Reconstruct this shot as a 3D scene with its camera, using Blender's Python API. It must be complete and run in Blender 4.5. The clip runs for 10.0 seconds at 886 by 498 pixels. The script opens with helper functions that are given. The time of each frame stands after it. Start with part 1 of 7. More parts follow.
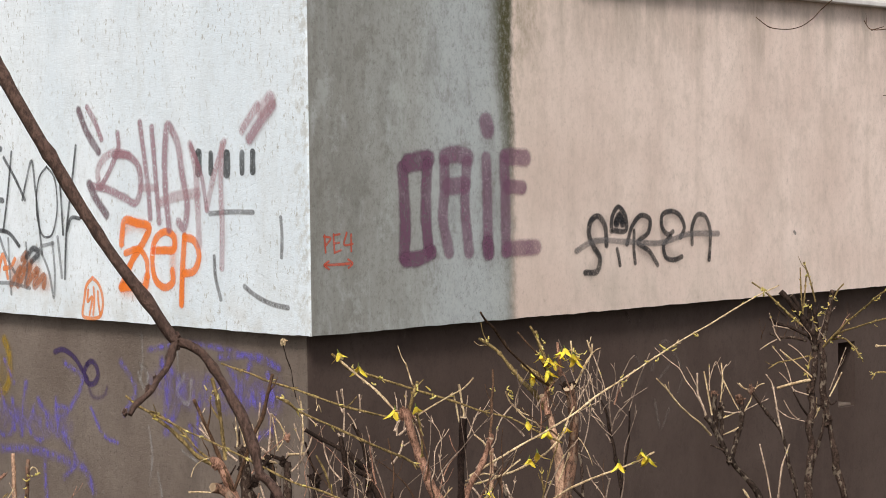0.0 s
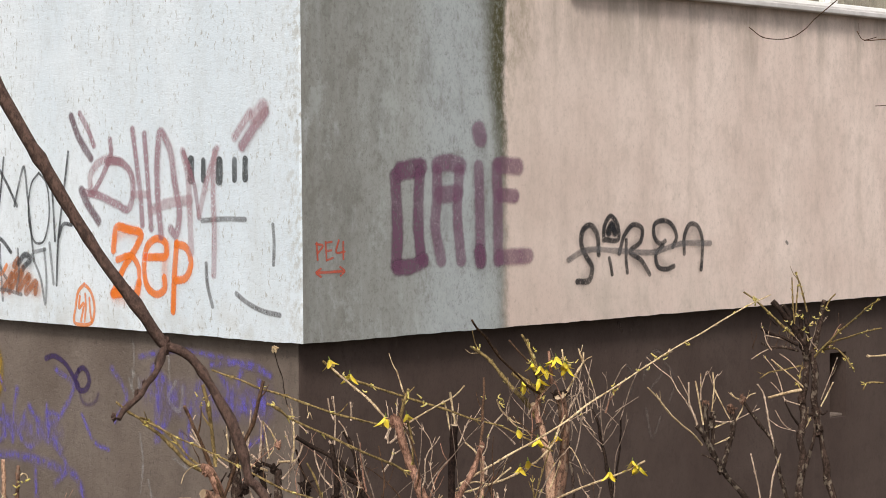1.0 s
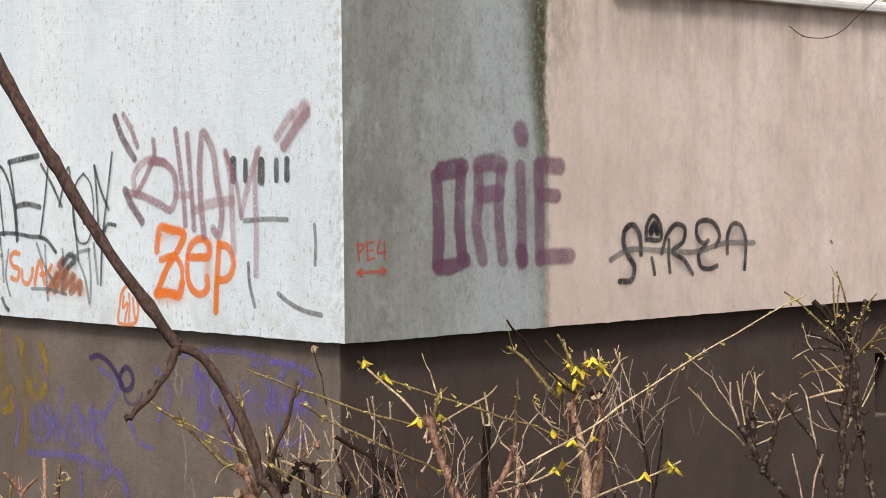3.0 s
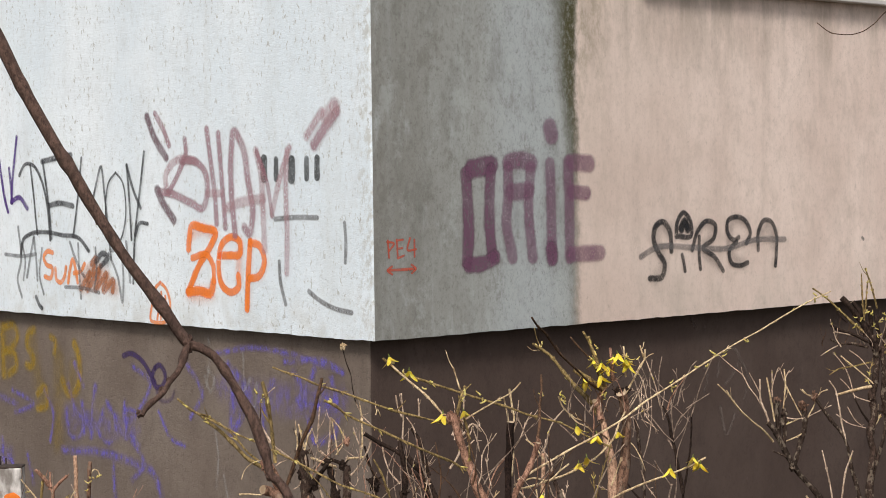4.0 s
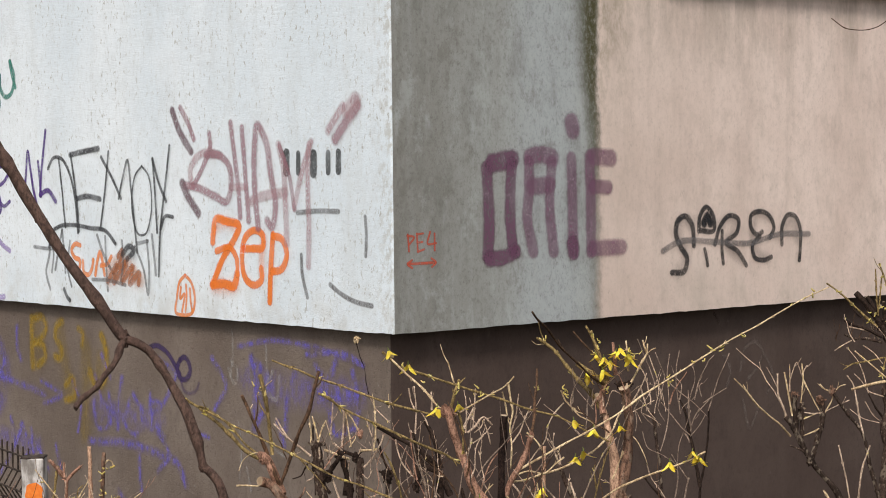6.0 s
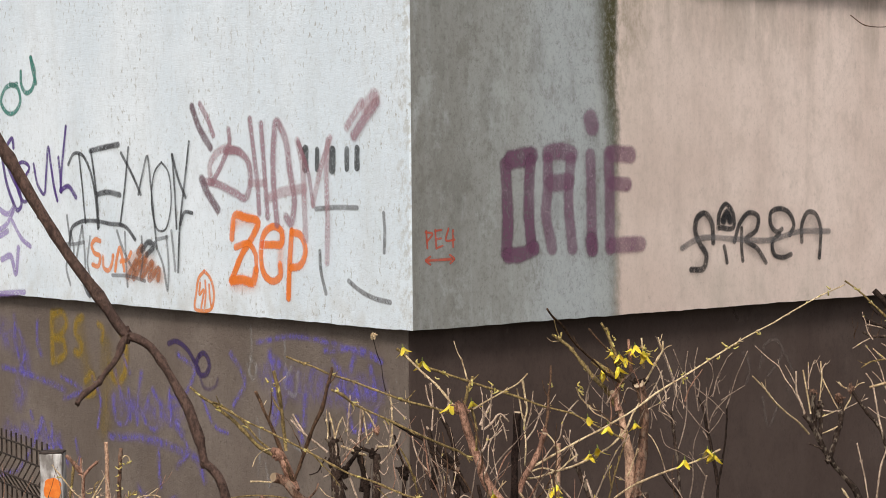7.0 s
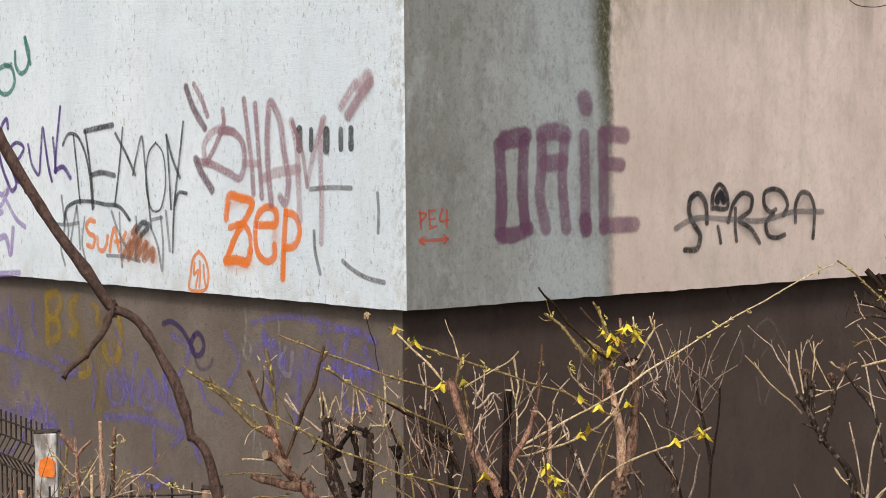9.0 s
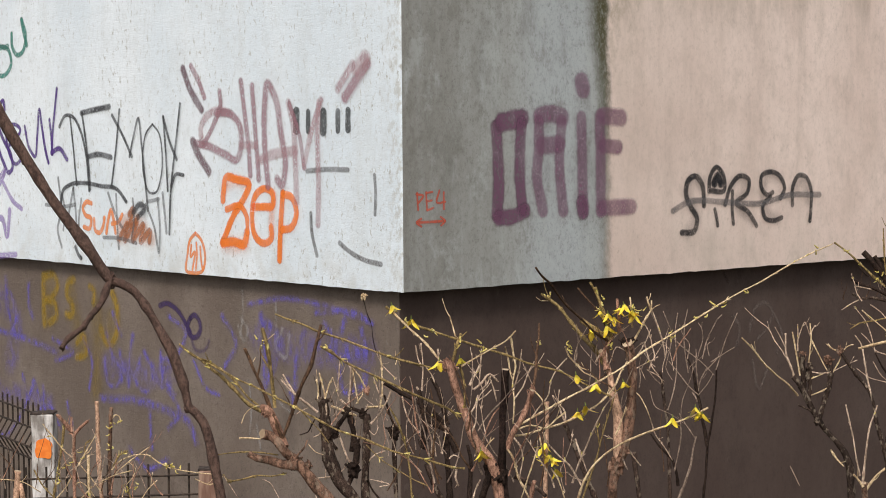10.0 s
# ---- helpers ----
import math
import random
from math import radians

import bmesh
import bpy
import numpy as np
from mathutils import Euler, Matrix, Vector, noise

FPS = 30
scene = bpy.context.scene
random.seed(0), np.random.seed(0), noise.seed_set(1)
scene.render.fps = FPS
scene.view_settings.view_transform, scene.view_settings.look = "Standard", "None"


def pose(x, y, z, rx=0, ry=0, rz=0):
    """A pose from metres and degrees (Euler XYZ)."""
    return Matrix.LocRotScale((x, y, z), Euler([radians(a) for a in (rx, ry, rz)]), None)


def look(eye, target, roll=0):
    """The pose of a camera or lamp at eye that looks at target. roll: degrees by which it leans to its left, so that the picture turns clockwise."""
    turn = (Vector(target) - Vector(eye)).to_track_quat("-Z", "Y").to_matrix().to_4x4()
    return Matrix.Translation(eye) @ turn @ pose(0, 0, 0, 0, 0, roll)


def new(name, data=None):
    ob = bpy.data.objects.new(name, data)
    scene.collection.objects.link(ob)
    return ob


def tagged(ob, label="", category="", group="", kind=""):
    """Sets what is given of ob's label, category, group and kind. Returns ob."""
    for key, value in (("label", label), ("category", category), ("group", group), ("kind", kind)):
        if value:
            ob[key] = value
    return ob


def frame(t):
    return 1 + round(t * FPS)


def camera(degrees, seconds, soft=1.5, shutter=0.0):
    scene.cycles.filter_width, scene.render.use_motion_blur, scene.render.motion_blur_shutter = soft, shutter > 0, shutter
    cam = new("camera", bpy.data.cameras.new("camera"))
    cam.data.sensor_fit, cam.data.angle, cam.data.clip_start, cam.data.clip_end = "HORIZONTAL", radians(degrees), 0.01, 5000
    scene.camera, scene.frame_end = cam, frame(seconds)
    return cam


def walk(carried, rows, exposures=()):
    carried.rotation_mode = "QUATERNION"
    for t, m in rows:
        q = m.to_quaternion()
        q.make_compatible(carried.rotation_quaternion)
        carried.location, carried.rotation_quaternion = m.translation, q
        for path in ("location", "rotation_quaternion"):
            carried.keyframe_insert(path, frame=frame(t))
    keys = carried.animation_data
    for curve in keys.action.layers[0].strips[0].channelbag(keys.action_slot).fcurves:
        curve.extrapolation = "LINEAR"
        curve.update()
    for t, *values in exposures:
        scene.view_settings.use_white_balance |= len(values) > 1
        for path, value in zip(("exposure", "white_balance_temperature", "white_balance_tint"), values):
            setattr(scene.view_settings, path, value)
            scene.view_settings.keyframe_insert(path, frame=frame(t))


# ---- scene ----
cam = camera(25.9, 10.0, soft=0.9)
PATH = [
    (0, (-4.048, -4.737, 1.635), (-2.648, -3.312, 1.559), -0.7),
    (0.5, (-4.046, -4.739, 1.636), (-2.642, -3.317, 1.567), -0.5),
    (1, (-4.046, -4.737, 1.633), (-2.64, -3.317, 1.566), -0.4),
    (1.5, (-4.035, -4.736, 1.633), (-2.629, -3.315, 1.562), -0.4),
    (2, (-4.029, -4.742, 1.633), (-2.628, -3.317, 1.564), -0.5),
    (2.5, (-4.031, -4.754, 1.635), (-2.643, -3.316, 1.568), -0.5),
    (3, (-4.031, -4.759, 1.634), (-2.662, -3.304, 1.567), -0.5),
    (4.5, (-4.027, -4.81, 1.636), (-2.695, -3.32, 1.567), -0.8),
    (5, (-4.01, -4.834, 1.636), (-2.687, -3.335, 1.568), -0.8),
    (6.5, (-3.988, -4.872, 1.641), (-2.689, -3.353, 1.561), -0.5),
    (7, (-3.98, -4.875, 1.64), (-2.691, -3.349, 1.56), -0.5),
    (7.5, (-3.971, -4.884, 1.639), (-2.681, -3.358, 1.55), -0.6),
    (8, (-3.968, -4.888, 1.639), (-2.68, -3.36, 1.546), -0.5),
    (8.5, (-3.973, -4.89, 1.638), (-2.685, -3.363, 1.546), -0.5),
    (9, (-3.98, -4.888, 1.635), (-2.688, -3.364, 1.536), -0.5),
    (9.5, (-3.974, -4.884, 1.629), (-2.68, -3.364, 1.522), -0.5),
    (10, (-3.98, -4.886, 1.626), (-2.686, -3.365, 1.511), -0.4),
]
walk(cam, [(t, look(eye, target, roll)) for t, eye, target, roll in PATH],
     exposures=[(0, 0.15), (2.5, 0.13), (4.5, 0.08), (7.5, 0.04), (10, 0.05)])

# ---- light ----
world = bpy.data.worlds.new("overcast_sky")
scene.world = world
world.use_nodes = True
wn = world.node_tree
sky = wn.nodes.new("ShaderNodeTexSky")
sky.sky_type, sky.sun_disc = "NISHITA", False
sky.sun_elevation, sky.sun_rotation = radians(51), radians(231)
sky.air_density, sky.dust_density, sky.ozone_density = 1.0, 4.0, 1.0
grey_sky = wn.nodes.new("ShaderNodeHueSaturation")  # cloud cover takes most of the blue out
grey_sky.inputs["Saturation"].default_value = 0.25
wn.links.new(sky.outputs[0], grey_sky.inputs["Color"])
wn.links.new(grey_sky.outputs[0], wn.nodes["Background"].inputs[0])
wn.nodes["Background"].inputs[1].default_value = 0.13

sun_data = bpy.data.lights.new("sun", "SUN")
sun_data.energy, sun_data.angle, sun_data.color = 2.7, radians(14), (1.0, 0.955, 0.905)
sun = new("sun", sun_data)
sun.matrix_world = look((-5.6, -4.6, 9), (0, 0, 0))


# ---- materials ----
class Nodes:
    """Short hand for building one node material."""

    def __init__(self, name, rough=0.9, spec=0.25):
        self.m = bpy.data.materials.new(name)
        self.m.use_nodes = True
        self.t = self.m.node_tree
        self.b = self.t.nodes["Principled BSDF"]
        self.b.inputs["Roughness"].default_value = rough
        self.b.inputs["Specular IOR Level"].default_value = spec

    def node(self, kind, **values):
        n = self.t.nodes.new("ShaderNode" + kind)
        for key, v in values.items():
            self.put(n.inputs[key.replace("_", " ")], v)
        return n

    def put(self, socket, v):
        if isinstance(v, bpy.types.NodeSocket):
            self.t.links.new(v, socket)
        elif socket.type == "RGBA" and len(v) == 3:
            socket.default_value = (*v, 1)
        else:
            socket.default_value = v

    def coords(self, scale=(1, 1, 1)):
        c = self.t.nodes.new("ShaderNodeTexCoord")
        m = self.t.nodes.new("ShaderNodeMapping")
        m.inputs["Scale"].default_value = scale
        self.t.links.new(c.outputs["Object"], m.inputs[0])
        return m.outputs[0]

    def axes(self):
        c = self.t.nodes.new("ShaderNodeTexCoord")
        s = self.t.nodes.new("ShaderNodeSeparateXYZ")
        self.t.links.new(c.outputs["Object"], s.inputs[0])
        return s.outputs[0], s.outputs[1], s.outputs[2]

    def noise(self, scale, stretch=(1, 1, 1), detail=4, rough=0.6):
        n = self.node("TexNoise", Vector=self.coords(stretch), Scale=scale, Detail=detail, Roughness=rough)
        return n.outputs[0]

    def ramp(self, v, lo, hi, a=0.0, b=1.0):
        n = self.node("MapRange", Value=v)
        n.interpolation_type = "SMOOTHSTEP"
        for i, x in enumerate((lo, hi, a, b)):
            n.inputs[i + 1].default_value = x
        return n.outputs[0]

    def math(self, op, a, b=0.0):
        n = self.t.nodes.new("ShaderNodeMath")
        n.operation = op
        self.put(n.inputs[0], a)
        self.put(n.inputs[1], b)
        return n.outputs[0]

    def mix(self, f, a, b, kind="MIX"):
        n = self.t.nodes.new("ShaderNodeMix")
        n.data_type, n.blend_type = "RGBA", kind
        self.put(n.inputs[0], f)
        self.put(n.inputs[6], a)
        self.put(n.inputs[7], b)
        return n.outputs[2]

    def bump(self, height, strength=0.5, distance=0.004):
        n = self.node("Bump", Height=height, Strength=strength, Distance=distance)
        self.t.links.new(n.outputs[0], self.b.inputs["Normal"])

    def colour(self, c):
        self.put(self.b.inputs["Base Color"], c)
        return self.m


def plaster_relief(n, strength, deep=0.011):
    grain = n.noise(120, (1, 1, 0.8), 5, 0.75)
    lumps = n.noise(26, (1, 1, 0.7), 4, 0.7)
    pits = n.ramp(n.noise(88, (1, 1, 0.75), 3, 0.7), 0.30, 0.46)
    h = n.math("ADD", n.math("MULTIPLY", grain, 0.6), n.math("MULTIPLY", pits, 0.35))
    h = n.math("ADD", h, n.math("MULTIPLY", lumps, 0.9))
    n.bump(h, strength, deep)
    chips = n.ramp(n.noise(40, (1, 1, 0.6), 4, 0.7), 0.28, 0.40)
    return n.math("MULTIPLY", pits, chips)


def mottle(n, c, tint, amount, gritty=1.0):
    """Weathering at hand size, at finger size and as grit."""
    hand = n.noise(6.5, (1, 1, 0.55), 6, 0.72)
    finger = n.noise(42, (1, 1, 0.7), 6, 0.8)
    grit = n.noise(92, (1, 1, 0.75), 3, 0.85)
    c = n.mix(n.ramp(hand, 0.46, 0.74, 0, amount), c, tint)
    c = n.mix(n.ramp(finger, 0.48, 0.72, 0, amount), c, tint)
    return n.mix(n.ramp(grit, 0.54, 0.70, 0, amount * gritty), c, tint)


def white_plaster():
    n = Nodes("white_plaster", 0.92)
    pits = plaster_relief(n, 0.5, 0.006)
    x, y, z = n.axes()
    drips = n.noise(7, (1, 1, 0.07), 4, 0.65)
    clouds = n.noise(1.3, (1, 1, 0.7), 4)
    c = n.mix(n.ramp(clouds, 0.35, 0.68), (0.69, 0.755, 0.80), (0.80, 0.845, 0.875))
    c = n.mix(n.ramp(drips, 0.50, 0.78, 0, 0.25), c, (0.56, 0.57, 0.54))
    c = n.mix(n.ramp(n.noise(19, (1, 1, 0.55), 5, 0.75), 0.50, 0.68, 0, 0.34), c, (0.60, 0.635, 0.645))
    c = mottle(n, c, (0.54, 0.565, 0.57), 0.34, 0.7)
    # shallow holes torn out of the coat, thickest in loose bands
    torn = n.math("MULTIPLY", n.ramp(n.noise(58, (1, 1, 0.55), 4, 0.75), 0.565, 0.64), n.ramp(n.noise(3.2, (1, 1, 1.4), 3), 0.40, 0.60, 0.25, 0.85))
    c = n.mix(torn, c, (0.40, 0.395, 0.36))
    c = n.mix(n.ramp(pits, 0.0, 1.0, 0.22, 0.0), c, (0.36, 0.35, 0.32))
    foot = n.math("MULTIPLY", n.ramp(z, 1.12, 1.34, 1, 0), n.ramp(n.noise(9), 0.4, 0.7, 0, 0.5))
    c = n.mix(foot, c, (0.52, 0.51, 0.47))
    worn = n.math("MULTIPLY", n.ramp(y, 0.0, 0.13, 1, 0), n.ramp(n.noise(34, (1, 1, 0.7), 5, 0.7), 0.45, 0.62, 0, 0.7))
    c = n.mix(worn, c, (0.47, 0.465, 0.43))
    return n.colour(c)


def pink_plaster():
    n = Nodes("pink_and_gray_plaster", 0.94)
    pits = plaster_relief(n, 0.5, 0.004)
    x, y, z = n.axes()
    drips = n.noise(8, (1, 1, 0.12), 6, 0.7)
    clouds = n.noise(2.2, (1, 1, 0.6), 5)
    blots = n.noise(15, (1, 1, 0.6), 4, 0.7)
    fine = n.noise(60, (1, 1, 0.65), 5, 0.75)
    pink = n.mix(n.ramp(clouds, 0.34, 0.66), (0.66, 0.525, 0.46), (0.775, 0.64, 0.57))
    pink = n.mix(n.ramp(drips, 0.46, 0.72, 0, 0.32), pink, (0.48, 0.385, 0.32))
    pink = n.mix(n.ramp(blots, 0.46, 0.70, 0, 0.34), pink, (0.47, 0.385, 0.325))
    pink = n.mix(n.ramp(fine, 0.5, 0.75, 0, 0.22), pink, (0.34, 0.28, 0.24))
    pink = n.mix(n.ramp(x, 1.0, 2.6, 0.25, 0.0), pink, (0.46, 0.37, 0.31))  # browner and darker towards the gray patch, gone by x = 2.6
    pink = mottle(n, pink, (0.42, 0.335, 0.285), 0.42, 0.5)
    soot = n.math("ADD", n.math("MULTIPLY", drips, 0.45), n.math("MULTIPLY", n.noise(3.4, (1, 1, 0.5), 5, 0.7), 0.55))
    high = n.math("MULTIPLY", n.ramp(z, 1.92, 2.34), n.ramp(soot, 0.45, 0.60, 0, 0.48))
    pink = n.mix(high, pink, (0.27, 0.225, 0.175))
    pink = n.mix(n.ramp(n.noise(36, (1, 1, 0.6), 5, 0.8), 0.58, 0.69, 0, 0.42), pink, (0.38, 0.305, 0.25))
    low = n.math("MULTIPLY", n.ramp(z, 1.13, 1.40, 1, 0), n.ramp(clouds, 0.45, 0.65, 0, 0.5))
    pink = n.mix(low, pink, (0.37, 0.315, 0.26))
    edge = n.math("MULTIPLY", n.ramp(x, 0.95, 1.22, 1, 0), n.ramp(z, 1.7, 2.3))
    pink = n.mix(n.math("MULTIPLY", edge, n.ramp(blots, 0.40, 0.62, 0.1, 0.75)), pink, (0.25, 0.215, 0.14))
    grey = n.mix(n.ramp(n.math("ADD", x, n.math("MULTIPLY", clouds, 0.5)), 0.25, 1.0), (0.23, 0.225, 0.205), (0.345, 0.355, 0.34))
    grey = n.mix(n.ramp(drips, 0.42, 0.70, 0, 0.5), grey, (0.36, 0.38, 0.37))
    grey = n.mix(n.ramp(fine, 0.5, 0.72, 0, 0.45), grey, (0.14, 0.14, 0.125))
    grey = n.mix(n.math("MULTIPLY", n.ramp(x, 0.45, 0.66), n.ramp(x, 0.80, 0.93, 0.6, 0.2)), grey, (0.40, 0.435, 0.45))
    grey = mottle(n, grey, (0.12, 0.115, 0.10), 0.60, 0.9)
    grey = n.mix(n.ramp(n.noise(16, (1, 1, 0.3), 5, 0.7), 0.55, 0.75, 0, 0.5), grey, (0.42, 0.44, 0.44))
    patch = n.noise(6.5, (1, 1, 0.7), 6, 0.8)
    grey = n.mix(n.ramp(patch, 0.52, 0.64, 0, 0.42), grey, (0.40, 0.42, 0.41))
    grey = n.mix(n.ramp(patch, 0.34, 0.47, 0.5, 0), grey, (0.155, 0.145, 0.125))
    wander = n.math("SUBTRACT", n.noise(5, (1, 1, 0.7), 3, 0.6), 0.5)
    ragged = n.math("SUBTRACT", n.noise(26, (1, 1, 0.6), 6, 0.8), 0.5)
    wob = n.math("ADD", x, n.math("ADD", n.math("MULTIPLY", wander, 0.05), n.math("MULTIPLY", ragged, 0.07)))
    c = n.mix(n.ramp(wob, 0.925, 0.975), grey, pink)
    # algae run below the leaking gutter: dark and broad high up, thin and pale further down
    spread = n.ramp(z, 1.60, 2.25, 0.065, 0.135)
    off = n.math("SUBTRACT", n.ramp(z, 1.3, 2.3, 0.965, 0.952), wob)
    band = n.math("MULTIPLY", n.ramp(off, -0.022, 0.012), n.ramp(n.math("DIVIDE", off, spread), 0.25, 1.1, 1, 0))
    band = n.math("MULTIPLY", band, n.ramp(z, 1.25, 2.1, 0.38, 1.0))
    band = n.math("MULTIPLY", band, n.ramp(fine, 0.30, 0.56, 0.55, 1.0))
    c = n.mix(band, c, (0.068, 0.062, 0.028))
    c = n.mix(n.ramp(pits, 0.0, 1.0, 0.12, 0.0), c, (0.16, 0.13, 0.11))
    return n.colour(c)


def plinth_paint(name, dark, light, streak, fleck, pitted):
    n = Nodes(name, 0.8, 0.3)
    pits = plaster_relief(n, 0.3 + 0.5 * pitted, 0.008)
    clouds = n.noise(2.5, (1, 1, 0.8), 5)
    drips = n.noise(9, (1, 1, 0.08), 4)
    c = n.mix(n.ramp(clouds, 0.35, 0.7), dark, light)
    c = n.mix(n.ramp(drips, 0.5, 0.8, 0, 0.4), c, streak)
    c = mottle(n, c, tuple(v * 0.62 for v in dark), 0.5)
    c = n.mix(n.ramp(n.noise(28, (1, 1, 0.5), 3), 0.68, 0.76, 0, 0.5), c, fleck)
    c = n.mix(n.ramp(pits, 0.0, 1.0, pitted, 0.0), c, tuple(v * 0.45 for v in dark))
    return n.colour(c)


def plain(name, a, b, scale=20, rough=0.7, bump=0.2, stretch=(1, 1, 1), metal=0.0):
    n = Nodes(name, rough, 0.3)
    n.b.inputs["Metallic"].default_value = metal
    v = n.noise(scale, stretch, 5)
    n.bump(n.noise(scale * 3, stretch, 4), bump, 0.003)
    info = n.t.nodes.new("ShaderNodeObjectInfo")
    c = n.mix(n.ramp(v, 0.35, 0.68), a, b)
    c = n.mix(n.math("MULTIPLY", info.outputs["Random"], 0.35), c, a)
    return n.colour(c)


def spray(name, colour, density, grain=0.5, soft=0.5, broken=0.0):
    """Thin paint: opaque along the middle of a stroke, dusty towards its edge, broken by the plaster's pits."""
    n = Nodes("spray_" + name, 0.75, 0.3)
    uv = n.t.nodes.new("ShaderNodeUVMap")
    s = n.t.nodes.new("ShaderNodeSeparateXYZ")
    n.t.links.new(uv.outputs[0], s.inputs[0])
    r = n.math("SQRT", n.math("ADD", n.math("POWER", s.outputs[0], 2), n.math("POWER", s.outputs[1], 2)))
    dust = n.noise(160, (1, 1, 0.6), 3, 0.7)
    blot = n.noise(12, (1, 1, 0.5), 4)
    edge = n.math("ADD", r, n.math("MULTIPLY", n.math("SUBTRACT", dust, 0.5), 0.55))
    a = n.ramp(edge, soft, 1.0, 1, 0)
    a = n.math("MULTIPLY", a, n.ramp(dust, 0.26, 0.50, 1 - grain, 1))
    a = n.math("MULTIPLY", a, n.ramp(blot, 0.3, 0.62, density * 0.75, density))
    if broken:  # old chalky paint, worn away in patches
        a = n.math("MULTIPLY", a, n.ramp(n.noise(38, (1, 1, 0.45), 5, 0.75), 0.40, 0.60, 1 - broken, 1))
    n.put(n.b.inputs["Alpha"], a)
    n.bump(dust, 0.25, 0.003)
    return n.colour(n.mix(blot, colour, tuple(v * 0.8 for v in colour)))


def bark(name, dark, light, flake=0.0, scale=170, rough=0.85, spec=0.2):
    """Bark with fine fissures, a slow drift of tone along the stem and a tone of its own for every stem."""
    n = Nodes(name, rough, spec)
    v = n.noise(scale, (1, 1, 0.6), 5, 0.75)
    big = n.noise(24, (1, 1, 0.7), 4, 0.7)
    info = n.t.nodes.new("ShaderNodeObjectInfo")
    light = tuple(min(0.9, b * 1.12) for b in light)
    mid = tuple(a * 0.35 + b * 0.65 for a, b in zip(dark, light))
    c = n.mix(n.ramp(v, 0.38, 0.58), tuple(a * 0.6 + b * 0.4 for a, b in zip(dark, mid)), light)
    c = n.mix(n.ramp(n.noise(scale * 2.2, (1, 1, 0.5), 3, 0.7), 0.50, 0.64, 0, 0.65), c, tuple(x * 0.6 for x in dark))
    c = n.mix(n.ramp(big, 0.46, 0.66, 0, 0.5), c, dark)
    if flake:
        c = n.mix(n.ramp(n.noise(75, (1, 1, 0.6), 3), 0.54, 0.61, 0, flake), c, (0.34, 0.27, 0.20))
    c = n.mix(n.math("MULTIPLY", info.outputs["Random"], 0.3), c, dark)
    n.bump(v, 0.9, 0.004)
    return n.colour(c)


WHITE, PINK = white_plaster(), pink_plaster()
PLINTH_L = plinth_paint("gray_brown_plinth_paint", (0.152, 0.116, 0.093), (0.203, 0.161, 0.132), (0.214, 0.174, 0.147), (0.24, 0.22, 0.20), 0.45)
PLINTH_R = plinth_paint("dark_brown_plinth_paint", (0.064, 0.042, 0.034), (0.082, 0.057, 0.047), (0.094, 0.067, 0.057), (0.10, 0.074, 0.063), 0.12)
def garden_soil():
    n = Nodes("soil", 0.95)
    c = n.mix(n.ramp(n.noise(1.1, detail=6), 0.35, 0.65), (0.045, 0.035, 0.026), (0.10, 0.08, 0.058))
    c = n.mix(n.ramp(n.noise(42, detail=6, rough=0.75), 0.50, 0.66, 0, 0.7), c, (0.17, 0.135, 0.09))
    c = n.mix(n.ramp(n.noise(0.6, detail=5), 0.52, 0.62, 0, 0.6), c, (0.055, 0.062, 0.025))
    n.bump(n.noise(55, detail=6, rough=0.75), 1.0, 0.02)
    return n.colour(c)


SOIL = garden_soil()
SILL = plain("white_sill_paint", (0.50, 0.47, 0.45), (0.66, 0.63, 0.61), 8, 0.6, 0.15)
FRAME = plain("window_frame_paint", (0.74, 0.73, 0.70), (0.80, 0.79, 0.77), 10, 0.45, 0.08)
CURTAIN = plain("beige_curtain", (0.42, 0.36, 0.27), (0.56, 0.49, 0.38), 5, 0.9, 0.4, (6, 6, 0.4))
INNER = plain("inner_plaster", (0.45, 0.43, 0.40), (0.55, 0.53, 0.50), 4, 0.9, 0.1)
ROOFING = plain("bitumen_roof", (0.05, 0.05, 0.05), (0.08, 0.08, 0.08), 8, 0.9, 0.3)
CONCRETE = plain("pale_concrete", (0.20, 0.175, 0.155), (0.72, 0.68, 0.65), 30, 0.9, 0.8, (1, 1, 0.4))
CAP = plain("dark_cap", (0.022, 0.015, 0.012), (0.075, 0.052, 0.042), 60, 0.9, 0.4)
WIRE = plain("dark_wire", (0.022, 0.016, 0.012), (0.075, 0.050, 0.036), 60, 0.75, 0.2, (1, 1, 1), 0.2)
PETAL = plain("yellow_petal", (0.90, 0.70, 0.05), (0.95, 0.82, 0.12), 60, 0.6, 0.1)
CALYX = plain("green_calyx", (0.12, 0.15, 0.03), (0.20, 0.22, 0.05), 60, 0.7, 0.1)
BUD = plain("yellow_bud", (0.46, 0.37, 0.11), (0.66, 0.55, 0.20), 60, 0.7, 0.2)
CUT = plain("pale_cut_wood", (0.26, 0.18, 0.11), (0.46, 0.35, 0.24), 70, 0.85, 0.3)
for m in (PETAL, BUD):
    m.node_tree.nodes["Principled BSDF"].inputs["Subsurface Weight"].default_value = 0.6
    m.node_tree.nodes["Principled BSDF"].inputs["Subsurface Radius"].default_value = (0.02, 0.016, 0.004)
glass = Nodes("window_glass", 0.04, 0.5)
glass.b.inputs["Transmission Weight"].default_value = 1.0
GLASS = glass.colour((0.95, 0.97, 0.96))

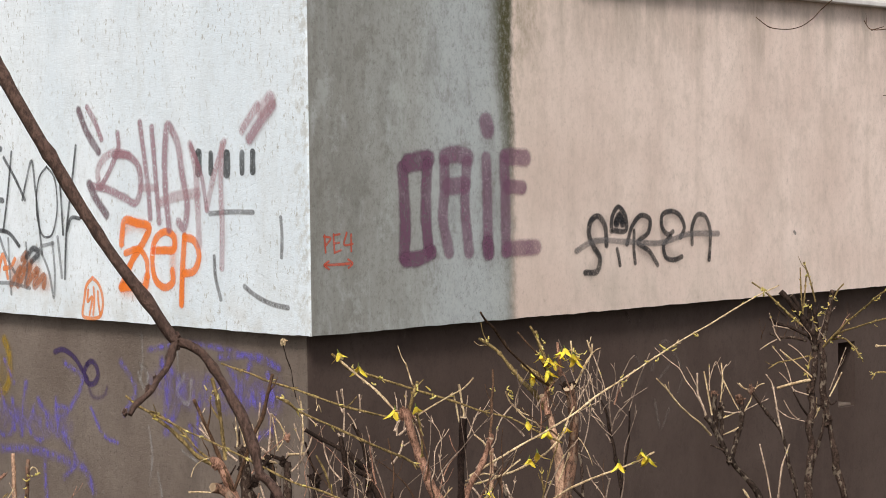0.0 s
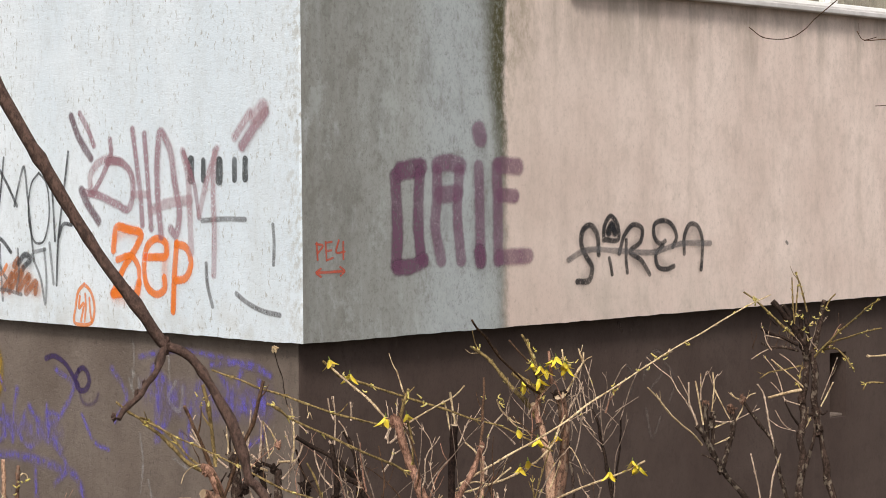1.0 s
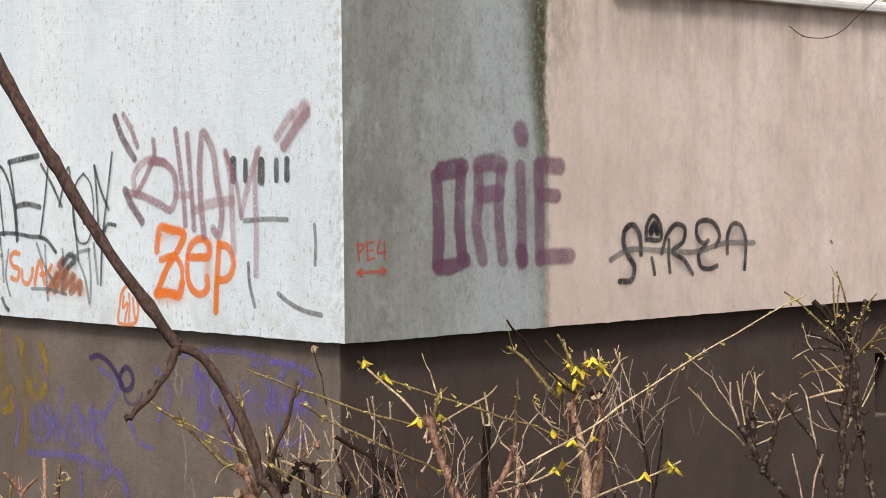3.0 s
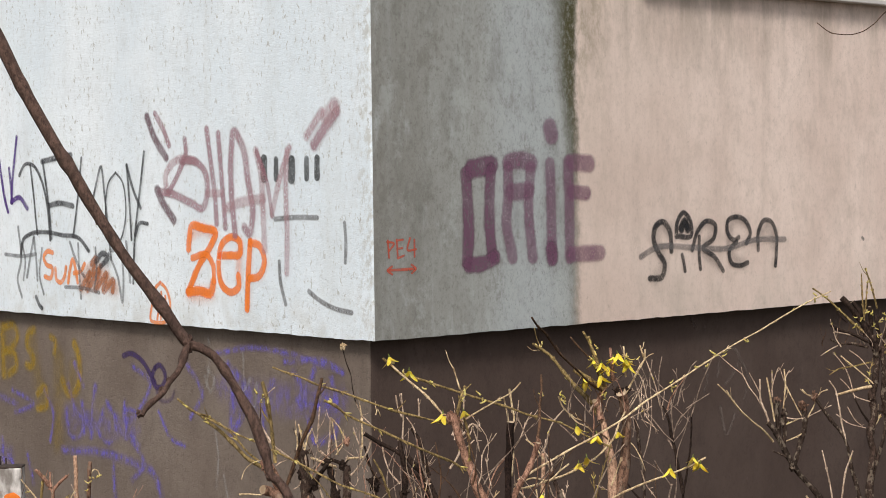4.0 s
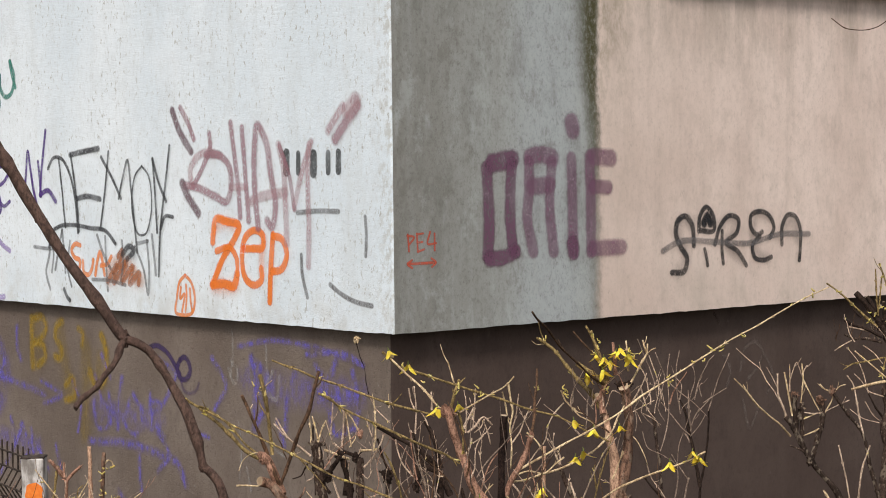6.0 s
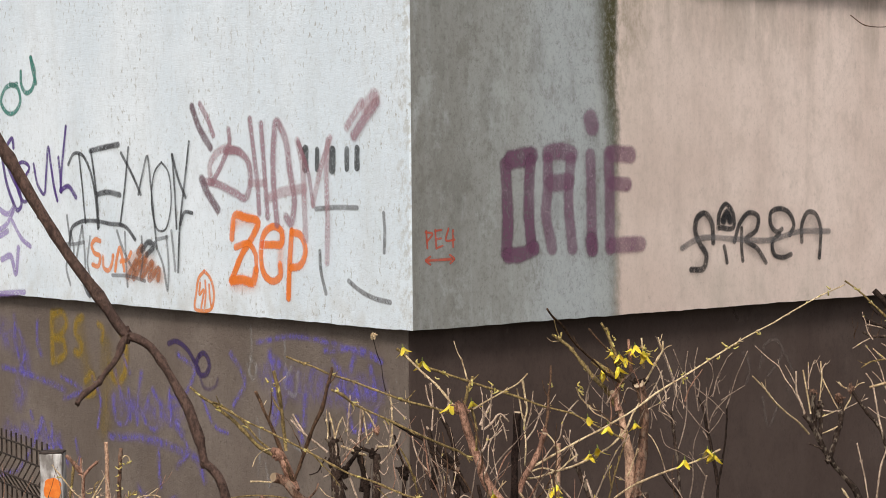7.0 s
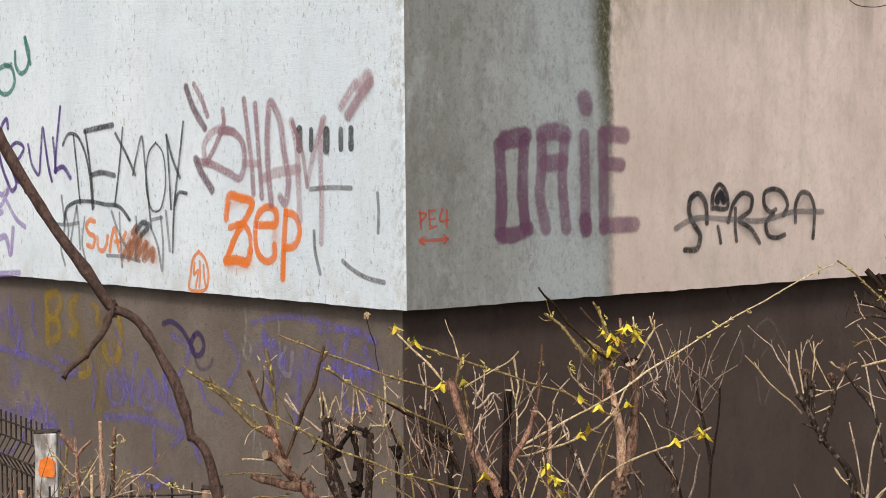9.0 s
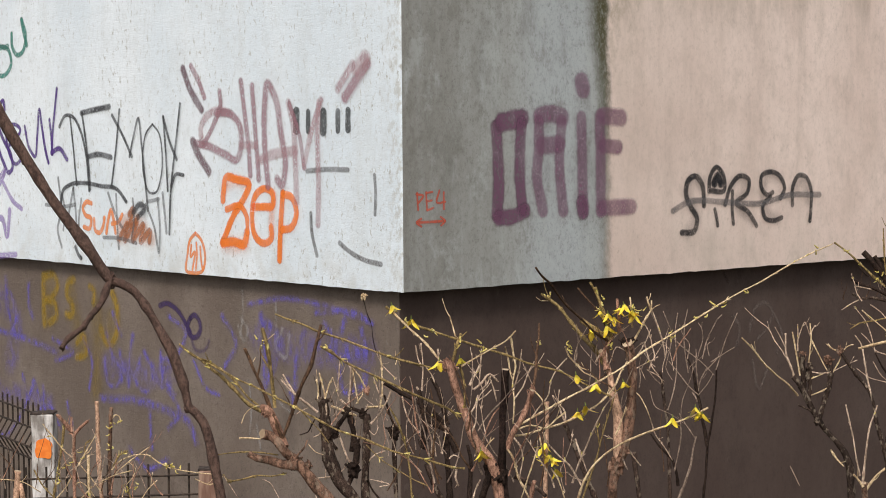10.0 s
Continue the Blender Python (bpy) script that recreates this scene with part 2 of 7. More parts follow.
PAINTS = {
    "teal": spray("teal", (0.02, 0.20, 0.15), 0.85),
    "violet": spray("violet", (0.075, 0.025, 0.20), 0.95),
    "lilac": spray("lilac", (0.30, 0.20, 0.46), 0.7),
    "charcoal": spray("charcoal", (0.04, 0.04, 0.045), 0.9),
    "grey": spray("grey", (0.13, 0.13, 0.135), 0.7),
    "greyline": spray("greyline", (0.13, 0.12, 0.12), 0.75),
    "black": spray("black", (0.015, 0.015, 0.018), 0.95),
    "black_dust": spray("black_dust", (0.05, 0.045, 0.045), 0.34, 0.8, 0.0, 0.2),
    "orange_dust": spray("orange_dust", (0.80, 0.20, 0.03), 0.42, 0.8, 0.0, 0.2),
    "blue_dust": spray("blue_dust", (0.17, 0.13, 0.44), 0.6, 0.85, 0.0, 0.95),
    "stencil": spray("stencil", (0.02, 0.02, 0.02), 0.85, 0.5, 0.75),
    "orange": spray("orange", (0.85, 0.20, 0.02), 0.97, 0.3),
    "orange_thin": spray("orange_thin", (0.80, 0.22, 0.03), 0.85),
    "rust_dust": spray("rust_dust", (0.50, 0.17, 0.05), 0.6, 0.7, 0.0, 0.3),
    "rust": spray("rust", (0.36, 0.12, 0.04), 0.8),
    "mauve": spray("mauve", (0.31, 0.15, 0.18), 0.72),
    "mauve_thin": spray("mauve_thin", (0.40, 0.23, 0.25), 0.58),
    "mauve_dark": spray("mauve_dark", (0.15, 0.08, 0.10), 0.8),
    "plum": spray("plum", (0.14, 0.056, 0.105), 0.86, 0.4, 0.62),
    "plum_thin": spray("plum_thin", (0.18, 0.078, 0.135), 0.72, 0.45, 0.58),
    "red": spray("red", (0.50, 0.08, 0.04), 0.85),
    "violet_dim": spray("violet_dim", (0.05, 0.028, 0.10), 0.92),
    "violet_thin": spray("violet_thin", (0.06, 0.032, 0.12), 0.55, 0.6, 0.1),
    "mustard_dust": spray("mustard_dust", (0.28, 0.185, 0.03), 0.5, 0.8, 0.0, 0.6),
    "mustard": spray("mustard", (0.33, 0.21, 0.025), 0.96, 0.4, 0.25, 0.35),
    "blue": spray("blue", (0.16, 0.125, 0.46), 0.9, 0.7, 0.0, 0.85),
    "dim": spray("dim", (0.15, 0.115, 0.10), 0.7, 0.5, 0.1, 0.5),
    "chalk": spray("chalk", (0.34, 0.31, 0.29), 0.7, 0.6, 0.2, 0.7),
}
BARKS = {
    "bark_red": bark("bark_red", (0.095, 0.042, 0.027), (0.45, 0.25, 0.17)),
    "bark_stalk": bark("bark_stalk", (0.20, 0.105, 0.066), (0.70, 0.445, 0.30)),
    "bark_tan": bark("bark_tan", (0.24, 0.14, 0.07), (0.86, 0.63, 0.39)),
    "bark_olive": bark("bark_olive", (0.058, 0.037, 0.013), (0.345, 0.24, 0.098)),
    "bark_dusk": bark("bark_dusk", (0.026, 0.014, 0.008), (0.145, 0.078, 0.044)),
    "bark_dark": bark("bark_dark", (0.008, 0.0055, 0.0045), (0.046, 0.029, 0.022), spec=0.08),
    "bark_black": bark("bark_black", (0.006, 0.004, 0.0035), (0.030, 0.018, 0.014), spec=0.08),
    "bark_grey": bark("bark_grey", (0.15, 0.095, 0.062), (0.68, 0.51, 0.38)),
    "bark_dim": bark("bark_dim", (0.075, 0.050, 0.038), (0.40, 0.295, 0.225)),
    "bark_flaky": bark("bark_flaky", (0.011, 0.007, 0.006), (0.080, 0.050, 0.037), 0.45, spec=0.12),
    "bark_forked": bark("bark_forked", (0.010, 0.007, 0.006), (0.062, 0.040, 0.030), 0.5, spec=0.1),
    "bark_rough": bark("bark_rough", (0.032, 0.017, 0.011), (0.235, 0.13, 0.086), 0.3, 120),
    "bark_smooth": bark("bark_smooth", (0.046, 0.026, 0.020), (0.135, 0.080, 0.061), 0.0, 240, 0.6),
}


# ---- making meshes ----
def mesh_of(name, bm, material):
    data = bpy.data.meshes.new(name)
    bm.normal_update()
    bm.to_mesh(data)
    bm.free()
    for m in material if isinstance(material, (list, tuple)) else [material]:
        data.materials.append(m)
    return data


def solid(name, bm, material, label="", category="", group="", kind=""):
    return tagged(new(name, mesh_of(name, bm, material)), label, category, group, kind)


def part(name, bm, material, parent, label=""):
    ob = solid(name, bm, material, label)
    ob.parent = parent
    ob.matrix_parent_inverse = parent.matrix_world.inverted()
    return ob


def thing(name, place, label, category, group="", kind=""):
    ob = tagged(new(name), label, category, group, kind)
    ob.location = place
    ob.matrix_world = Matrix.Translation(place)
    ob.empty_display_size = 0.1
    return ob


def box(bm, lo, hi, bevel=0.0):
    made = bmesh.ops.create_cube(bm, size=1.0)["verts"]
    for v in made:
        v.co = Vector([lo[i] + (v.co[i] + 0.5) * (hi[i] - lo[i]) for i in range(3)])
    if bevel:
        edges = {e for v in made for e in v.link_edges}
        bmesh.ops.bevel(bm, geom=list(edges), offset=bevel, segments=2, profile=0.5, affect="EDGES")
    return made


def boxes(*specs, bevel=0.0):
    bm = bmesh.new()
    for lo, hi in specs:
        box(bm, lo, hi, bevel)
    return bm


def wobble(a, b, size):
    return noise.noise(Vector((a * 18.3, b * 7.1, 4.4))) * size + noise.noise(Vector((a * 61.0, b * 33.0, 1.7))) * size * 0.6


# ---- the building ----
EDGE, TOP, INSET, INSET_R, THICK = 1.12, 5.6, 0.035, 0.06, 0.30
LONG_L, LONG_R = 9.0, 10.0
SILL_Z = EDGE + 1.232
WIN = (1.35, 4.55, SILL_Z + 0.03, SILL_Z + 1.45)  # opening in the pink wall


def facade(name, place, spans, material, label, corner):
    """An outer leaf of plaster: rectangular spans (s0, s1, z0, z1) with thickness. place(s, depth, z) gives the world point.
    Free lower edges along the plinth are slightly uneven, and the outer corner is worn."""
    bm = bmesh.new()
    for s0, s1, z0, z1 in spans:
        ns, nz = max(2, int((s1 - s0) / 0.035)), max(2, int((z1 - z0) / 0.06))
        ns, nz = min(ns, 160), min(nz, 40)
        grid = []
        for j in range(nz + 1):
            z = z0 + (z1 - z0) * j / nz
            row = []
            for i in range(ns + 1):
                u = i / ns
                c0 = corner if s0 == 0 else 0.0
                s = s0 + c0 + (s1 - s0 - c0) * (u ** 1.6 if s1 - s0 > 4 else u)
                zz = z + (wobble(s, 0.3, 0.0028) if j == 0 and abs(z0 - EDGE) < 1e-4 else 0)
                row.append(bm.verts.new(place(s, 0, zz)))
            grid.append(row)
        for j in range(nz):
            for i in range(ns):
                bm.faces.new((grid[j][i], grid[j][i + 1], grid[j + 1][i + 1], grid[j + 1][i]))
        # edges turned back into the wall
        rim = [grid[0][i] for i in range(ns + 1)] + [grid[j][ns] for j in range(1, nz + 1)]
        rim += [grid[nz][i] for i in range(ns - 1, -1, -1)] + [grid[j][0] for j in range(nz - 1, 0, -1)]
        back = []
        for v in rim:
            back.append(bm.verts.new(Vector(v.co) + Vector(place(0, THICK, 0)) - Vector(place(0, 0, 0))))
        for k in range(len(rim)):
            q = (k + 1) % len(rim)
            bm.faces.new((rim[q], rim[k], back[k], back[q]))
        bm.faces.new(back)
    return bm


def on_right(s, d, z):
    return (s, d, z)


def on_left(s, d, z):
    return (d, s, z)


# white side: worn corner strip joins the two faces
bm = facade("wall_left", on_left, [(0, LONG_L, EDGE, TOP)], WHITE, "", 0.006)
rows = 400
strip = []
for k in range(rows + 1):
    z = EDGE + (TOP - EDGE) * k / rows
    a = max(0.0004, 0.0016 + wobble(z, 6.9, 0.003))
    strip.append([bm.verts.new((0.0, 0.006, z)), bm.verts.new((a, a, z)), bm.verts.new((0.006, 0.0, z))])
for k in range(rows):
    for i in (0, 1):
        bm.faces.new((strip[k][i], strip[k][i + 1], strip[k + 1][i + 1], strip[k + 1][i]))
bmesh.ops.recalc_face_normals(bm, faces=bm.faces)
solid("wall_left", bm, WHITE, "white roughcast upper wall covered with spray-paint tags", "wall", kind="structure")

x0, x1, z0, z1 = WIN
bm = facade("wall_right", on_right, [(0, x0, EDGE, TOP), (x0, x1, EDGE, z0), (x0, x1, z1, TOP), (x1, LONG_R, EDGE, TOP)], PINK, "", 0.006)
bmesh.ops.recalc_face_normals(bm, faces=bm.faces)
solid("wall_right", bm, PINK, "stained pink plaster upper wall with a gray patch beside the corner", "wall", kind="structure")

VENT = (3.085, 3.215, 0.594, 0.881)
a0, a1, b0, b1 = VENT
i, ir, t = INSET, INSET_R, INSET_R + 0.34
solid("plinth_left", boxes(((i, ir + 0.003, -0.3), (t, LONG_L, EDGE + 0.02))), PLINTH_L, "brown painted plinth with faded scrawls", "plinth", kind="structure")
bm = boxes(((i + 0.004, ir, -0.3), (a0, t + 0.005, EDGE + 0.02)), ((a0, ir, -0.3), (a1, t, b0)), ((a0, ir, b1), (a1, t, EDGE + 0.02)), ((a1, ir, -0.3), (a1 + 0.4, ir + 0.11, EDGE + 0.02)), ((a1 + 0.4, ir, -0.3), (LONG_R, t, EDGE + 0.02)), ((a0, t - 0.02, b0), (a1 + 0.4, t, b1)))
solid("plinth_right", bm, PLINTH_R, "dark brown painted plinth with a narrow air vent", "plinth", kind="structure")
ledge = boxes(((a0 + 0.002, ir + 0.02, b0 + 0.001), (a1 - 0.002, ir + 0.11, b0 + 0.012)), bevel=0.002)
solid("vent_ledge", ledge, PLINTH_L, "pale mortar ledge in the plinth vent", "vent", kind="structure")

# closing walls, floor slab and roof
solid("wall_back", boxes(((0.3, LONG_L, -0.3), (LONG_R, LONG_L + 0.3, TOP)), ((LONG_R, 0.0, -0.3), (LONG_R + 0.3, LONG_L + 0.3, TOP))), PINK, "plain plaster back wall", "wall", kind="structure")
solid("floor", boxes(((0.4, 0.4, 0.95), (LONG_R, LONG_L, 1.10))), INNER, "ground floor slab", "floor", kind="structure")
solid("ceiling", boxes(((0.305, 0.305, 3.95), (LONG_R, LONG_L, 4.1))), INNER, "plain white ceiling", "ceiling", kind="structure")
solid("roof", boxes(((-0.15, -0.15, TOP + 0.004), (LONG_R + 0.4, LONG_L + 0.4, TOP + 0.2))), ROOFING, "flat bitumen roof slab", "roof", kind="structure")

# window
win = thing("window_1", ((x0 + x1) / 2, 0.1, z0), "white framed ground floor window with beige curtain behind", "window", kind="structure")
bm = bmesh.new()
box(bm, (x0 - 0.06, -0.045, SILL_Z), (x1 + 0.06, 0.02, SILL_Z + 0.022), 0.004)
box(bm, (x0, -0.02, SILL_Z + 0.022), (x1, 0.16, SILL_Z + 0.034), 0.003)
part("window_sill", bm, SILL, win, "white painted sill with a drip lip")
fd0, fd1 = 0.03, 0.10
zb, zt = SILL_Z + 0.034, z1
posts = [x0, 2.20, 3.05, 3.80, x1 - 0.06]
part("window_frame", boxes(((x0, fd0, zb), (x1, fd1, zb + 0.022)), ((x0, fd0, zt - 0.06), (x1, fd1, zt)), *[((p, fd0 + 0.003, zb + 0.022), (p + 0.06, fd1 - 0.003, zt - 0.06)) for p in posts], bevel=0.004), FRAME, win)
for k in range(4):
    p = part("pane", boxes(((posts[k] + 0.06, 0.062, zb + 0.022), (posts[k + 1], 0.068, zt - 0.06))), GLASS, win)
    p.visible_shadow = False
bm = bmesh.new()
prev = None
for k in range(141):
    x = x0 + 0.02 + (x1 - x0 - 0.04) * k / 140
    y = 0.16 + 0.018 * math.sin(k * 0.9) + 0.008 * math.sin(k * 2.3)
    pair = (bm.verts.new((x, y, zb + 0.01)), bm.verts.new((x, y, zt)))
    if prev:
        bm.faces.new((prev[0], pair[0], pair[1], prev[1]))
    prev = pair
bmesh.ops.solidify(bm, geom=bm.faces[:], thickness=0.003)
solid("curtain", bm, CURTAIN, "beige gathered curtain behind the window", "curtain")

# ground
bm = bmesh.new()
n, size = 60, 400.0
verts = []
for j in range(n + 1):
    row = []
    for k in range(n + 1):
        u, v = 2 * k / n - 1, 2 * j / n - 1
        x, y = size * u * abs(u) ** 2.2, size * v * abs(v) ** 2.2
        r = math.hypot(x, y)
        z = (noise.noise(Vector((x * 2.1, y * 2.1, 0))) * 0.02 if r < 12 else 0) - 0.02
        row.append(bm.verts.new((x, y, z)))
    verts.append(row)
for j in range(n):
    for k in range(n):
        bm.faces.new((verts[j][k], verts[j][k + 1], verts[j + 1][k + 1], verts[j + 1][k]))
solid("ground", bm, SOIL, "bare brown garden soil along the building", "ground", kind="structure")


# ---- spray paint ----
def spline(points, step, bend=1.0):
    """Even points along a smooth line through the given ones (chord-length Hermite, so uneven gaps make no loops)."""
    p = [Vector(q) for q in points]
    if len(p) == 2:
        p = [p[0], (p[0] + p[1]) / 2, p[1]]
    gaps = [max(1e-5, (p[k + 1] - p[k]).length) for k in range(len(p) - 1)]
    slopes = [(p[k + 1] - p[k]) / gaps[k] for k in range(len(gaps))]
    tangents = [slopes[0]]
    for k in range(1, len(gaps)):
        tangents.append((slopes[k - 1] * gaps[k] + slopes[k] * gaps[k - 1]) / (gaps[k - 1] + gaps[k]))
    tangents.append(slopes[-1])
    tangents = [v * bend for v in tangents]
    out = []
    for k, g in enumerate(gaps):
        n = max(2, int(g / step))
        for i in range(n):
            t = i / n
            h = (2 * t ** 3 - 3 * t * t + 1, t ** 3 - 2 * t * t + t, 3 * t * t - 2 * t ** 3, t ** 3 - t * t)
            out.append(p[k] * h[0] + tangents[k] * g * h[1] + p[k + 1] * h[2] + tangents[k + 1] * g * h[3])
    out.append(p[-1])
    return out


def numbers(text):
    return [tuple(float(v) for v in q.split(",")) for q in text.split()]


def stroke_mesh(side, depth, lift, width, text):
    line = spline([Vector((a, b)) for a, b in numbers(text)], width * 0.35)
    r = width * 0.72
    first, last = (line[0] - line[1]).normalized(), (line[-1] - line[-2]).normalized()
    rows = [(line[0] + first * r, 1.0), (line[0] + first * r * 0.5, 0.5)] + [(p, 0.0) for p in line]
    rows += [(line[-1] + last * r * 0.5, 0.5), (line[-1] + last * r, 1.0)]
    bm = bmesh.new()
    uv = bm.loops.layers.uv.new("UVMap")
    out = depth - 0.003 - lift
    prev = None
    for k, (p, v) in enumerate(rows):
        a, b = rows[max(0, k - 1)][0], rows[min(len(rows) - 1, k + 1)][0]
        d = (b - a).normalized()
        nrm = Vector((-d.y, d.x))
        rr = r * (1 + 0.10 * noise.noise(Vector((p.x * 25, p.y * 25, lift * 1000))))
        cur = []
        for u in (-1, -0.5, 0, 0.5, 1):
            q = p + nrm * rr * u
            cur.append((bm.verts.new((out, q.x, q.y) if side == "L" else (q.x, out, q.y)), u, v))
        if prev:
            for i in range(4):
                quad = (prev[i], prev[i + 1], cur[i + 1], cur[i])
                f = bm.faces.new([x[0] for x in quad])
                for loop, x in zip(f.loops, quad):
                    loop[uv].uv = (x[1], x[2])
        prev = cur
    return bm


def tag(name, side, depth, label, *strokes):
    first = numbers(strokes[0][3])[0]
    place = (depth - 0.003, first[0], first[1]) if side == "L" else (first[0], depth - 0.003, first[1])
    top = thing(name, place, label, "graffiti")
    for k, (piece, paint, width, text) in enumerate(strokes):
        part(piece, stroke_mesh(side, depth, k * 0.00025, width, text), PAINTS[paint], top).visible_shadow = False


tag("teal_tag", "L", 0.0, "teal spray-paint letters on white plaster",
    ("letter", "teal", 0.0203, "2.672,2.034 2.787,2.014 2.820,1.966 2.769,1.915 2.687,1.917 2.644,1.960 2.663,2.014 2.734,2.036"),
    ("letter", "teal", 0.0203, "2.635,2.085 2.632,2.032 2.593,1.994 2.542,2.004 2.510,2.070 2.542,2.141"),
    ("letter", "teal", 0.0203, "2.547,2.141 2.529,2.088 2.501,2.032"),
)
tag("violet_tag", "L", 0.0, "dark violet spray-paint tag on white plaster",
    ("letter", "violet", 0.0200, "2.713,1.762 2.722,1.799 2.775,1.763 2.777,1.706 2.728,1.632 2.659,1.559 2.651,1.510 2.682,1.490 2.732,1.534 2.781,1.608 2.819,1.719"),
    ("letter", "violet", 0.0163, "2.678,1.608 2.606,1.639 2.574,1.673 2.634,1.698 2.696,1.669 2.689,1.595 2.620,1.527 2.569,1.547"),
    ("letter", "violet", 0.0163, "2.534,1.687 2.497,1.595 2.449,1.560 2.427,1.643 2.403,1.757 2.386,1.690 2.352,1.572 2.334,1.534"),
    ("letter", "violet", 0.0163, "2.252,1.841 2.274,1.748 2.297,1.642 2.304,1.572"),
    ("letter", "violet", 0.0163, "2.318,1.713 2.306,1.643 2.299,1.572"),
    ("letter", "violet", 0.0200, "2.304,1.577 2.237,1.593 2.177,1.549"),
)
tag("lilac_tag", "L", 0.0, "pale lilac spray-paint scrawl on white plaster",
    ("letter", "lilac", 0.0242, "2.890,1.506 2.755,1.477 2.712,1.510 2.777,1.435 2.895,1.391"),
    ("letter", "lilac", 0.0218, "2.736,1.443 2.646,1.364 2.576,1.336"),
    ("letter", "lilac", 0.0242, "2.907,1.359 2.779,1.398"),
    ("letter", "lilac", 0.0276, "2.836,1.273 2.752,1.288 2.713,1.215 2.683,1.326"),
    ("letter", "lilac", 0.0242, "2.970,1.113 2.634,1.137"),
)
tag("charcoal_tag", "L", 0.0, "thin charcoal spray-paint tag of tall letters on white plaster",
    ("letter", "charcoal", 0.014, "2.238,1.684 2.195,1.726 2.125,1.723 2.067,1.669 2.025,1.572 2.003,1.423"),
    ("letter", "charcoal", 0.012, "2.148,1.723 2.125,1.595 2.110,1.491 2.102,1.445"),
    ("letter", "charcoal", 0.014, "2.051,1.738 2.027,1.641 2.004,1.527 1.994,1.430"),
    ("letter", "charcoal", 0.021, "2.056,1.738 1.943,1.750 1.833,1.760"),
    ("letter", "charcoal", 0.021, "2.003,1.561 1.927,1.570 1.826,1.559"),
    ("letter", "charcoal", 0.016, "2.235,1.361 2.214,1.420 2.157,1.444 2.042,1.453 1.908,1.443 1.778,1.429 1.715,1.384"),
    ("letter", "charcoal", 0.012, "1.756,1.747 1.786,1.595 1.825,1.442"),
    ("letter", "charcoal", 0.014, "1.812,1.726 1.729,1.640 1.667,1.562"),
    ("letter", "charcoal", 0.012, "1.684,1.562 1.653,1.639 1.617,1.710 1.591,1.595 1.567,1.442 1.553,1.354"),
    ("letter", "charcoal", 0.009, "1.511,1.687 1.467,1.654 1.445,1.576 1.455,1.485 1.493,1.425 1.542,1.424 1.578,1.483 1.584,1.575 1.557,1.654 1.511,1.687"),
    ("letter", "charcoal", 0.012, "1.433,1.714 1.420,1.595 1.408,1.433"),
    ("letter", "charcoal", 0.014, "1.433,1.714 1.388,1.617 1.342,1.552"),
    ("letter", "charcoal", 0.012, "1.313,1.762 1.340,1.638 1.366,1.531 1.384,1.444 1.401,1.267"),
    ("letter", "charcoal", 0.014, "1.296,1.493 1.351,1.494 1.380,1.449"),
)
tag("gray_tag", "L", 0.0, "faded gray spray-paint scribble on white plaster",
    ("letter", "grey", 0.014, "2.255,1.471 2.236,1.337 2.267,1.254 2.236,1.185"),
    ("letter", "grey", 0.012, "2.224,1.403 2.203,1.338 2.220,1.256"),
    ("letter", "grey", 0.014, "2.130,1.433 2.166,1.339 2.191,1.268"),
    ("letter", "grey", 0.014, "2.130,1.428 2.115,1.340 2.108,1.259"),
    ("letter", "grey", 0.012, "2.067,1.388 2.089,1.271 2.060,1.203"),
    ("letter", "charcoal", 0.018, "2.120,1.189 2.093,1.155 2.075,1.145"),
    ("letter", "grey", 0.014, "1.852,1.415 1.811,1.348 1.769,1.299 1.719,1.256"),
    ("letter", "grey", 0.012, "1.791,1.411 1.786,1.303 1.776,1.196"),
    ("letter", "grey", 0.014, "1.893,1.237 1.762,1.237 1.644,1.223"),
    ("letter", "grey", 0.012, "1.664,1.396 1.658,1.307 1.677,1.240"),
    ("letter", "grey", 0.012, "1.569,1.376 1.509,1.289 1.479,1.192 1.469,1.291 1.482,1.399"),
    ("letter", "grey", 0.014, "1.445,1.422 1.431,1.335 1.421,1.271"),
    ("letter", "grey", 0.014, "1.556,1.387 1.474,1.399"),
    ("letter", "grey", 0.014, "2.359,1.358 2.207,1.354 2.114,1.364"),
)
tag("orange_scribble", "L", 0.0, "orange spray-paint scribble over gray tag",
    ("overspray", "rust_dust", 0.075, "1.767,1.246 1.655,1.264 1.539,1.245"),
    ("overspray", "rust_dust", 0.065, "1.757,1.292 1.671,1.316 1.588,1.283"),
    ("overspray", "black_dust", 0.05, "1.678,1.338 1.610,1.367 1.578,1.341"),
    ("letter", "orange_thin", 0.019, "1.987,1.372 2.027,1.376 2.056,1.352 2.038,1.325 1.989,1.308 2.004,1.270 2.049,1.274"),
    ("letter", "orange_thin", 0.018, "1.967,1.308 1.959,1.263 1.924,1.255 1.896,1.283 1.886,1.315"),
    ("letter", "orange_thin", 0.018, "1.871,1.256 1.856,1.307 1.833,1.348 1.812,1.303 1.801,1.259"),
    ("letter", "orange_thin", 0.018, "1.826,1.294 1.773,1.305 1.747,1.332"),
    ("letter", "rust", 0.024, "1.776,1.233 1.705,1.298 1.733,1.230 1.637,1.308 1.673,1.232 1.587,1.297 1.614,1.229 1.539,1.272 1.548,1.232"),
    ("letter", "rust", 0.022, "1.695,1.334 1.661,1.361 1.688,1.289 1.628,1.326"),
    ("letter", "charcoal", 0.022, "1.661,1.343 1.610,1.376 1.577,1.363 1.628,1.326"),
)
